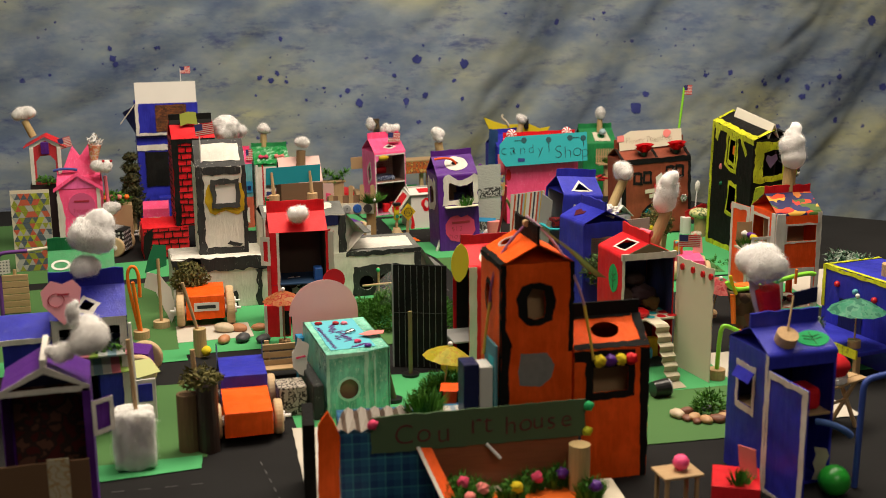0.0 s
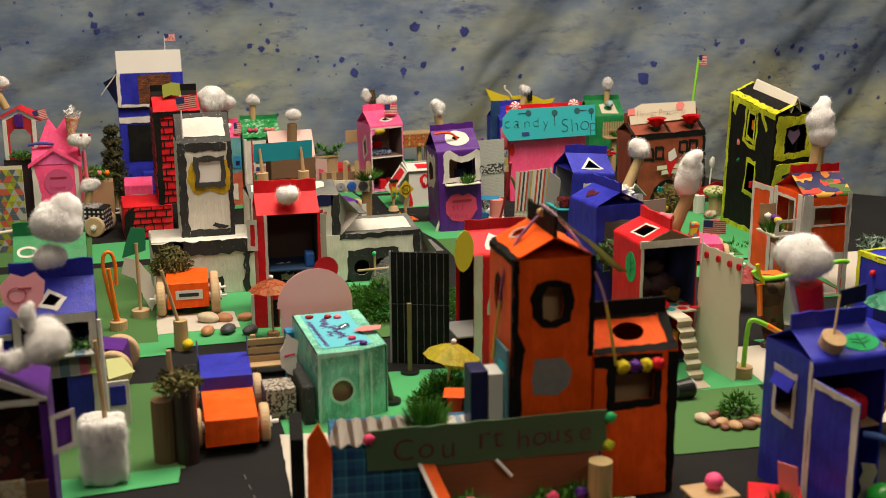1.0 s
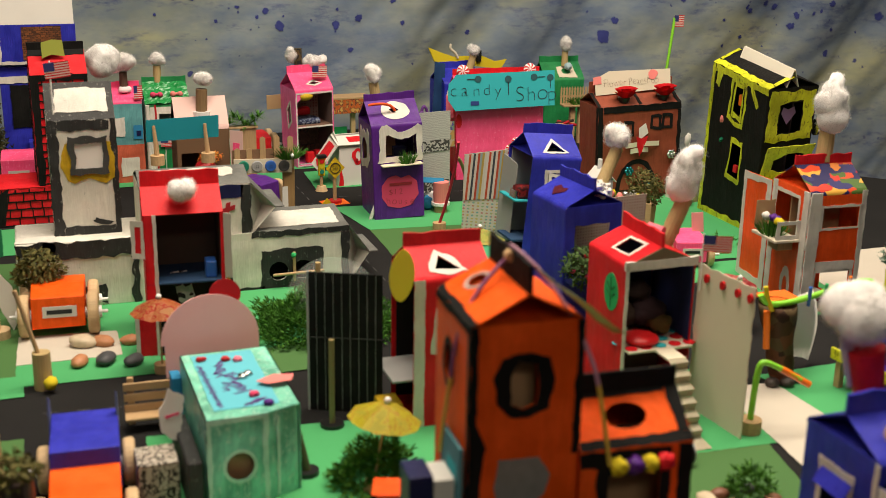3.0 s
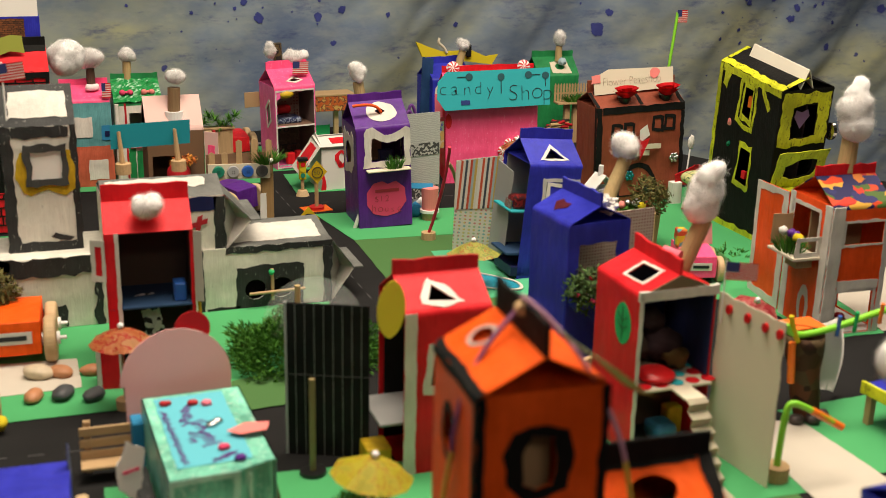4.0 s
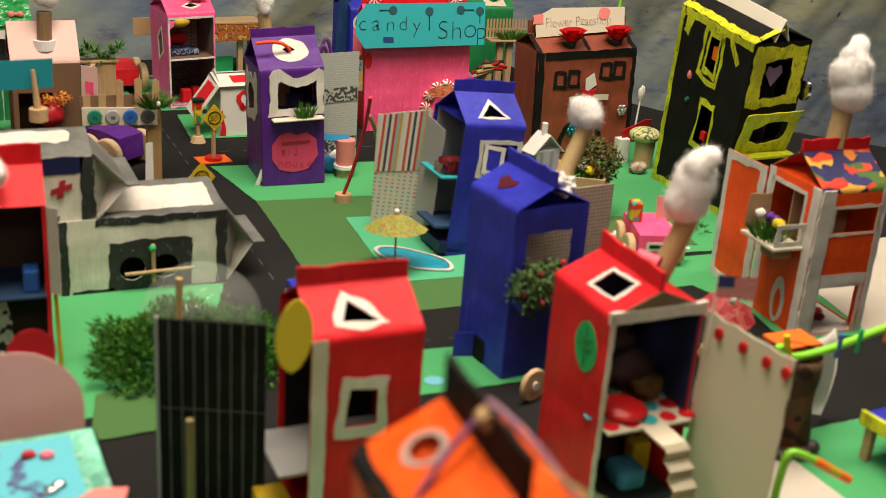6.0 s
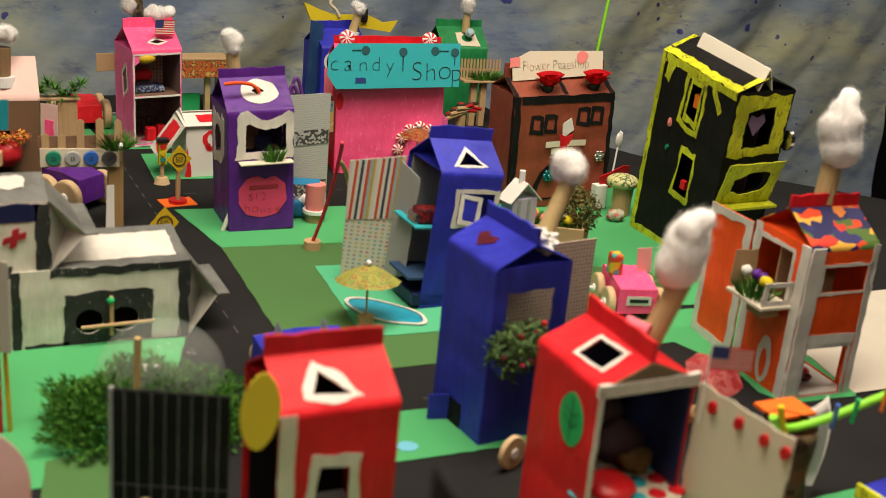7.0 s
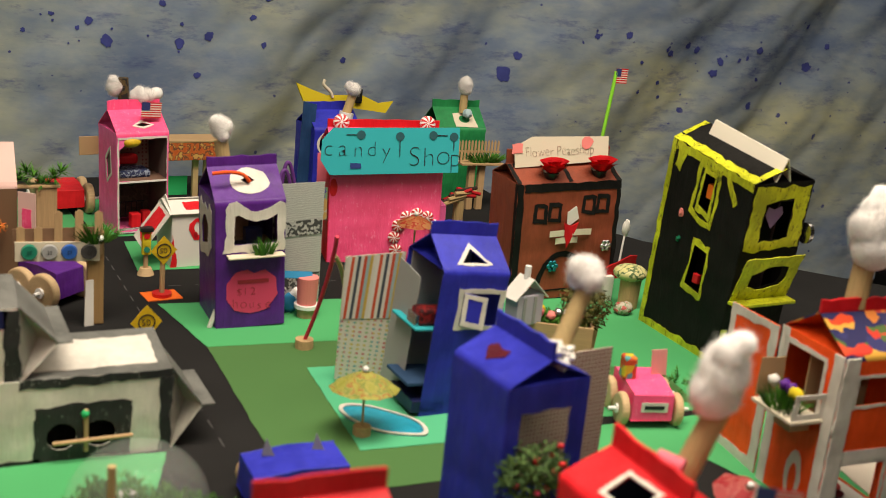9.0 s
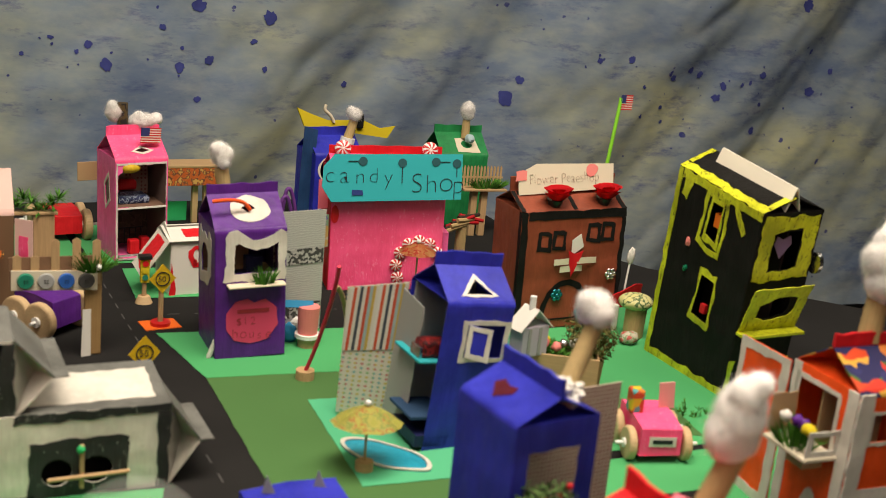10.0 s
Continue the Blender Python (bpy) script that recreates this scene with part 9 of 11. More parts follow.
def back_green_house():
    th = thing("green_house", "green carton house with a paper collar window", "carton house", 1.256, 2.950, -2, 0, "carton houses")
    w, d, h = 0.098, 0.085, 0.135
    F = carton(th, w, d, h, 0.036, 0.012, GREEN)
    decal(th, "cream_patch", F["rf"], wob([(0.036, 0.006), (0.082, 0.004), (0.078, 0.040), (0.036, 0.038)], 0.0008), P_CREAM, [oval(0.058, 0.024, 0.011, 0.009)])
    chimney(th, (0.058, 0.028, h + 0.026), (0.059, 0.030, h + 0.060), 0.008, BARK, 0.017, (0.9, 0.8, 1.3))
    bm = bmesh.new()
    blob(bm, (0.060, 0.010, h + 0.028), 0.009, 2, 0.3, 3)
    part("blue_tissue", bm, paper("pale_blue_tissue", (0.4, 0.55, 0.6)), th)


def planter_stand():
    th = thing("planter_stand", "wooden stand with picket fence and green plants", "planter", 1.265, 2.860, -4)
    boxpart(th, "shelf", 0.0, 0.085, 0.0, 0.030, 0.086, 0.090, CRAFT_X)
    for x in (0.020, 0.040):
        boxpart(th, "post", x, x + 0.012, 0.010, 0.022, 0.0, 0.086, CRAFT)
    for i in range(13):
        board(th, "picket", fr((0.001 + i * 0.0066, 0.029, 0.09), X, UP), [(0, 0), (0.004, 0), (0.004, 0.034), (0.002, 0.038), (0, 0.034)], CRAFT, thick=0.0015)
    boxpart(th, "rail", 0.0, 0.087, 0.0292, 0.0305, 0.104, 0.108, CRAFT_X)
    bm = bmesh.new()
    blades(bm, (0.048, 0.010, 0.090), 0.040, 0.010, 0.022, 220, 0.0011)
    part("plants", bm, GRASS, th)


def twig_bundle():
    th = thing("twig_bundle", "bundle of dark twigs and red foil", "twigs", 1.130, 2.660, 6)
    for i in range(9):
        rodpart(th, "twig", (0.0 + 0.004 * i, 0.004 * (i % 3), 0.070 + 0.003 * i), (0.05 + 0.003 * i, 0.004 * ((i + 1) % 3), 0.082 + 0.003 * ((i * 2) % 5)), 0.004, (BARK, plain("dark_twig", (0.03, 0.018, 0.012), 0.5), DEEPRED)[i % 3], 0.003, 8)
    rodpart(th, "stump", (0.04, 0.01, 0.0), (0.04, 0.01, 0.075), 0.009, BARK)


def red_hut():
    th = thing("red_roof_hut", "white card hut with red and white sloping roof", "carton house", 0.680, 2.615, 4, 0, "carton houses")
    w, d, h = 0.095, 0.07, 0.082
    bm = bmesh.new()
    panel(bm, fr((0, 0, 0), X, UP), rect(0, 0, w, h))
    panel(bm, fr((0, d, 0), -Y, UP), [(0, 0), (d, 0), (d, h), (d / 2, h + 0.02), (0, h)])
    panel(bm, fr((w, 0, 0), Y, UP), rect(0, 0, d, h))
    panel(bm, fr((w, d, 0), -X, UP), rect(0, 0, w, h))
    part("body", bm, P_WHITE, th)
    Fh = fr((0, 0, 0), X, UP)
    decal(th, "red_flower", Fh, wob(oval(0.037, 0.057, 0.0105, 0.017, 14), 0.0026, 0.004), RED, [wob(oval(0.039, 0.058, 0.0060, 0.010, 12), 0.0016, 0.004)])
    decal(th, "red_stroke", Fh, wob(oval(0.036, 0.048, 0.0035, 0.0055, 10), 0.001, 0.003), DEEPRED)
    decal(th, "red_stroke", Fh, wob([(0.0, 0.0), (0.010, 0.0), (0.006, 0.03), (0.002, 0.05)], 0.0012), RED)
    Fr = fr((-0.004, -0.004, h), X, (0, 0.75, 0.22))
    bm = bmesh.new()
    panel(bm, Fr, rect(0, 0, w + 0.004, 0.046))
    panel(bm, fr((w, d, h), -X, (0, -0.75, 0.3)), rect(0, 0, w, 0.04))
    part("roof", bm, P_WHITE, th)
    decal(th, "red_band", Fr, wob(rect(0.026, 0.010, w - 0.006, 0.032), 0.0014), RED)
    Fo = fr((-0.004, -0.006, h - 0.001), (-0.66, -0.12, -0.80), (0, 1, 0.14))
    ov = board(th, "roof_overhang", Fo, rect(0, 0, 0.062, 0.052), WHITE)
    decal(ov, "red_panel", Fo, wob([(0.004, 0.010), (0.052, 0.008), (0.056, 0.022), (0.050, 0.043), (0.004, 0.042)], 0.0012), RED, off=-0.0021)


def print_stall():
    th = thing("print_stall", "orange print box shelf on wooden legs", "stall", 0.757, 2.985, 3)
    boxpart(th, "print_box", 0.0, 0.092, 0.0, 0.04, 0.070, 0.102, printed("orange_floral_print", [(0.50, 0.10, 0.02), (0.55, 0.14, 0.03), (0.15, 0.05, 0.03), (0.6, 0.35, 0.1)], 110, "blots"), 0.001)
    boxpart(th, "top_board", -0.001, 0.093, -0.001, 0.05, 0.102, 0.106, CRAFT_X)
    for x in (0.050, 0.070):
        boxpart(th, "leg", x, x + 0.010, 0.012, 0.022, 0.0, 0.070, CRAFT)
    boxpart(th, "green_card", 0.008, 0.046, 0.03, 0.032, 0.0, 0.035, P_LEAF)


def button_sign():
    th = thing("button_sign", "cream board with four buttons on a bark post", "sign", 0.446, 2.410, -1)
    F = fr((0, 0, 0), (1, 0, -0.03), UP)
    bd = board(th, "board", F, rect(0, 0.088, 0.098, 0.112), P_CREAM, thick=0.003)
    for i, mt in enumerate((GREEN_PL, GREY_PL, BLUE_PL, plain("dark_grey_plastic", (0.06, 0.06, 0.06), 0.3))):
        c = at(F, 0.016 + 0.023 * i, 0.100, 0.001)
        bm = bmesh.new()
        rod(bm, c, c - Vector((0, 0.003, 0)), 0.0098, 0.0085, 24)
        bt = part("button", bm, mt, bd, "round plastic button")
        bm = bmesh.new()
        for a in range(4):
            q = c + Vector((0.0022 * math.cos(a * 1.57 + 0.78), -0.0036, 0.0022 * math.sin(a * 1.57 + 0.78)))
            rod(bm, q, q + Vector((0, 0.001, 0)), 0.0009, None, 6)
        part("button_holes", bm, RUBBER, bt)
    boxpart(th, "fence_card", -0.002, 0.098, 0.004, 0.006, 0.092, 0.127, plain("corrugated_brown_card", (0.20, 0.11, 0.06), 0.8, var=0.3), 0.0, "brown corrugated card strip")
    for i, (x, top) in enumerate(((0.002, 0.131), (0.022, 0.130), (0.045, 0.149), (0.069, 0.150), (0.092, 0.148))):
        board(th, "craft_stick", fr((x, 0.002, 0), X, UP), [(0, 0.092), (0.0095, 0.092), (0.0095, top - 0.003), (0.0048, top), (0, top - 0.003)], CRAFT, thick=0.0018, label="flat wooden craft stick")
    boxpart(th, "bark_post", 0.084, 0.104, 0.004, 0.014, 0.0, 0.122, wood("bark_strip", (0.38, 0.24, 0.10)), 0.002)
    bm = bmesh.new()
    blades(bm, (0.094, 0.004, 0.108), 0.022, 0.016, 0.026, 260, 0.0008, 1.0)
    part("post_plant", bm, GRASS, th)
    for dx in (0.002,):
        bm = bmesh.new()
        blob(bm, (0.096 + dx, -0.008, 0.116), 0.0036, 2, 0.4)
        part("white_flower", bm, WHITE_PL, th, "", True)
    board(th, "leaf_strip", fr((0.080, -0.001, 0.0), (0.4, 0.1, 0), (-0.1, 0, 1)), [(0, 0), (0.012, 0), (0.018, 0.06), (0.008, 0.06)], P_WHITE)


def post_plant():
    th = thing("potted_palm", "spiky green plant on a corrugated card stand", "plant", 0.512, 2.640, 0)
    boxpart(th, "stand", -0.014, 0.014, -0.004, 0.012, 0.0, 0.118, CRAFT, 0.001)
    boxpart(th, "top", -0.050, 0.018, -0.006, 0.014, 0.118, 0.122, CRAFT_X, 0.001)
    bm = bmesh.new()
    for k in range(7):
        # stiff rosettes of long thin leaves
        c = Vector((-0.034 + 0.009 * k, 0.004 + 0.004 * math.sin(k * 2.1), 0.128 + 0.010 * math.sin(k * 1.3)))
        for i in range(38):
            a, e = rnd.uniform(0, 6.28), rnd.uniform(-0.2, 1.2)
            v = Vector((math.cos(a) * math.cos(e), math.sin(a) * math.cos(e), math.sin(e)))
            s, L = v.cross(UP).normalized() * 0.0012, rnd.uniform(0.014, 0.026)
            q = [bm.verts.new(c + p) for p in (-s * 0.6, s * 0.6, v * L * 0.5 + s, v * L * 0.5 - s, v * L - UP * 0.003)]
            bm.faces.new((q[0], q[1], q[2], q[3]))
            bm.faces.new((q[3], q[2], q[4]))
    part("palm", bm, GRASS, th)


two_tone_house()
green_roof_house()
pale_roof_hut()
boat_house()
back_green_house()
planter_stand()
twig_bundle()
red_hut()
print_stall()
button_sign()
post_plant()


# ---- cars ----
car("toy_car", "orange carton car with wooden wheels and name plate", 0.145, 1.945, -4, (ORANGE,), 0.078, 0.064, 0.046, 0.0275, True)
tk = car("toy_car", "orange carton truck with a blue cab", 0.151, 1.402, -3, (ORANGE, BLUE), 0.17, 0.060, 0.036, 0.023, None, (0.5, 1.0, 1.45))
for x in (-0.032, 0.030):
    board(tk, "card_fin", fr((x, 0.150, 0.050), (0.12, 1, 0), UP), [(0, 0), (0.014, 0), (0.012, 0.034), (0.003, 0.040)], paper("slate_card", (0.12, 0.14, 0.24)))
car("toy_car", "purple carton car with big wooden wheels", 0.045, 1.690, 80, (PURPLE,), 0.075, 0.05, 0.040, 0.026)
pc = car("toy_car", "pink carton car with name plate and striped seat", 1.072, 1.972, -16, (PINK,), 0.075, 0.048, 0.036, 0.019, True)
board(pc, "pink_flap", fr((0.012, 0.050, 0.044), (1, 0.2, 0), (-0.1, 0, 1)), rect(0, 0, 0.020, 0.032), paper("faded_pink_card", (0.80, 0.40, 0.38)))
bm = bmesh.new()
box(bm, -0.028, -0.012, 0.034, 0.052, 0.044, 0.072, 0.003)
part("striped_seat", bm, printed("bright_patch_print", [(0.55, 0.08, 0.03), (0.6, 0.5, 0.03), (0.1, 0.35, 0.35), (0.6, 0.2, 0.03)], 130, "cells"), pc, "seat of bright patchwork print")
bc = car("toy_car", "blue carton car with wooden wheels and card fins", 0.590, 1.930, -92, (BLUE,), 0.092, 0.050, 0.036, 0.018)
for k in (0.018, 0.066):
    board(bc, "card_fin", fr((-0.012, k, 0.044), (0.3, 1, 0), UP), [(0, 0), (0.012, 0), (0.004, 0.018)], P_GREY)
car("toy_car", "red carton car with wooden wheels", 0.576, 2.900, 4, (RED,), 0.075, 0.060, 0.034, 0.025)
car("toy_car", "purple carton car behind the button sign", 0.522, 2.488, 38, (PURPLE,), 0.064, 0.05, 0.040, 0.024)
car("toy_car", "black dotted carton car with orange trim", 0.035, 2.560, 70, (printed("white_dot_print", [(0.6, 0.6, 0.6)], 110, "dots", ground=(0.012, 0.012, 0.012)), P_ORANGE), 0.09, 0.05, 0.050, 0.021)
car("toy_car", "pink carton car with name plate", 0.100, 2.655, -4, (PINK,), 0.065, 0.056, 0.078, 0.018, True)

# ---- signs, poles, umbrellas ----
def speed_sign(name, x, y, h, r, spin):
    th = thing(name, "yellow diamond road sign reading fifty", "road sign", x, y, spin)
    rodpart(th, "stick", (0, 0, 0), (0, 0, h), 0.0036, CRAFT, n=8)
    F = fr((0, -0.004, h), X, UP)
    d = board(th, "diamond", F, wob([(-r, 0), (0, -r * 1.15), (r, 0), (0, r * 1.15)], 0.0006, 0.02), paper("sign_yellow_paper", (0.62, 0.42, 0.015)))
    decal(d, "sign_ring", F, oval(0, 0, r * 0.55), INK, [oval(0, 0, r * 0.47)], off=0.0004)
    lettering(d, "sign_lettering", "50", F, -r * 0.36, -r * 0.22, r * 0.62, INK, 0.0006)
    return th


t50 = speed_sign("road_sign", 0.642, 2.500, 0.066, 0.018, 6)
rodpart(t50, "red_base", (0, 0, 0.001), (0, 0, 0.006), 0.013, RED_PL, n=20)
boxpart(t50, "orange_base", -0.024, 0.024, -0.016, 0.020, 0.0, 0.0012, P_ORANGE, 0.0)
speed_sign("road_sign", 0.578, 2.300, 0.044, 0.0185, 4)
tl = thing("traffic_light", "tiny traffic light on a wooden bead base", "traffic light", 0.640, 2.595, 0)
rodpart(tl, "base", (0, 0, 0), (0, 0, 0.010), 0.012, WHEEL, 0.008, 18)
rodpart(tl, "stick", (0, 0, 0.008), (0, 0, 0.04), 0.0032, CRAFT)
boxpart(tl, "light_box", -0.006, 0.006, -0.005, 0.003, 0.030, 0.066, P_YELLOW, 0.001)
boxpart(tl, "hood", -0.009, 0.009, -0.008, 0.005, 0.064, 0.070, RUBBER, 0.001)
for zz, mt in ((0.058, RED_PL), (0.048, P_YELLOW), (0.038, GREEN_PL)):
    rodpart(tl, "lamp", (0, -0.0052, zz), (0, -0.0066, zz), 0.0042, mt, n=14)

PRINT_Y = printed("yellow_umbrella_paper", [(0.56, 0.56, 0.12), (0.62, 0.60, 0.16), (0.62, 0.58, 0.14), (0.38, 0.46, 0.12), (0.62, 0.60, 0.18), (0.60, 0.32, 0.10), (0.62, 0.60, 0.15)], 70, "blots")
PRINT_S = printed("sunny_umbrella_paper", [(0.62, 0.54, 0.03), (0.66, 0.58, 0.05), (0.64, 0.56, 0.04), (0.60, 0.40, 0.04), (0.66, 0.58, 0.05), (0.55, 0.50, 0.05)], 70, "blots")
PRINT_O = printed("orange_umbrella_paper", [(0.60, 0.18, 0.06), (0.62, 0.24, 0.09), (0.55, 0.06, 0.03), (0.62, 0.30, 0.12)], 80, "blots")
PRINT_G = printed("green_umbrella_paper", [(0.10, 0.45, 0.28), (0.16, 0.50, 0.32), (0.06, 0.3, 0.2)], 80, "blots")
umbrella("paper_umbrella", "yellow print cocktail umbrella by the pool", 0.750, 2.040, 0, 0.038, 0.070, PRINT_Y, True, (-4, 3))
umbrella("paper_umbrella", "orange paper cocktail umbrella at the candy shop door", 1.019, 2.519, 0, 0.029, 0.096, PRINT_O, True)
umbrella("paper_umbrella", "yellow paper cocktail umbrella over a grass tuft", 0.415, 1.450, 0, 0.036, 0.092, PRINT_S, True, (6, 6))
umbrella("paper_umbrella", "orange paper cocktail umbrella beside the stones", 0.256, 1.800, 0, 0.034, 0.092, PRINT_O, True)
umbrella("paper_umbrella", "green paper cocktail umbrella on a blue deck", 1.030, 1.402, 0.046, 0.042, 0.074, PRINT_G, True)
umbrella("paper_umbrella", "coral paper cocktail umbrella by the white door", 0.988, 1.745, 0, 0.030, 0.078, printed("coral_umbrella_paper", [(0.62, 0.12, 0.12), (0.66, 0.18, 0.16), (0.55, 0.05, 0.06)], 80, "blots"), True, (20, 0))


def pool():
    th = thing("paper_pool", "blue paper pool with white rim on the mint sheet", "pool", 0.0, 0.0)
    pts = [(0.744, 2.098), (0.754, 2.114), (0.778, 2.106), (0.798, 2.086), (0.826, 2.050), (0.819, 2.014), (0.796, 2.022), (0.770, 2.034), (0.752, 2.064)]
    F = fr((0, 0, 0.0022), X, Y)
    smooth = []
    for i in range(len(pts)):
        p0, p1, p2 = pts[i - 1], pts[i], pts[(i + 1) % len(pts)]
        for k in range(4):
            t = k / 4
            a = ((p0[0] + p1[0]) / 2, (p0[1] + p1[1]) / 2)
            b = ((p1[0] + p2[0]) / 2, (p1[1] + p2[1]) / 2)
            smooth.append(((1 - t) ** 2 * a[0] + 2 * t * (1 - t) * p1[0] + t * t * b[0], (1 - t) ** 2 * a[1] + 2 * t * (1 - t) * p1[1] + t * t * b[1]))
    board(th, "water", F, smooth, paint("pool_blue_paint", (0.02, 0.30, 0.44), 0.35))
    cx, cy = 0.783, 2.064
    inner = [(cx + (x - cx) * 0.9, cy + (y - cy) * 0.9) for x, y in smooth]
    decal(th, "rim", F, smooth, WHITE, [inner], off=0.0004, thick=0.0016)


pool()

rp = thing("red_pole", "red pipe cleaner pole leaning from a cork", "pole", 0.770, 2.285, 0)
rodpart(rp, "base", (0, 0, 0), (0, 0, 0.012), 0.0115, CORK, n=12)
tube(rp, "pole", [(0, 0, 0.01), (0.010, -0.02, 0.06), (0.012, -0.05, 0.13), (0.006, -0.07, 0.165)], 0.0025, PIPE_RED)
tube(rp, "wooden_hoop", [(0.012, -0.05, 0.135), (0.030, -0.03, 0.12), (0.050, 0.0, 0.08), (0.056, 0.01, 0.04)], 0.003, CRAFT)

sp = thing("pink_spool", "pink spool on a cork with blue card flap", "spool", 0.808, 2.389, 0)
rodpart(sp, "cork", (0, 0, 0), (0, 0, 0.014), 0.012, CORK, n=18)
rodpart(sp, "rim", (0, 0, 0.014), (0, 0, 0.019), 0.0165, WHITE_PL, n=22)
rodpart(sp, "spool", (0, 0, 0.018), (0, 0, 0.056), 0.0125, P_SALMON, 0.0145, 22)
board(sp, "blue_flap", fr((-0.036, -0.004, 0.058), (1, 0.1, -0.12), (0, 0.6, 0.8)), rect(0, 0, 0.044, 0.010), P_BLUE)
pg = thing("pattern_toys", "pile of black and white patterned toys", "toys", 0.792, 2.425, 20)
for i in range(5):
    bm = bmesh.new()
    blob(bm, (0.012 * math.cos(i * 1.4), 0.012 * math.sin(i * 1.4), 0.012 + 0.009 * (i % 3)), 0.013, 3, 0.2, 2, seed=i)
    part("toy", bm, (P_WHITE, RUBBER, printed("black_white_print", [(0, 0, 0)], 300, "cells"), P_BLUE, WHITE_PL)[i], pg, "", True)

ar = thing("purple_swing", "purple pipe cleaner arch behind the purple house", "swing", 0.880, 2.720, 0)
tube(ar, "arch", [(0.0, 0, 0.0), (-0.012, 0, 0.10), (0.0, 0, 0.135), (0.012, 0, 0.10), (0.026, 0, 0.0)], 0.0032, PIPE_PURPLE)
tube(ar, "arch", [(0.0, 0.02, 0.0), (0.002, 0.02, 0.11), (0.012, 0.02, 0.145), (0.024, 0.02, 0.10), (0.040, 0.02, 0.0)], 0.0032, PIPE_PURPLE)
bm = bmesh.new()
blob(bm, (0.016, 0.0, 0.045), 0.012, 3, 0.3, 2, 0.8, 0.5, 1.3)
part("swing_seat", bm, BARK, ar, "", True)

pole("orange_pole", "orange bent pipe pole on a cork", 0.037, 1.912, 0.098, 0.003, STRAW_ORANGE, 0.013, 0.014, (-0.010, 0.0))
op = thing("orange_stilts", "pair of orange pipe stilts on a cork", "pole", 0.034, 1.915, 0)
tube(op, "stilt", [(0.0, 0, 0.012), (-0.010, 0, 0.07), (-0.018, 0, 0.115), (-0.002, 0, 0.128), (0.006, 0, 0.11), (0.004, 0, 0.07)], 0.0028, STRAW_ORANGE)
gf = thing("green_flag_pole", "wooden pole with dark green paper flag", "flag", 0.072, 1.968, 0)
rodpart(gf, "base", (0, 0, 0), (0, 0, 0.012), 0.014, WHEEL, n=20)
rodpart(gf, "stick", (0, 0, 0.01), (0.0, 0, 0.120), 0.0028, CRAFT)
board(gf, "paper_flag", fr((-0.022, -0.004, 0.098), (1, 0.2, 0.12), (0.1, 0, 1)), wob([(0.0, 0.0), (0.036, 0.004), (0.034, 0.040), (0.012, 0.046), (0.004, 0.02)], 0.0006), paper("flag_green_paper", (0.02, 0.20, 0.09)))
pt = thing("bamboo_pot", "bamboo pot with a leaning stick", "pot", 0.122, 1.792, 0)
rodpart(pt, "pot", (0, 0, 0), (0, 0, 0.044), 0.0105, BARK, 0.0100, 20)
rodpart(pt, "stick", (0.0, 0, 0.03), (-0.022, 0.0, 0.120), 0.0026, CRAFT)
bm = bmesh.new()
blob(bm, (0.008, -0.016, 0.012), 0.008, 2, 0.3)
part("yellow_bead", bm, P_YELLOW, pt, "", True)
sk = pole("bamboo_stake", "bamboo stake on a black button base", 0.412, 1.598, 0.100, 0.0031, wood("dark_bamboo", (0.24, 0.19, 0.08)), 0.013, 0.005, (0.0, 0.0), "stake", RUBBER)
gp = thing("lime_pole", "lime straw lamp pole bent at the top on a cork", "pole", 0.836, 1.452, 0)
rodpart(gp, "base", (0, 0, 0), (0, 0, 0.016), 0.0125, CORK, n=18)
tube(gp, "straw", [(0, 0, 0.012), (0.002, 0, 0.075), (0.006, 0.0, 0.084), (0.020, -0.004, 0.078), (0.05, -0.012, 0.060)], 0.0034, STRAW_GREEN)
tube(gp, "orange_tip", [(0.028, -0.006, 0.073), (0.060, -0.014, 0.054)], 0.0038, STRAW_ORANGE)
kn = thing("knobbly_stick", "dark green twig stick on a black base", "stake", 0.362, 1.500, 0)
rodpart(kn, "base", (0, 0, 0), (0, 0, 0.006), 0.012, RUBBER, n=18)
tube(kn, "twig", [(0.0, 0, 0.004), (-0.004, 0.004, 0.025), (-0.010, 0.008, 0.055)], 0.0045, leafy("twig_green", (0.06, 0.08, 0.03), (0.06, 0.08, 0.03)))

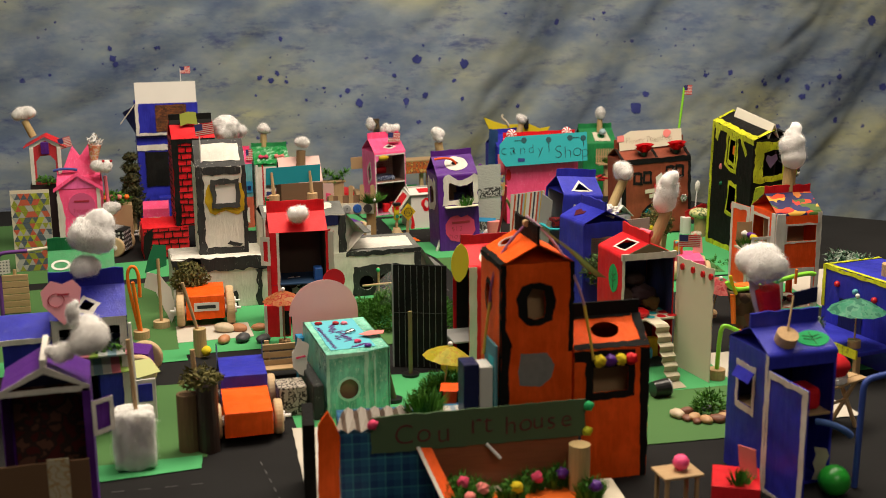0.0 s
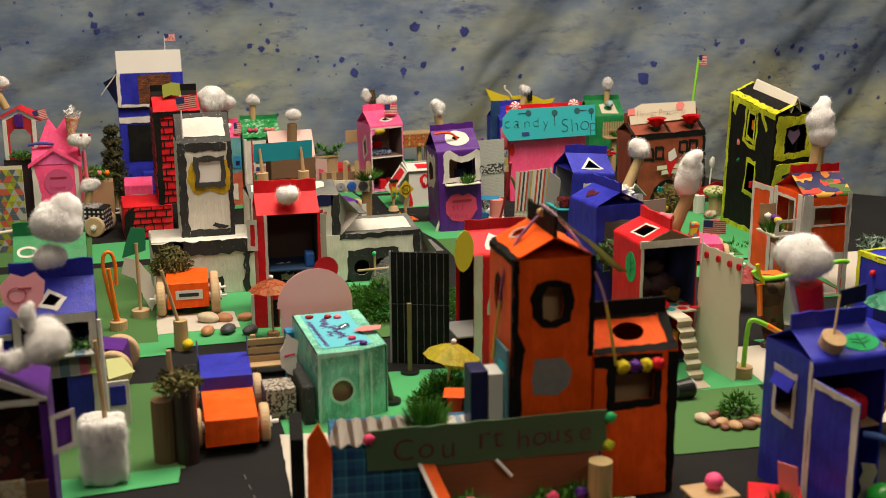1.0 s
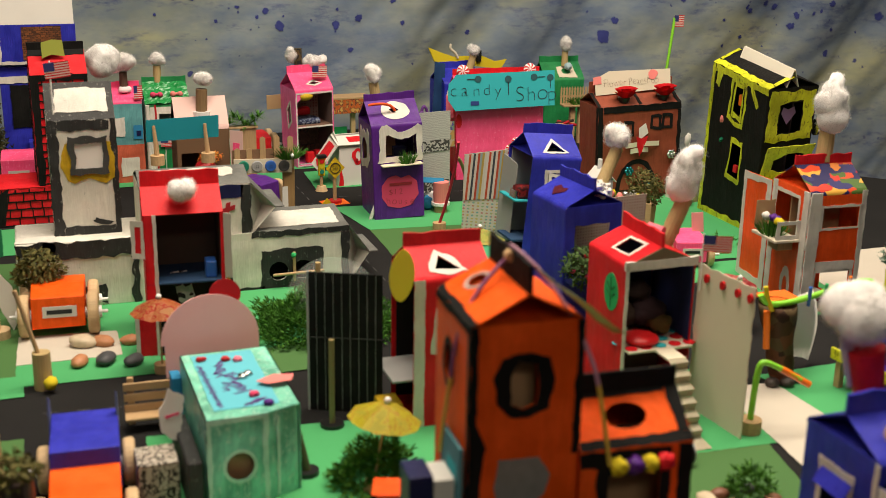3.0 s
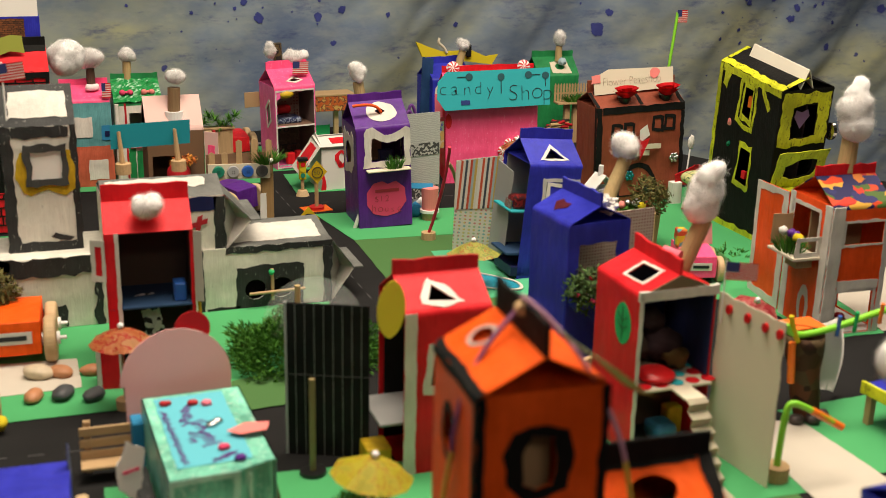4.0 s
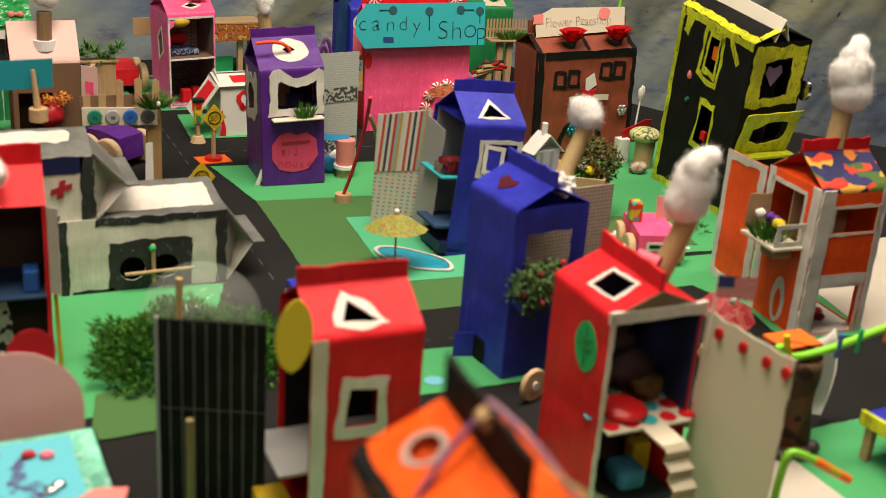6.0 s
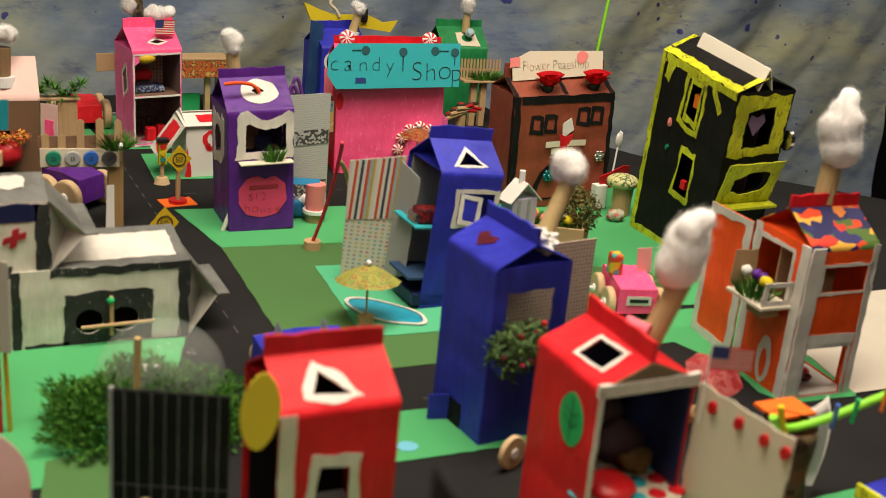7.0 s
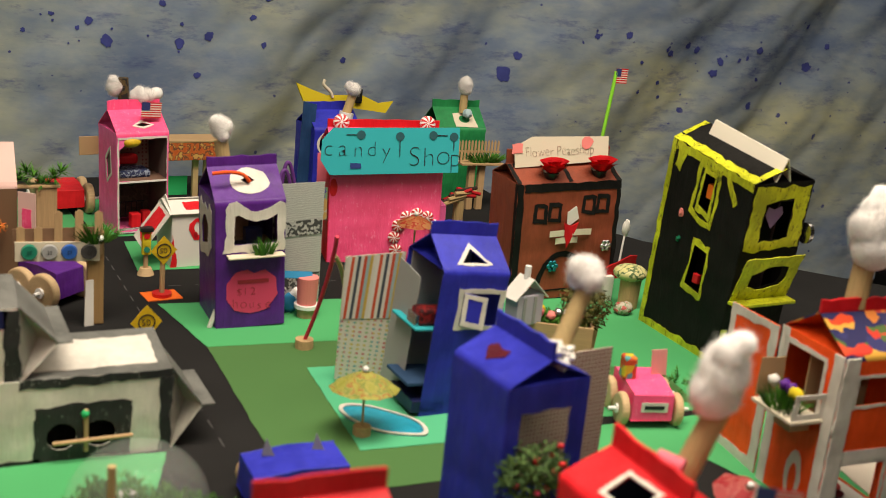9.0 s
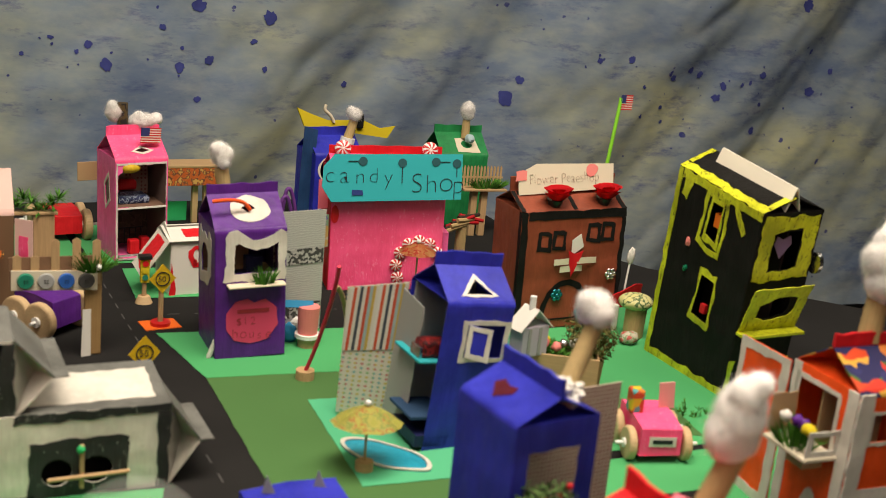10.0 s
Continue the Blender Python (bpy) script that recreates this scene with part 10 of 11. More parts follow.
# ---- plants and stones ----
def bush(name, label, x, y, rx, ry, h, n, mat_=None, wid=0.0010):
    """A lumpy mound of short curly plastic sprigs."""
    th = thing(name, label, "bush", x, y, 0)
    bm = bmesh.new()
    k0, L0 = rnd.uniform(0, 50), max(0.009, 0.15 * h)
    for i in range(2 * n // 5):
        a, u = rnd.uniform(0, 6.28), rnd.random()
        c = math.sqrt(1 - u * u)
        d = Vector((math.cos(a) * c, math.sin(a) * c, u))
        q = rnd.uniform(0.62, 1.0) * (1 + 0.30 * noise.noise(d * 2.6 + Vector((k0, 0, 0))) + 0.14 * noise.noise(d * 7 + Vector((0, k0, 0))))
        p = Vector((d.x * rx * q, d.y * ry * q, max(0.001, d.z * h * 0.86 * q)))
        out = Vector((d.x / rx, d.y / ry, d.z / h)).normalized()
        for k in range(5):
            v = (out + Vector((rnd.uniform(-1, 1), rnd.uniform(-1, 1), rnd.uniform(-0.5, 1.1))) * 0.95).normalized()
            s = v.cross(Vector((rnd.uniform(-1, 1), rnd.uniform(-1, 1), rnd.uniform(-1, 1)))).normalized() * wid * 0.6
            L = L0 * rnd.uniform(0.55, 1.15)
            m, e = p + v * L * 0.55, p + v * L + Vector((0, 0, -0.12 * L))
            vs = [bm.verts.new(t) for t in (p - s, p + s, m + s, m - s, e)]
            for t in vs:
                t.co.z = max(0.0005, t.co.z)
            bm.faces.new((vs[0], vs[1], vs[2], vs[3]))
            bm.faces.new((vs[3], vs[2], vs[4]))
    tagged(part("grass", bm, mat_ or GRASS, th), kind="stuff")
    return th


bush("grass_bush", "dense green plastic grass bush", 0.472, 1.876, 0.097, 0.072, 0.063, 9500)
bush("grass_tuft", "green plastic grass tuft", 0.422, 1.468, 0.044, 0.032, 0.054, 2400)
bush("grass_tuft", "green plastic grass tuft by the court house", 0.385, 1.385, 0.026, 0.022, 0.036, 450)
gd = bush("grass_tuft", "small green tuft in the rock garden", 0.760, 1.334, 0.024, 0.018, 0.034, 480)
bush("grass_tuft", "thin dark green sprigs", 1.165, 2.060, 0.05, 0.02, 0.025, 110)

dm = thing("clear_dome", "clear plastic dome over the grass", "dome", 0.488, 1.900, 0, 0.034)
bm = bmesh.new()
bmesh.ops.create_uvsphere(bm, u_segments=32, v_segments=16, radius=0.061)
bmesh.ops.delete(bm, geom=[v for v in bm.verts if v.co.z < -0.001], context="VERTS")
for v in bm.verts:
    v.co.z *= 0.92
part("dome_shell", bm, CLEAR, dm, "", True)
cotton(dm, (-0.012, -0.005, 0.012), 0.009, 1.4, 1, 0.8, 2)
cs = thing("wooden_stake", "bare craft stick standing in the grass", "stake", 0.452, 1.835, 0)
rodpart(cs, "upright", (0, 0, 0.0), (0.002, 0, 0.108), 0.0034, BARK)

mo = thing("moss_tree", "clump of dried olive moss", "moss", 0.118, 2.010, 0)
bm = bmesh.new()
clumps(bm, (0.006, 0, 0.072), 0.032, 1100, 0.005, 0.9, 1.0, 0.8)
part("moss", bm, MOSS, mo)
rodpart(mo, "stem", (0.01, 0, 0), (0.0, 0, 0.07), 0.004, BARK)
wc = thing("white_paper_wing", "curled white paper beside the moss", "paper", 0.086, 1.985, 0)
board(wc, "sheet", fr((-0.012, 0, 0.0), (1, 0.3, 0), UP), wob([(0.016, 0.0), (0.026, 0.02), (0.018, 0.06), (0.0, 0.088), (-0.022, 0.095), (-0.028, 0.07), (-0.008, 0.06)], 0.001), P_WHITE)
mt2 = thing("moss_tree", "tall dark moss fir behind the cars", "moss", 0.055, 2.80, 0)
bm = bmesh.new()
for k in range(6):
    clumps(bm, (0, 0, 0.05 + 0.025 * k), 0.036 - 0.004 * k, 360, 0.006, 0.7)
part("moss", bm, leafy("dark_moss", (0.022, 0.028, 0.010), (0.07, 0.065, 0.022)), mt2)
rodpart(mt2, "stem", (0, 0, 0), (0, 0, 0.1), 0.006, BARK)
gb = thing("garden_bed", "green garland bed on a card stand", "planter", 0.010, 2.690, 0)
boxpart(gb, "stand", -0.05, 0.04, -0.01, 0.03, 0.0, 0.085, P_KRAFT, 0.001)
bm = bmesh.new()
clumps(bm, (-0.005, 0.005, 0.10), 0.030, 420, 0.006, 0.6, 1.5)
part("garland", bm, GRASS, gb)
for i in range(5):
    bm = bmesh.new()
    blob(bm, (-0.035 + 0.016 * i, -0.012, 0.104), 0.006, 2, 0.3, 3, seed=i)
    part("flower", bm, (P_SALMON, STRAW_ORANGE, P_HEART)[i % 3], gb, "", True)

stones("pebble", ("smooth cream pebble on green paper", "ginger brown pebble on green paper", "dark slate pebble on green paper", "dark brown pebble on green paper", "tan pebble on green paper"),
       [(0.171, 1.907, 0.0145, 0), (0.195, 1.904, 0.012, 1), (0.228, 1.900, 0.011, 1), (0.164, 1.846, 0.012, 1), (0.194, 1.843, 0.013, 2), (0.226, 1.831, 0.012, 2)], "stones by the parking mat")
stones("pebble", ("smooth cream pebble round a tuft", "ginger brown pebble round a tuft", "dark slate pebble round a tuft", "dark brown pebble round a tuft", "tan pebble round a tuft"),
       [(0.710, 1.330, 0.0106, 0), (0.726, 1.314, 0.0091, 4), (0.716, 1.314, 0.0076, 3), (0.737, 1.300, 0.0091, 4), (0.752, 1.298, 0.0099, 3), (0.766, 1.302, 0.0091, 4), (0.724, 1.302, 0.0068, 3), (0.772, 1.314, 0.0076, 3), (0.728, 1.338, 0.0084, 3), (0.760, 1.338, 0.0076, 2)], "rock garden stones")
mr = thing("moss_tree", "brown and green moss clump in a pot", "moss", 1.085, 2.150, 0)
rodpart(mr, "pot", (0, 0, 0), (0, 0, 0.058), 0.016, P_KRAFT, 0.020, 16)
bm = bmesh.new()
clumps(bm, (0, 0, 0.084), 0.033, 1100, 0.0042, 0.95)
part("moss", bm, MOSS, mr)


# ---- yard in front of the brown shop ----
def flower_crate():
    th = thing("flower_crate", "open wooden crate full of flowers and greens", "crate", 1.000, 2.160, -30)
    for a in ((0.0, 0.09, 0.0, 0.003), (0.0, 0.09, 0.047, 0.05)):
        boxpart(th, "side_board", a[0], a[1], a[2], a[3], 0.0, 0.066, CRAFT_X)
    for x in (0.0, 0.087):
        boxpart(th, "end_board", x, x + 0.003, 0.0032, 0.0468, 0.0, 0.066, CRAFT_X)
    bm = bmesh.new()
    clumps(bm, (0.045, 0.025, 0.062), 0.026, 520, 0.005, 0.4, 1.6, 0.9)
    part("greens", bm, GRASS, th)
    for i in range(10):
        bm = bmesh.new()
        blob(bm, (rnd.uniform(0.01, 0.08), rnd.uniform(0.008, 0.030), 0.074), 0.006, 2, 0.35, 3, seed=i)
        part("flower", bm, (P_YELLOW, P_SALMON, WHITE_PL, RED_PL, SILVER)[i % 5], th, "", True)


def lantern():
    th = thing("white_lantern", "small white paper bird house lantern", "lantern", 1.003, 2.160, 10, 0.0)
    boxpart(th, "body", -0.020, 0.020, -0.012, 0.012, 0.064, 0.102, paper("lilac_card", (0.50, 0.46, 0.55)), 0.001)
    boxpart(th, "stand", -0.018, 0.018, -0.010, 0.010, 0.0, 0.064, P_KRAFT, 0.001)
    bm = bmesh.new()
    panel(bm, fr((-0.026, -0.014, 0.098), (0.72, 0, 0.69), Y), rect(0, 0, 0.036, 0.028))
    panel(bm, fr((0.0, -0.014, 0.123), (0.72, 0, -0.69), Y), rect(0, 0, 0.036, 0.028))
    part("roof", bm, P_WHITE, th)
    rodpart(th, "finial", (0, 0, 0.119), (0, 0, 0.136), 0.004, WHITE_PL, n=10)
    for x in (-0.012, 0.004):
        boxpart(th, "stripe", x, x + 0.004, -0.0135, -0.0122, 0.066, 0.100, P_GREY, 0.0)


def mushroom_table():
    th = thing("mushroom_table", "yellow spotted paper table on a card stump", "table", 1.286, 2.336, 0)
    rodpart(th, "stump", (0, 0, 0), (0.001, 0, 0.044), 0.0145, BARK, 0.0155, 18)
    bm = bmesh.new()
    blob(bm, (-0.002, 0, 0.054), 0.0235, 3, 0.03, 1, 1.1, 1, 0.52)
    part("yellow_top", bm, printed("yellow_ring_print", [(0.60, 0.58, 0.25), (0.62, 0.6, 0.3), (0.10, 0.16, 0.06), (0.6, 0.58, 0.25)], 90, "blots"), th, "", True)
    board(th, "red_card", fr((-0.02, 0.034, 0.032), (1, 0.2, 0), (0, -0.2, 1)), wob([(0, 0), (0.060, 0.0), (0.056, 0.034), (0.04, 0.036), (-0.004, 0.022)], 0.001), RED)
    rodpart(th, "lollipop_stick", (0.010, 0.05, 0.03), (0.016, 0.052, 0.100), 0.0015, WHITE_PL)
    bm = bmesh.new()
    blob(bm, (0.017, 0.052, 0.106), 0.008, 3, 0.3, 2, 0.8, 0.4, 1.6)
    part("wrapped_lollipop", bm, P_WHITE, th, "", True)
    boxpart(th, "white_card_box", -0.030, -0.010, 0.026, 0.042, 0.0, 0.040, P_WHITE, 0.001)
    bm = bmesh.new()
    blob(bm, (-0.024, -0.026, 0.010), 0.012, 3, 0.25, 2, 1.2, 1, 0.8)
    part("wrapped_sweet", bm, printed("sweet_wrap_print", [(0.5, 0.1, 0.08), (0.5, 0.48, 0.4), (0.2, 0.3, 0.15), (0.55, 0.5, 0.4)], 150, "blots"), th, "", True)


flower_crate()
lantern()
mushroom_table()


# ---- right-hand edge ----
def trunk_lamp():
    th = thing("bark_print_post", "bark print paper tube with lime pipe across the top", "post", 0.936, 1.562, 0)
    bk = printed("bark_print", [(0.10, 0.05, 0.025), (0.20, 0.08, 0.04), (0.05, 0.025, 0.015), (0.14, 0.10, 0.05)], 70, "cells")
    bm = bmesh.new()
    rings = []
    for j in range(9):
        u = j / 8
        r = 0.013 + 0.009 * u + 0.0015 * math.sin(u * 9)
        rings.append([bm.verts.new((0.016 * (1 - u) + r * math.cos(a * 0.3142) * (1 + 0.10 * noise.noise(Vector((math.cos(a * 0.3142) * 2, math.sin(a * 0.3142) * 2, u * 4)))), r * math.sin(a * 0.3142), 0.002 + 0.098 * u)) for a in range(20)])
    for j in range(8):
        for a in range(20):
            bm.faces.new((rings[j][a], rings[j][(a + 1) % 20], rings[j + 1][(a + 1) % 20], rings[j + 1][a]))
    bmesh.ops.solidify(bm, geom=bm.faces[:], thickness=0.0008)
    part("tube", bm, bk, th, "crumpled bark print paper tube", True)
    rodpart(th, "orange_strip", (-0.018, -0.012, 0.05), (-0.022, -0.012, 0.096), 0.004, STRAW_ORANGE)
    tube(th, "lime_pipe", [(-0.034, -0.014, 0.118), (-0.028, -0.014, 0.104), (0.0, -0.014, 0.103), (0.05, -0.012, 0.110), (0.11, -0.008, 0.122), (0.125, -0.006, 0.116)], 0.0038, STRAW_GREEN)
    tube(th, "yellow_twist", [(-0.030, -0.016, 0.128), (-0.026, -0.016, 0.110), (-0.018, -0.016, 0.098)], 0.0028, P_YELLOW)
    # sheet of white paper curled behind the tube
    bm = bmesh.new()
    rows = []
    for j in range(7):
        v = j / 6
        rows.append([bm.verts.new((0.016 + 0.012 * (1 - v) + (0.052 + 0.014 * math.sin(v * 2.6)) * (i / 8), 0.016 + 0.020 * (i / 8) ** 2, 0.022 + 0.076 * v - 0.018 * (1 - v) * (i / 8) ** 2)) for i in range(9)])
    for j in range(6):
        for i in range(8):
            bm.faces.new((rows[j][i], rows[j][i + 1], rows[j + 1][i + 1], rows[j + 1][i]))
    bmesh.ops.solidify(bm, geom=bm.faces[:], thickness=0.0005)
    part("white_curl", bm, P_WHITE, th, "curled white paper", True)
    boxpart(th, "orange_card", -0.005, 0.038, 0.010, 0.041, 0.096, 0.099, P_ORANGE, 0.0)
    for x, z, mt in ((0.030, 0.108, BLUE_PL), (0.052, 0.110, P_LEAF), (0.084, 0.116, STRAW_ORANGE)):
        tube(th, "peg", [(x, -0.018, z + 0.014), (x + 0.001, -0.016, z + 0.002), (x + 0.002, -0.014, z - 0.010)], 0.0022, mt, "coloured peg clipped on the pipe")
    for x, y in ((-0.006, -0.014), (0.012, -0.018), (0.028, -0.010)):
        bm = bmesh.new()
        blob(bm, (x, y, 0.006), 0.0085, 2, 0.12, 2, 1.1, 1, 0.72)
        part("dark_pebble", bm, plain("dark_brown_stone", (0.04, 0.03, 0.025), 0.5), th, "dark pebble at the foot", True)


def blue_yellow_house():
    th = thing("blue_house", "navy blue carton house edged in yellow paint with a side deck", "carton house", 1.066, 1.540, -83.5, 0, "carton houses")
    h = 0.136
    bd = boxpart(th, "body", 0.0, 0.17, 0.0, 0.11, 0.0, h, BLUE, 0.002)
    Ft = fr((0, 0, h + 0.0004), X, Y)
    for r in (rect(0, 0, 0.17, 0.007), rect(0, 0.007, 0.007, 0.11), rect(0.10, 0.05, 0.17, 0.062)):
        decal(bd, "yellow_edge", Ft, wob(r, 0.0012), LIME)
    Ff = fr((0, -0.0006, 0), X, UP)
    decal(bd, "yellow_edge", Ff, wob(rect(0, 0.07, 0.007, h), 0.0012), LIME)
    decal(bd, "yellow_edge", Ff, wob(rect(0.007, h - 0.006, 0.17, h), 0.0010), LIME)
    # navy patch on the solid wall stands in for the shaded opening
    decal(bd, "dark_doorway", Ff, wob(rect(0.040, 0.046, 0.090, 0.092), 0.001), NAVY)
    boxpart(th, "deck", 0.0, 0.16, -0.068, -0.001, 0.040, 0.046, BLUE, 0.001)
    boxpart(th, "yellow_rail", 0.0, 0.16, -0.072, -0.068, 0.036, 0.050, LIME, 0.001)
    for x in (0.004, 0.148):
        boxpart(th, "deck_post", x, x + 0.008, -0.066, -0.058, 0.0, 0.040, CRAFT, 0.0006)
    for i, mt in enumerate((RED_PL, plain("aqua_gem", (0.10, 0.38, 0.45), 0.15), RED_PL)):
        bm = bmesh.new()
        blob(bm, (0.034 + 0.040 * i, -0.002, 0.112 - 0.003 * i), 0.0050, 2, 0.1)
        part("bead", bm, mt, th, "", True)
    bm = bmesh.new()
    clumps(bm, (0.04, -0.05, 0.056), 0.018, 420, 0.005, 0.7)
    part("tinsel", bm, leafy("dark_tinsel", (0.01, 0.08, 0.03), (0.3, 0.35, 0.3)), th, "dark green and silver tinsel")
    rodpart(th, "cork", (0.10, 0.04, h), (0.10, 0.04, h + 0.018), 0.014, CORK)
    bm = bmesh.new()
    clumps(bm, (-0.03, 0.075, h - 0.008), 0.030, 500, 0.006, 0.5, 1.5)
    part("roof_tinsel", bm, leafy("dark_tinsel", (0.01, 0.08, 0.03), (0.3, 0.35, 0.3)), th, "tinsel sprig behind the roof")
    rodpart(th, "sprig_stand", (-0.03, 0.075, 0.0), (-0.03, 0.075, h - 0.01), 0.006, BARK)


def red_cup_chimney():
    th = thing("red_cup_chimney", "red paper cup with a cotton puff on the blue roof", "chimney", 0.744, 1.176, 0, 0.170)
    rodpart(th, "cup", (0.004, 0, 0.0), (-0.006, 0, 0.046), 0.0115, RED, 0.015, 20)
    board(th, "white_paper", fr((-0.030, 0.002, 0.0), (1, 0.1, 0), UP), wob([(0.0, 0.055), (0.014, 0.012), (0.020, 0.012), (0.014, 0.06)], 0.001), P_WHITE)
    cotton(th, (-0.010, 0, 0.072), 0.031, 1.1, 1, 1, 2)


trunk_lamp()
blue_yellow_house()
red_cup_chimney()


def picnic_table():
    th = thing("picnic_table", "craft wood table with crossed legs", "table", 0.880, 1.235, 20)
    for i in range(3):
        boxpart(th, "top_board", -0.045, 0.045, -0.020 + 0.0137 * i, -0.0075 + 0.0137 * i, 0.064, 0.067, CRAFT_X, 0.0008)
    for x in (-0.034, 0.030):
        for k in (-1, 1):
            rodpart(th, "leg", (x, 0.018 * k, 0.0), (x, -0.014 * k, 0.064), 0.003, CRAFT, n=6)
    rodpart(th, "brace", (-0.034, 0.0, 0.034), (0.030, 0.0, 0.034), 0.0022, CRAFT, n=6)


def felt_hat():
    th = thing("felt_hat", "red felt cap with a white rim on the table", "cap", 0.872, 1.238, 0, 0.067)
    bm = bmesh.new()
    blob(bm, (0, 0, 0.018), 0.026, 3, 0.16, 1.4, 1.2, 0.9, 0.7, 3)
    part("crown", bm, paper("red_felt", (0.50, 0.012, 0.018), 0.95), th, "", True)
    rodpart(th, "rim", (0, 0, 0.0005), (0, 0, 0.009), 0.026, COTTON, n=24)


def green_ball():
    th = thing("green_ball", "glossy green plastic ball by the blue house", "ball", 0.766, 1.060, 0)
    bm = bmesh.new()
    blob(bm, (0, 0, 0.0175), 0.018, 3, 0.0)
    part("ball_body", bm, plain("bright_green_plastic", (0.02, 0.30, 0.03), 0.3), th, "", True)


picnic_table()
felt_hat()
green_ball()

# ---- front clutter ----
lg = thing("dark_log", "upright dark brown log with moss on top", "log", 0.100, 1.400, 0)
rodpart(lg, "log", (0, 0, 0), (0, 0, 0.088), 0.0135, plain("dark_brown_bark", (0.028, 0.014, 0.010), 0.45, var=0.4), 0.013, 18)
rodpart(lg, "pale_log", (-0.024, 0.008, 0), (-0.024, 0.008, 0.075), 0.013, wood("brown_bark", (0.16, 0.10, 0.05), 0.8), None, 16)
bm = bmesh.new()
clumps(bm, (-0.006, 0.004, 0.095), 0.022, 320, 0.005, 0.7, 1.2)
part("moss", bm, MOSS, lg)
rodpart(lg, "craft_stick", (-0.012, 0.012, 0.08), (-0.014, 0.012, 0.130), 0.003, CRAFT)
bn = thing("craft_bench", "bench of craft wood slats", "bench", 0.238, 1.660, -2)
for i in range(3):
    boxpart(bn, "slat", -0.036, 0.036, 0.0, 0.003, 0.016 + 0.012 * i, 0.025 + 0.012 * i, CRAFT_X, 0.0008)
for x in (-0.032, 0.026):
    boxpart(bn, "leg", x, x + 0.007, 0.0035, 0.008, 0.0, 0.054, CRAFT, 0.0008)
boxpart(bn, "seat", -0.036, 0.036, -0.020, -0.001, 0.014, 0.017, CRAFT_X, 0.0008)
sh = thing("red_stall", "small red and white striped card stall", "stall", 0.246, 1.852, -8)
boxpart(sh, "body", -0.014, 0.028, 0.0, 0.03, 0.0, 0.055, RED, 0.001)
for x in (-0.0145, 0.010):
    boxpart(sh, "white_stripe", x, x + 0.005, -0.0012, -0.0002, 0.0, 0.055, WHITE, 0.0)
# black slab on the solid front, standing in for a shaded opening
boxpart(sh, "dark_opening", 0.016, 0.026, -0.0014, -0.0002, 0.004, 0.045, BLACK, 0.0)
bk = thing("small_books", "little navy and white card books leaning on the tower", "books", 0.376, 1.196, -4)
for x0, x1, hh, mt in ((-0.006, 0.012, 0.150, NAVY), (0.0125, 0.028, 0.146, P_WHITE), (0.0285, 0.033, 0.156, P_TEAL)):
    boxpart(bk, "book", x0, x1, 0.0, 0.030, 0.0, hh, mt, 0.001)
oc = thing("orange_card_stand", "orange card stand edged with black paint", "stand", 0.368, 1.290, -20)
ob = boxpart(oc, "card_box", 0.0, 0.026, 0.0, 0.03, 0.0, 0.088, ORANGE_RED, 0.001)
for a, b in ((0.0, 0.005), (0.021, 0.026)):
    decal(ob, "black_edge", fr((0, -0.0004, 0), X, UP), wob(rect(a, 0.0, b, 0.088), 0.0006), BLACK)
rc = thing("red_card_box", "red card box with a pink flap", "box", 0.628, 1.090, -30)
boxpart(rc, "box", 0.0, 0.052, -0.03, 0.03, 0.0, 0.030, RED, 0.001)
board(rc, "pink_flap", fr((0.030, 0.010, 0.030), (0.8, -0.5, 0), (-0.1, 0, 1)), rect(0, 0, 0.022, 0.034), P_SALMON)
bm = bmesh.new()
blades(bm, (0.030, -0.020, 0.030), 0.014, 0.012, 0.02, 90, 0.001)
part("sprig", bm, GRASS, rc)
ct = thing("bead_table", "little wooden table with a pink bead", "table", 0.582, 1.085, 0)
boxpart(ct, "top", -0.024, 0.024, -0.018, 0.018, 0.040, 0.043, CRAFT_X, 0.001)
for x in (-0.020, 0.016):
    for y in (-0.014, 0.010):
        boxpart(ct, "leg", x, x + 0.004, y, y + 0.004, 0.0, 0.040, CRAFT, 0.0004)
bm = bmesh.new()
blob(bm, (0.004, 0, 0.052), 0.0092, 3, 0.05)
part("pink_bead", bm, PINK, ct, "", True)
# a round black cap, built as a tapered barrel with a grey rim
cp = thing("toy_spool", "black plastic cap lying on its side on the grass", "spool", 0.722, 1.412, 25)
bm = bmesh.new()
rod(bm, (-0.012, 0, 0.013), (0.010, -0.008, 0.013), 0.011, 0.013, 20)
part("barrel", bm, RUBBER, cp)
rodpart(cp, "rim", (0.0105, -0.0082, 0.013), (0.0125, -0.009, 0.013), 0.0122, GREY_PL, n=20)
rodpart(cp, "hub", (0.0125, -0.009, 0.013), (0.0135, -0.0094, 0.013), 0.0098, RUBBER, n=20)
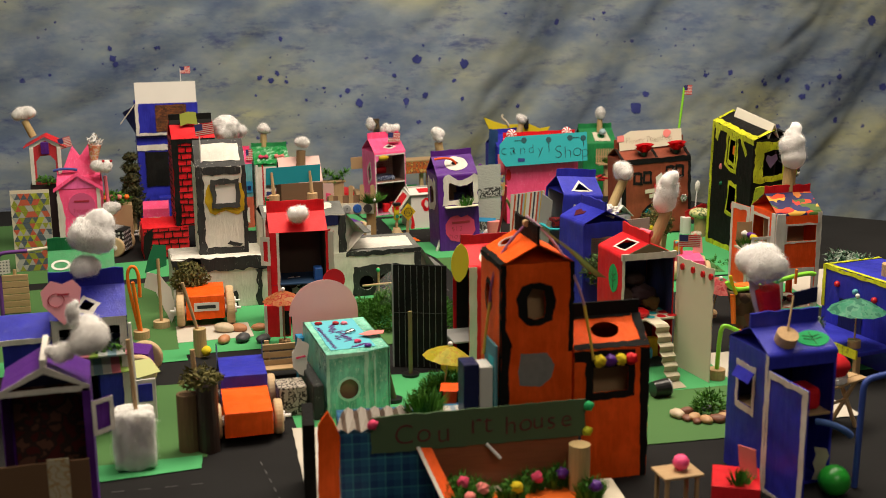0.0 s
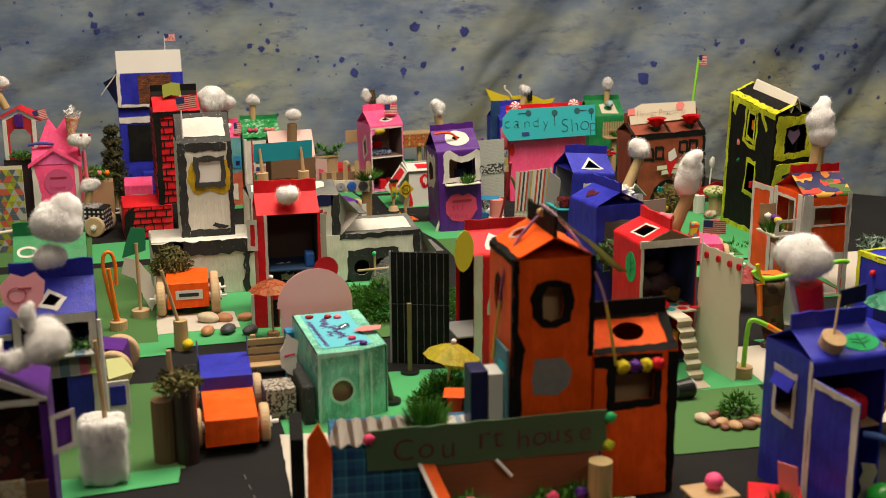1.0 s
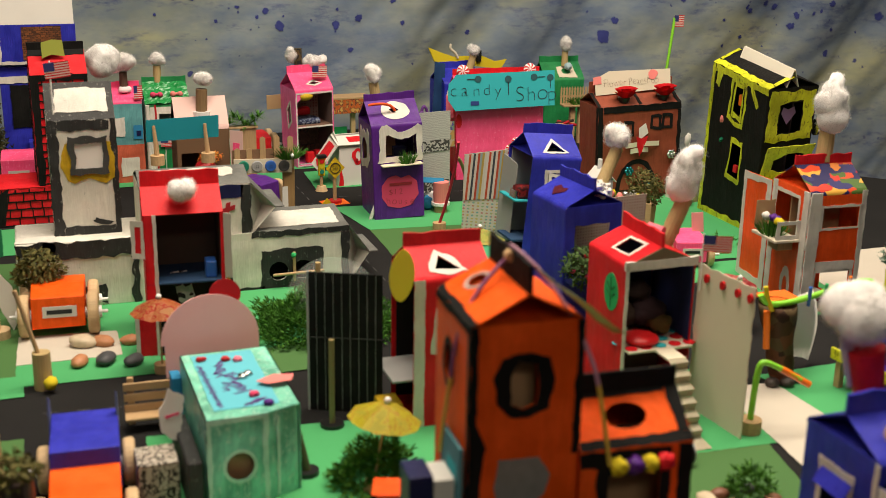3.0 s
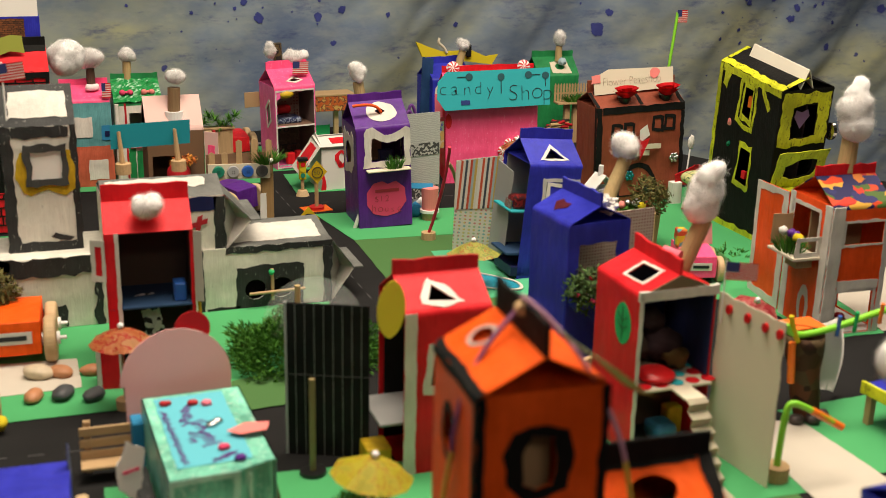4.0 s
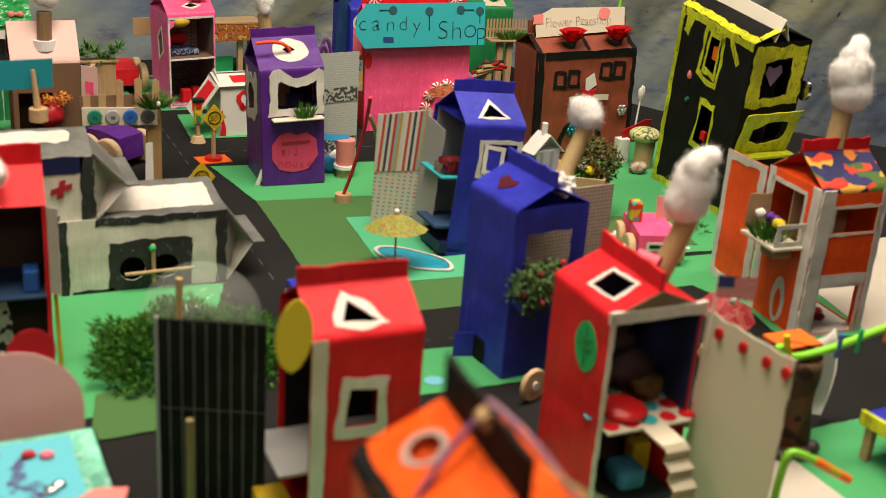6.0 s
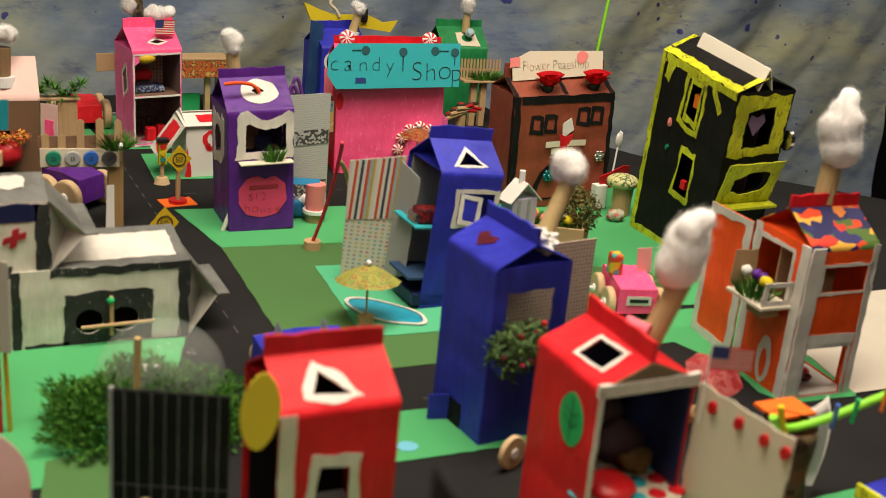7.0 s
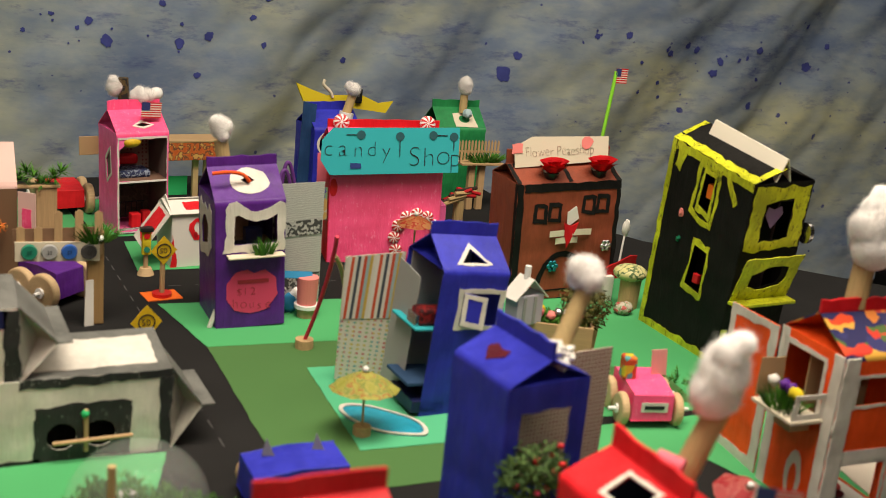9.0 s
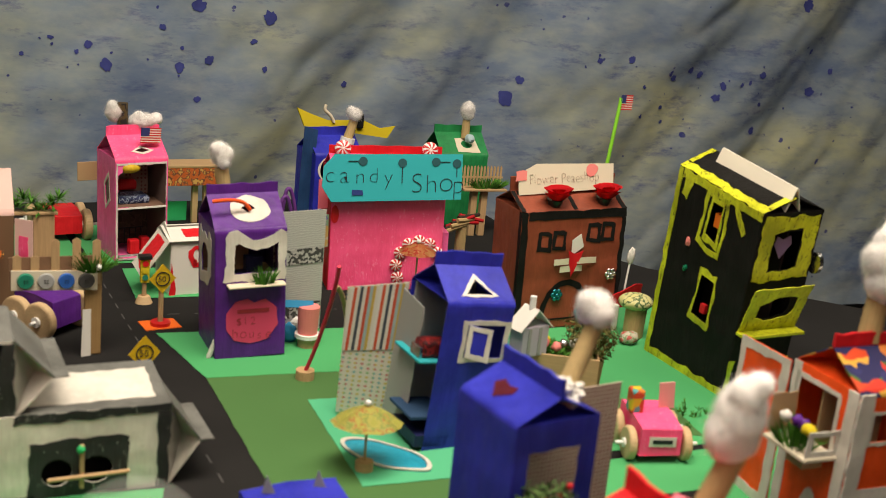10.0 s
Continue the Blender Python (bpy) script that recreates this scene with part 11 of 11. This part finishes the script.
# a loose toy car wheel standing on its rim
wh = thing("wooden_disc", "pale turned wooden wheel standing behind the red house", "craft disc", 0.762, 1.711, 20)
wheel(wh, 0, 0, 0.0165, 0.0165, 0.006, Y)
dt = thing("paper_dot", "light blue paper dot stuck on the green lot", "paper", 0.686, 1.771, 0, 0.0013)
board(dt, "dot", fr((0, 0, 0.0006), X, Y), wob(oval(0, 0, 0.010, 0.009), 0.0006, 0.006), paper("sky_blue_paper", (0.16, 0.48, 0.62)), thick=0.0005)

# ---- left edge ----
ws = thing("wooden_slat_stand", "stand of pale craft wood slats on the lawn", "stand", -0.168, 2.128, 0)
for i in range(6):
    boxpart(ws, "slat", -0.022, 0.022, 0.0, 0.003, 0.002 + 0.0118 * i, 0.0130 + 0.0118 * i, CRAFT_X, 0.0008)
rodpart(ws, "upright", (0.0, 0.006, 0.0), (0.0, 0.006, 0.080), 0.003, BARK)
lb = thing("low_blue_house", "low dark blue carton with a white edged roof", "carton house", -0.145, 1.545, 0)
boxpart(lb, "body", 0.0, 0.058, 0.0, 0.08, 0.0, 0.122, BLUE, 0.001)
board(lb, "roof", fr((-0.004, -0.006, 0.124), X, (0, 0.8, 0.4)), rect(0, 0, 0.064, 0.05), BLUE)
board(lb, "white_edge", fr((-0.004, -0.008, 0.118), X, UP), wob(rect(0, 0, 0.064, 0.007), 0.0006), WHITE)
sw = thing("pipe_swing_frame", "purple and white pipe frame with a dotted card", "frame", -0.215, 2.080, 0)
tube(sw, "pipe_frame", [(0.026, 0, 0.0), (0.026, 0, 0.110), (0.026, 0, 0.122), (0.036, 0, 0.124), (0.075, 0, 0.124)], 0.0034, PIPE_PURPLE)
tube(sw, "pale_pipe", [(0.075, 0, 0.124), (0.110, 0, 0.127), (0.135, 0, 0.130)], 0.003, P_CREAM)
board(sw, "dotted_card", fr((-0.02, -0.006, 0.078), (1, 0, 0.16), UP), rect(0, 0, 0.066, 0.024), printed("grey_dot_print", [(0.15, 0.15, 0.15), (0.3, 0.3, 0.3)], 190, "dots", ground=(0.75, 0.73, 0.68)))
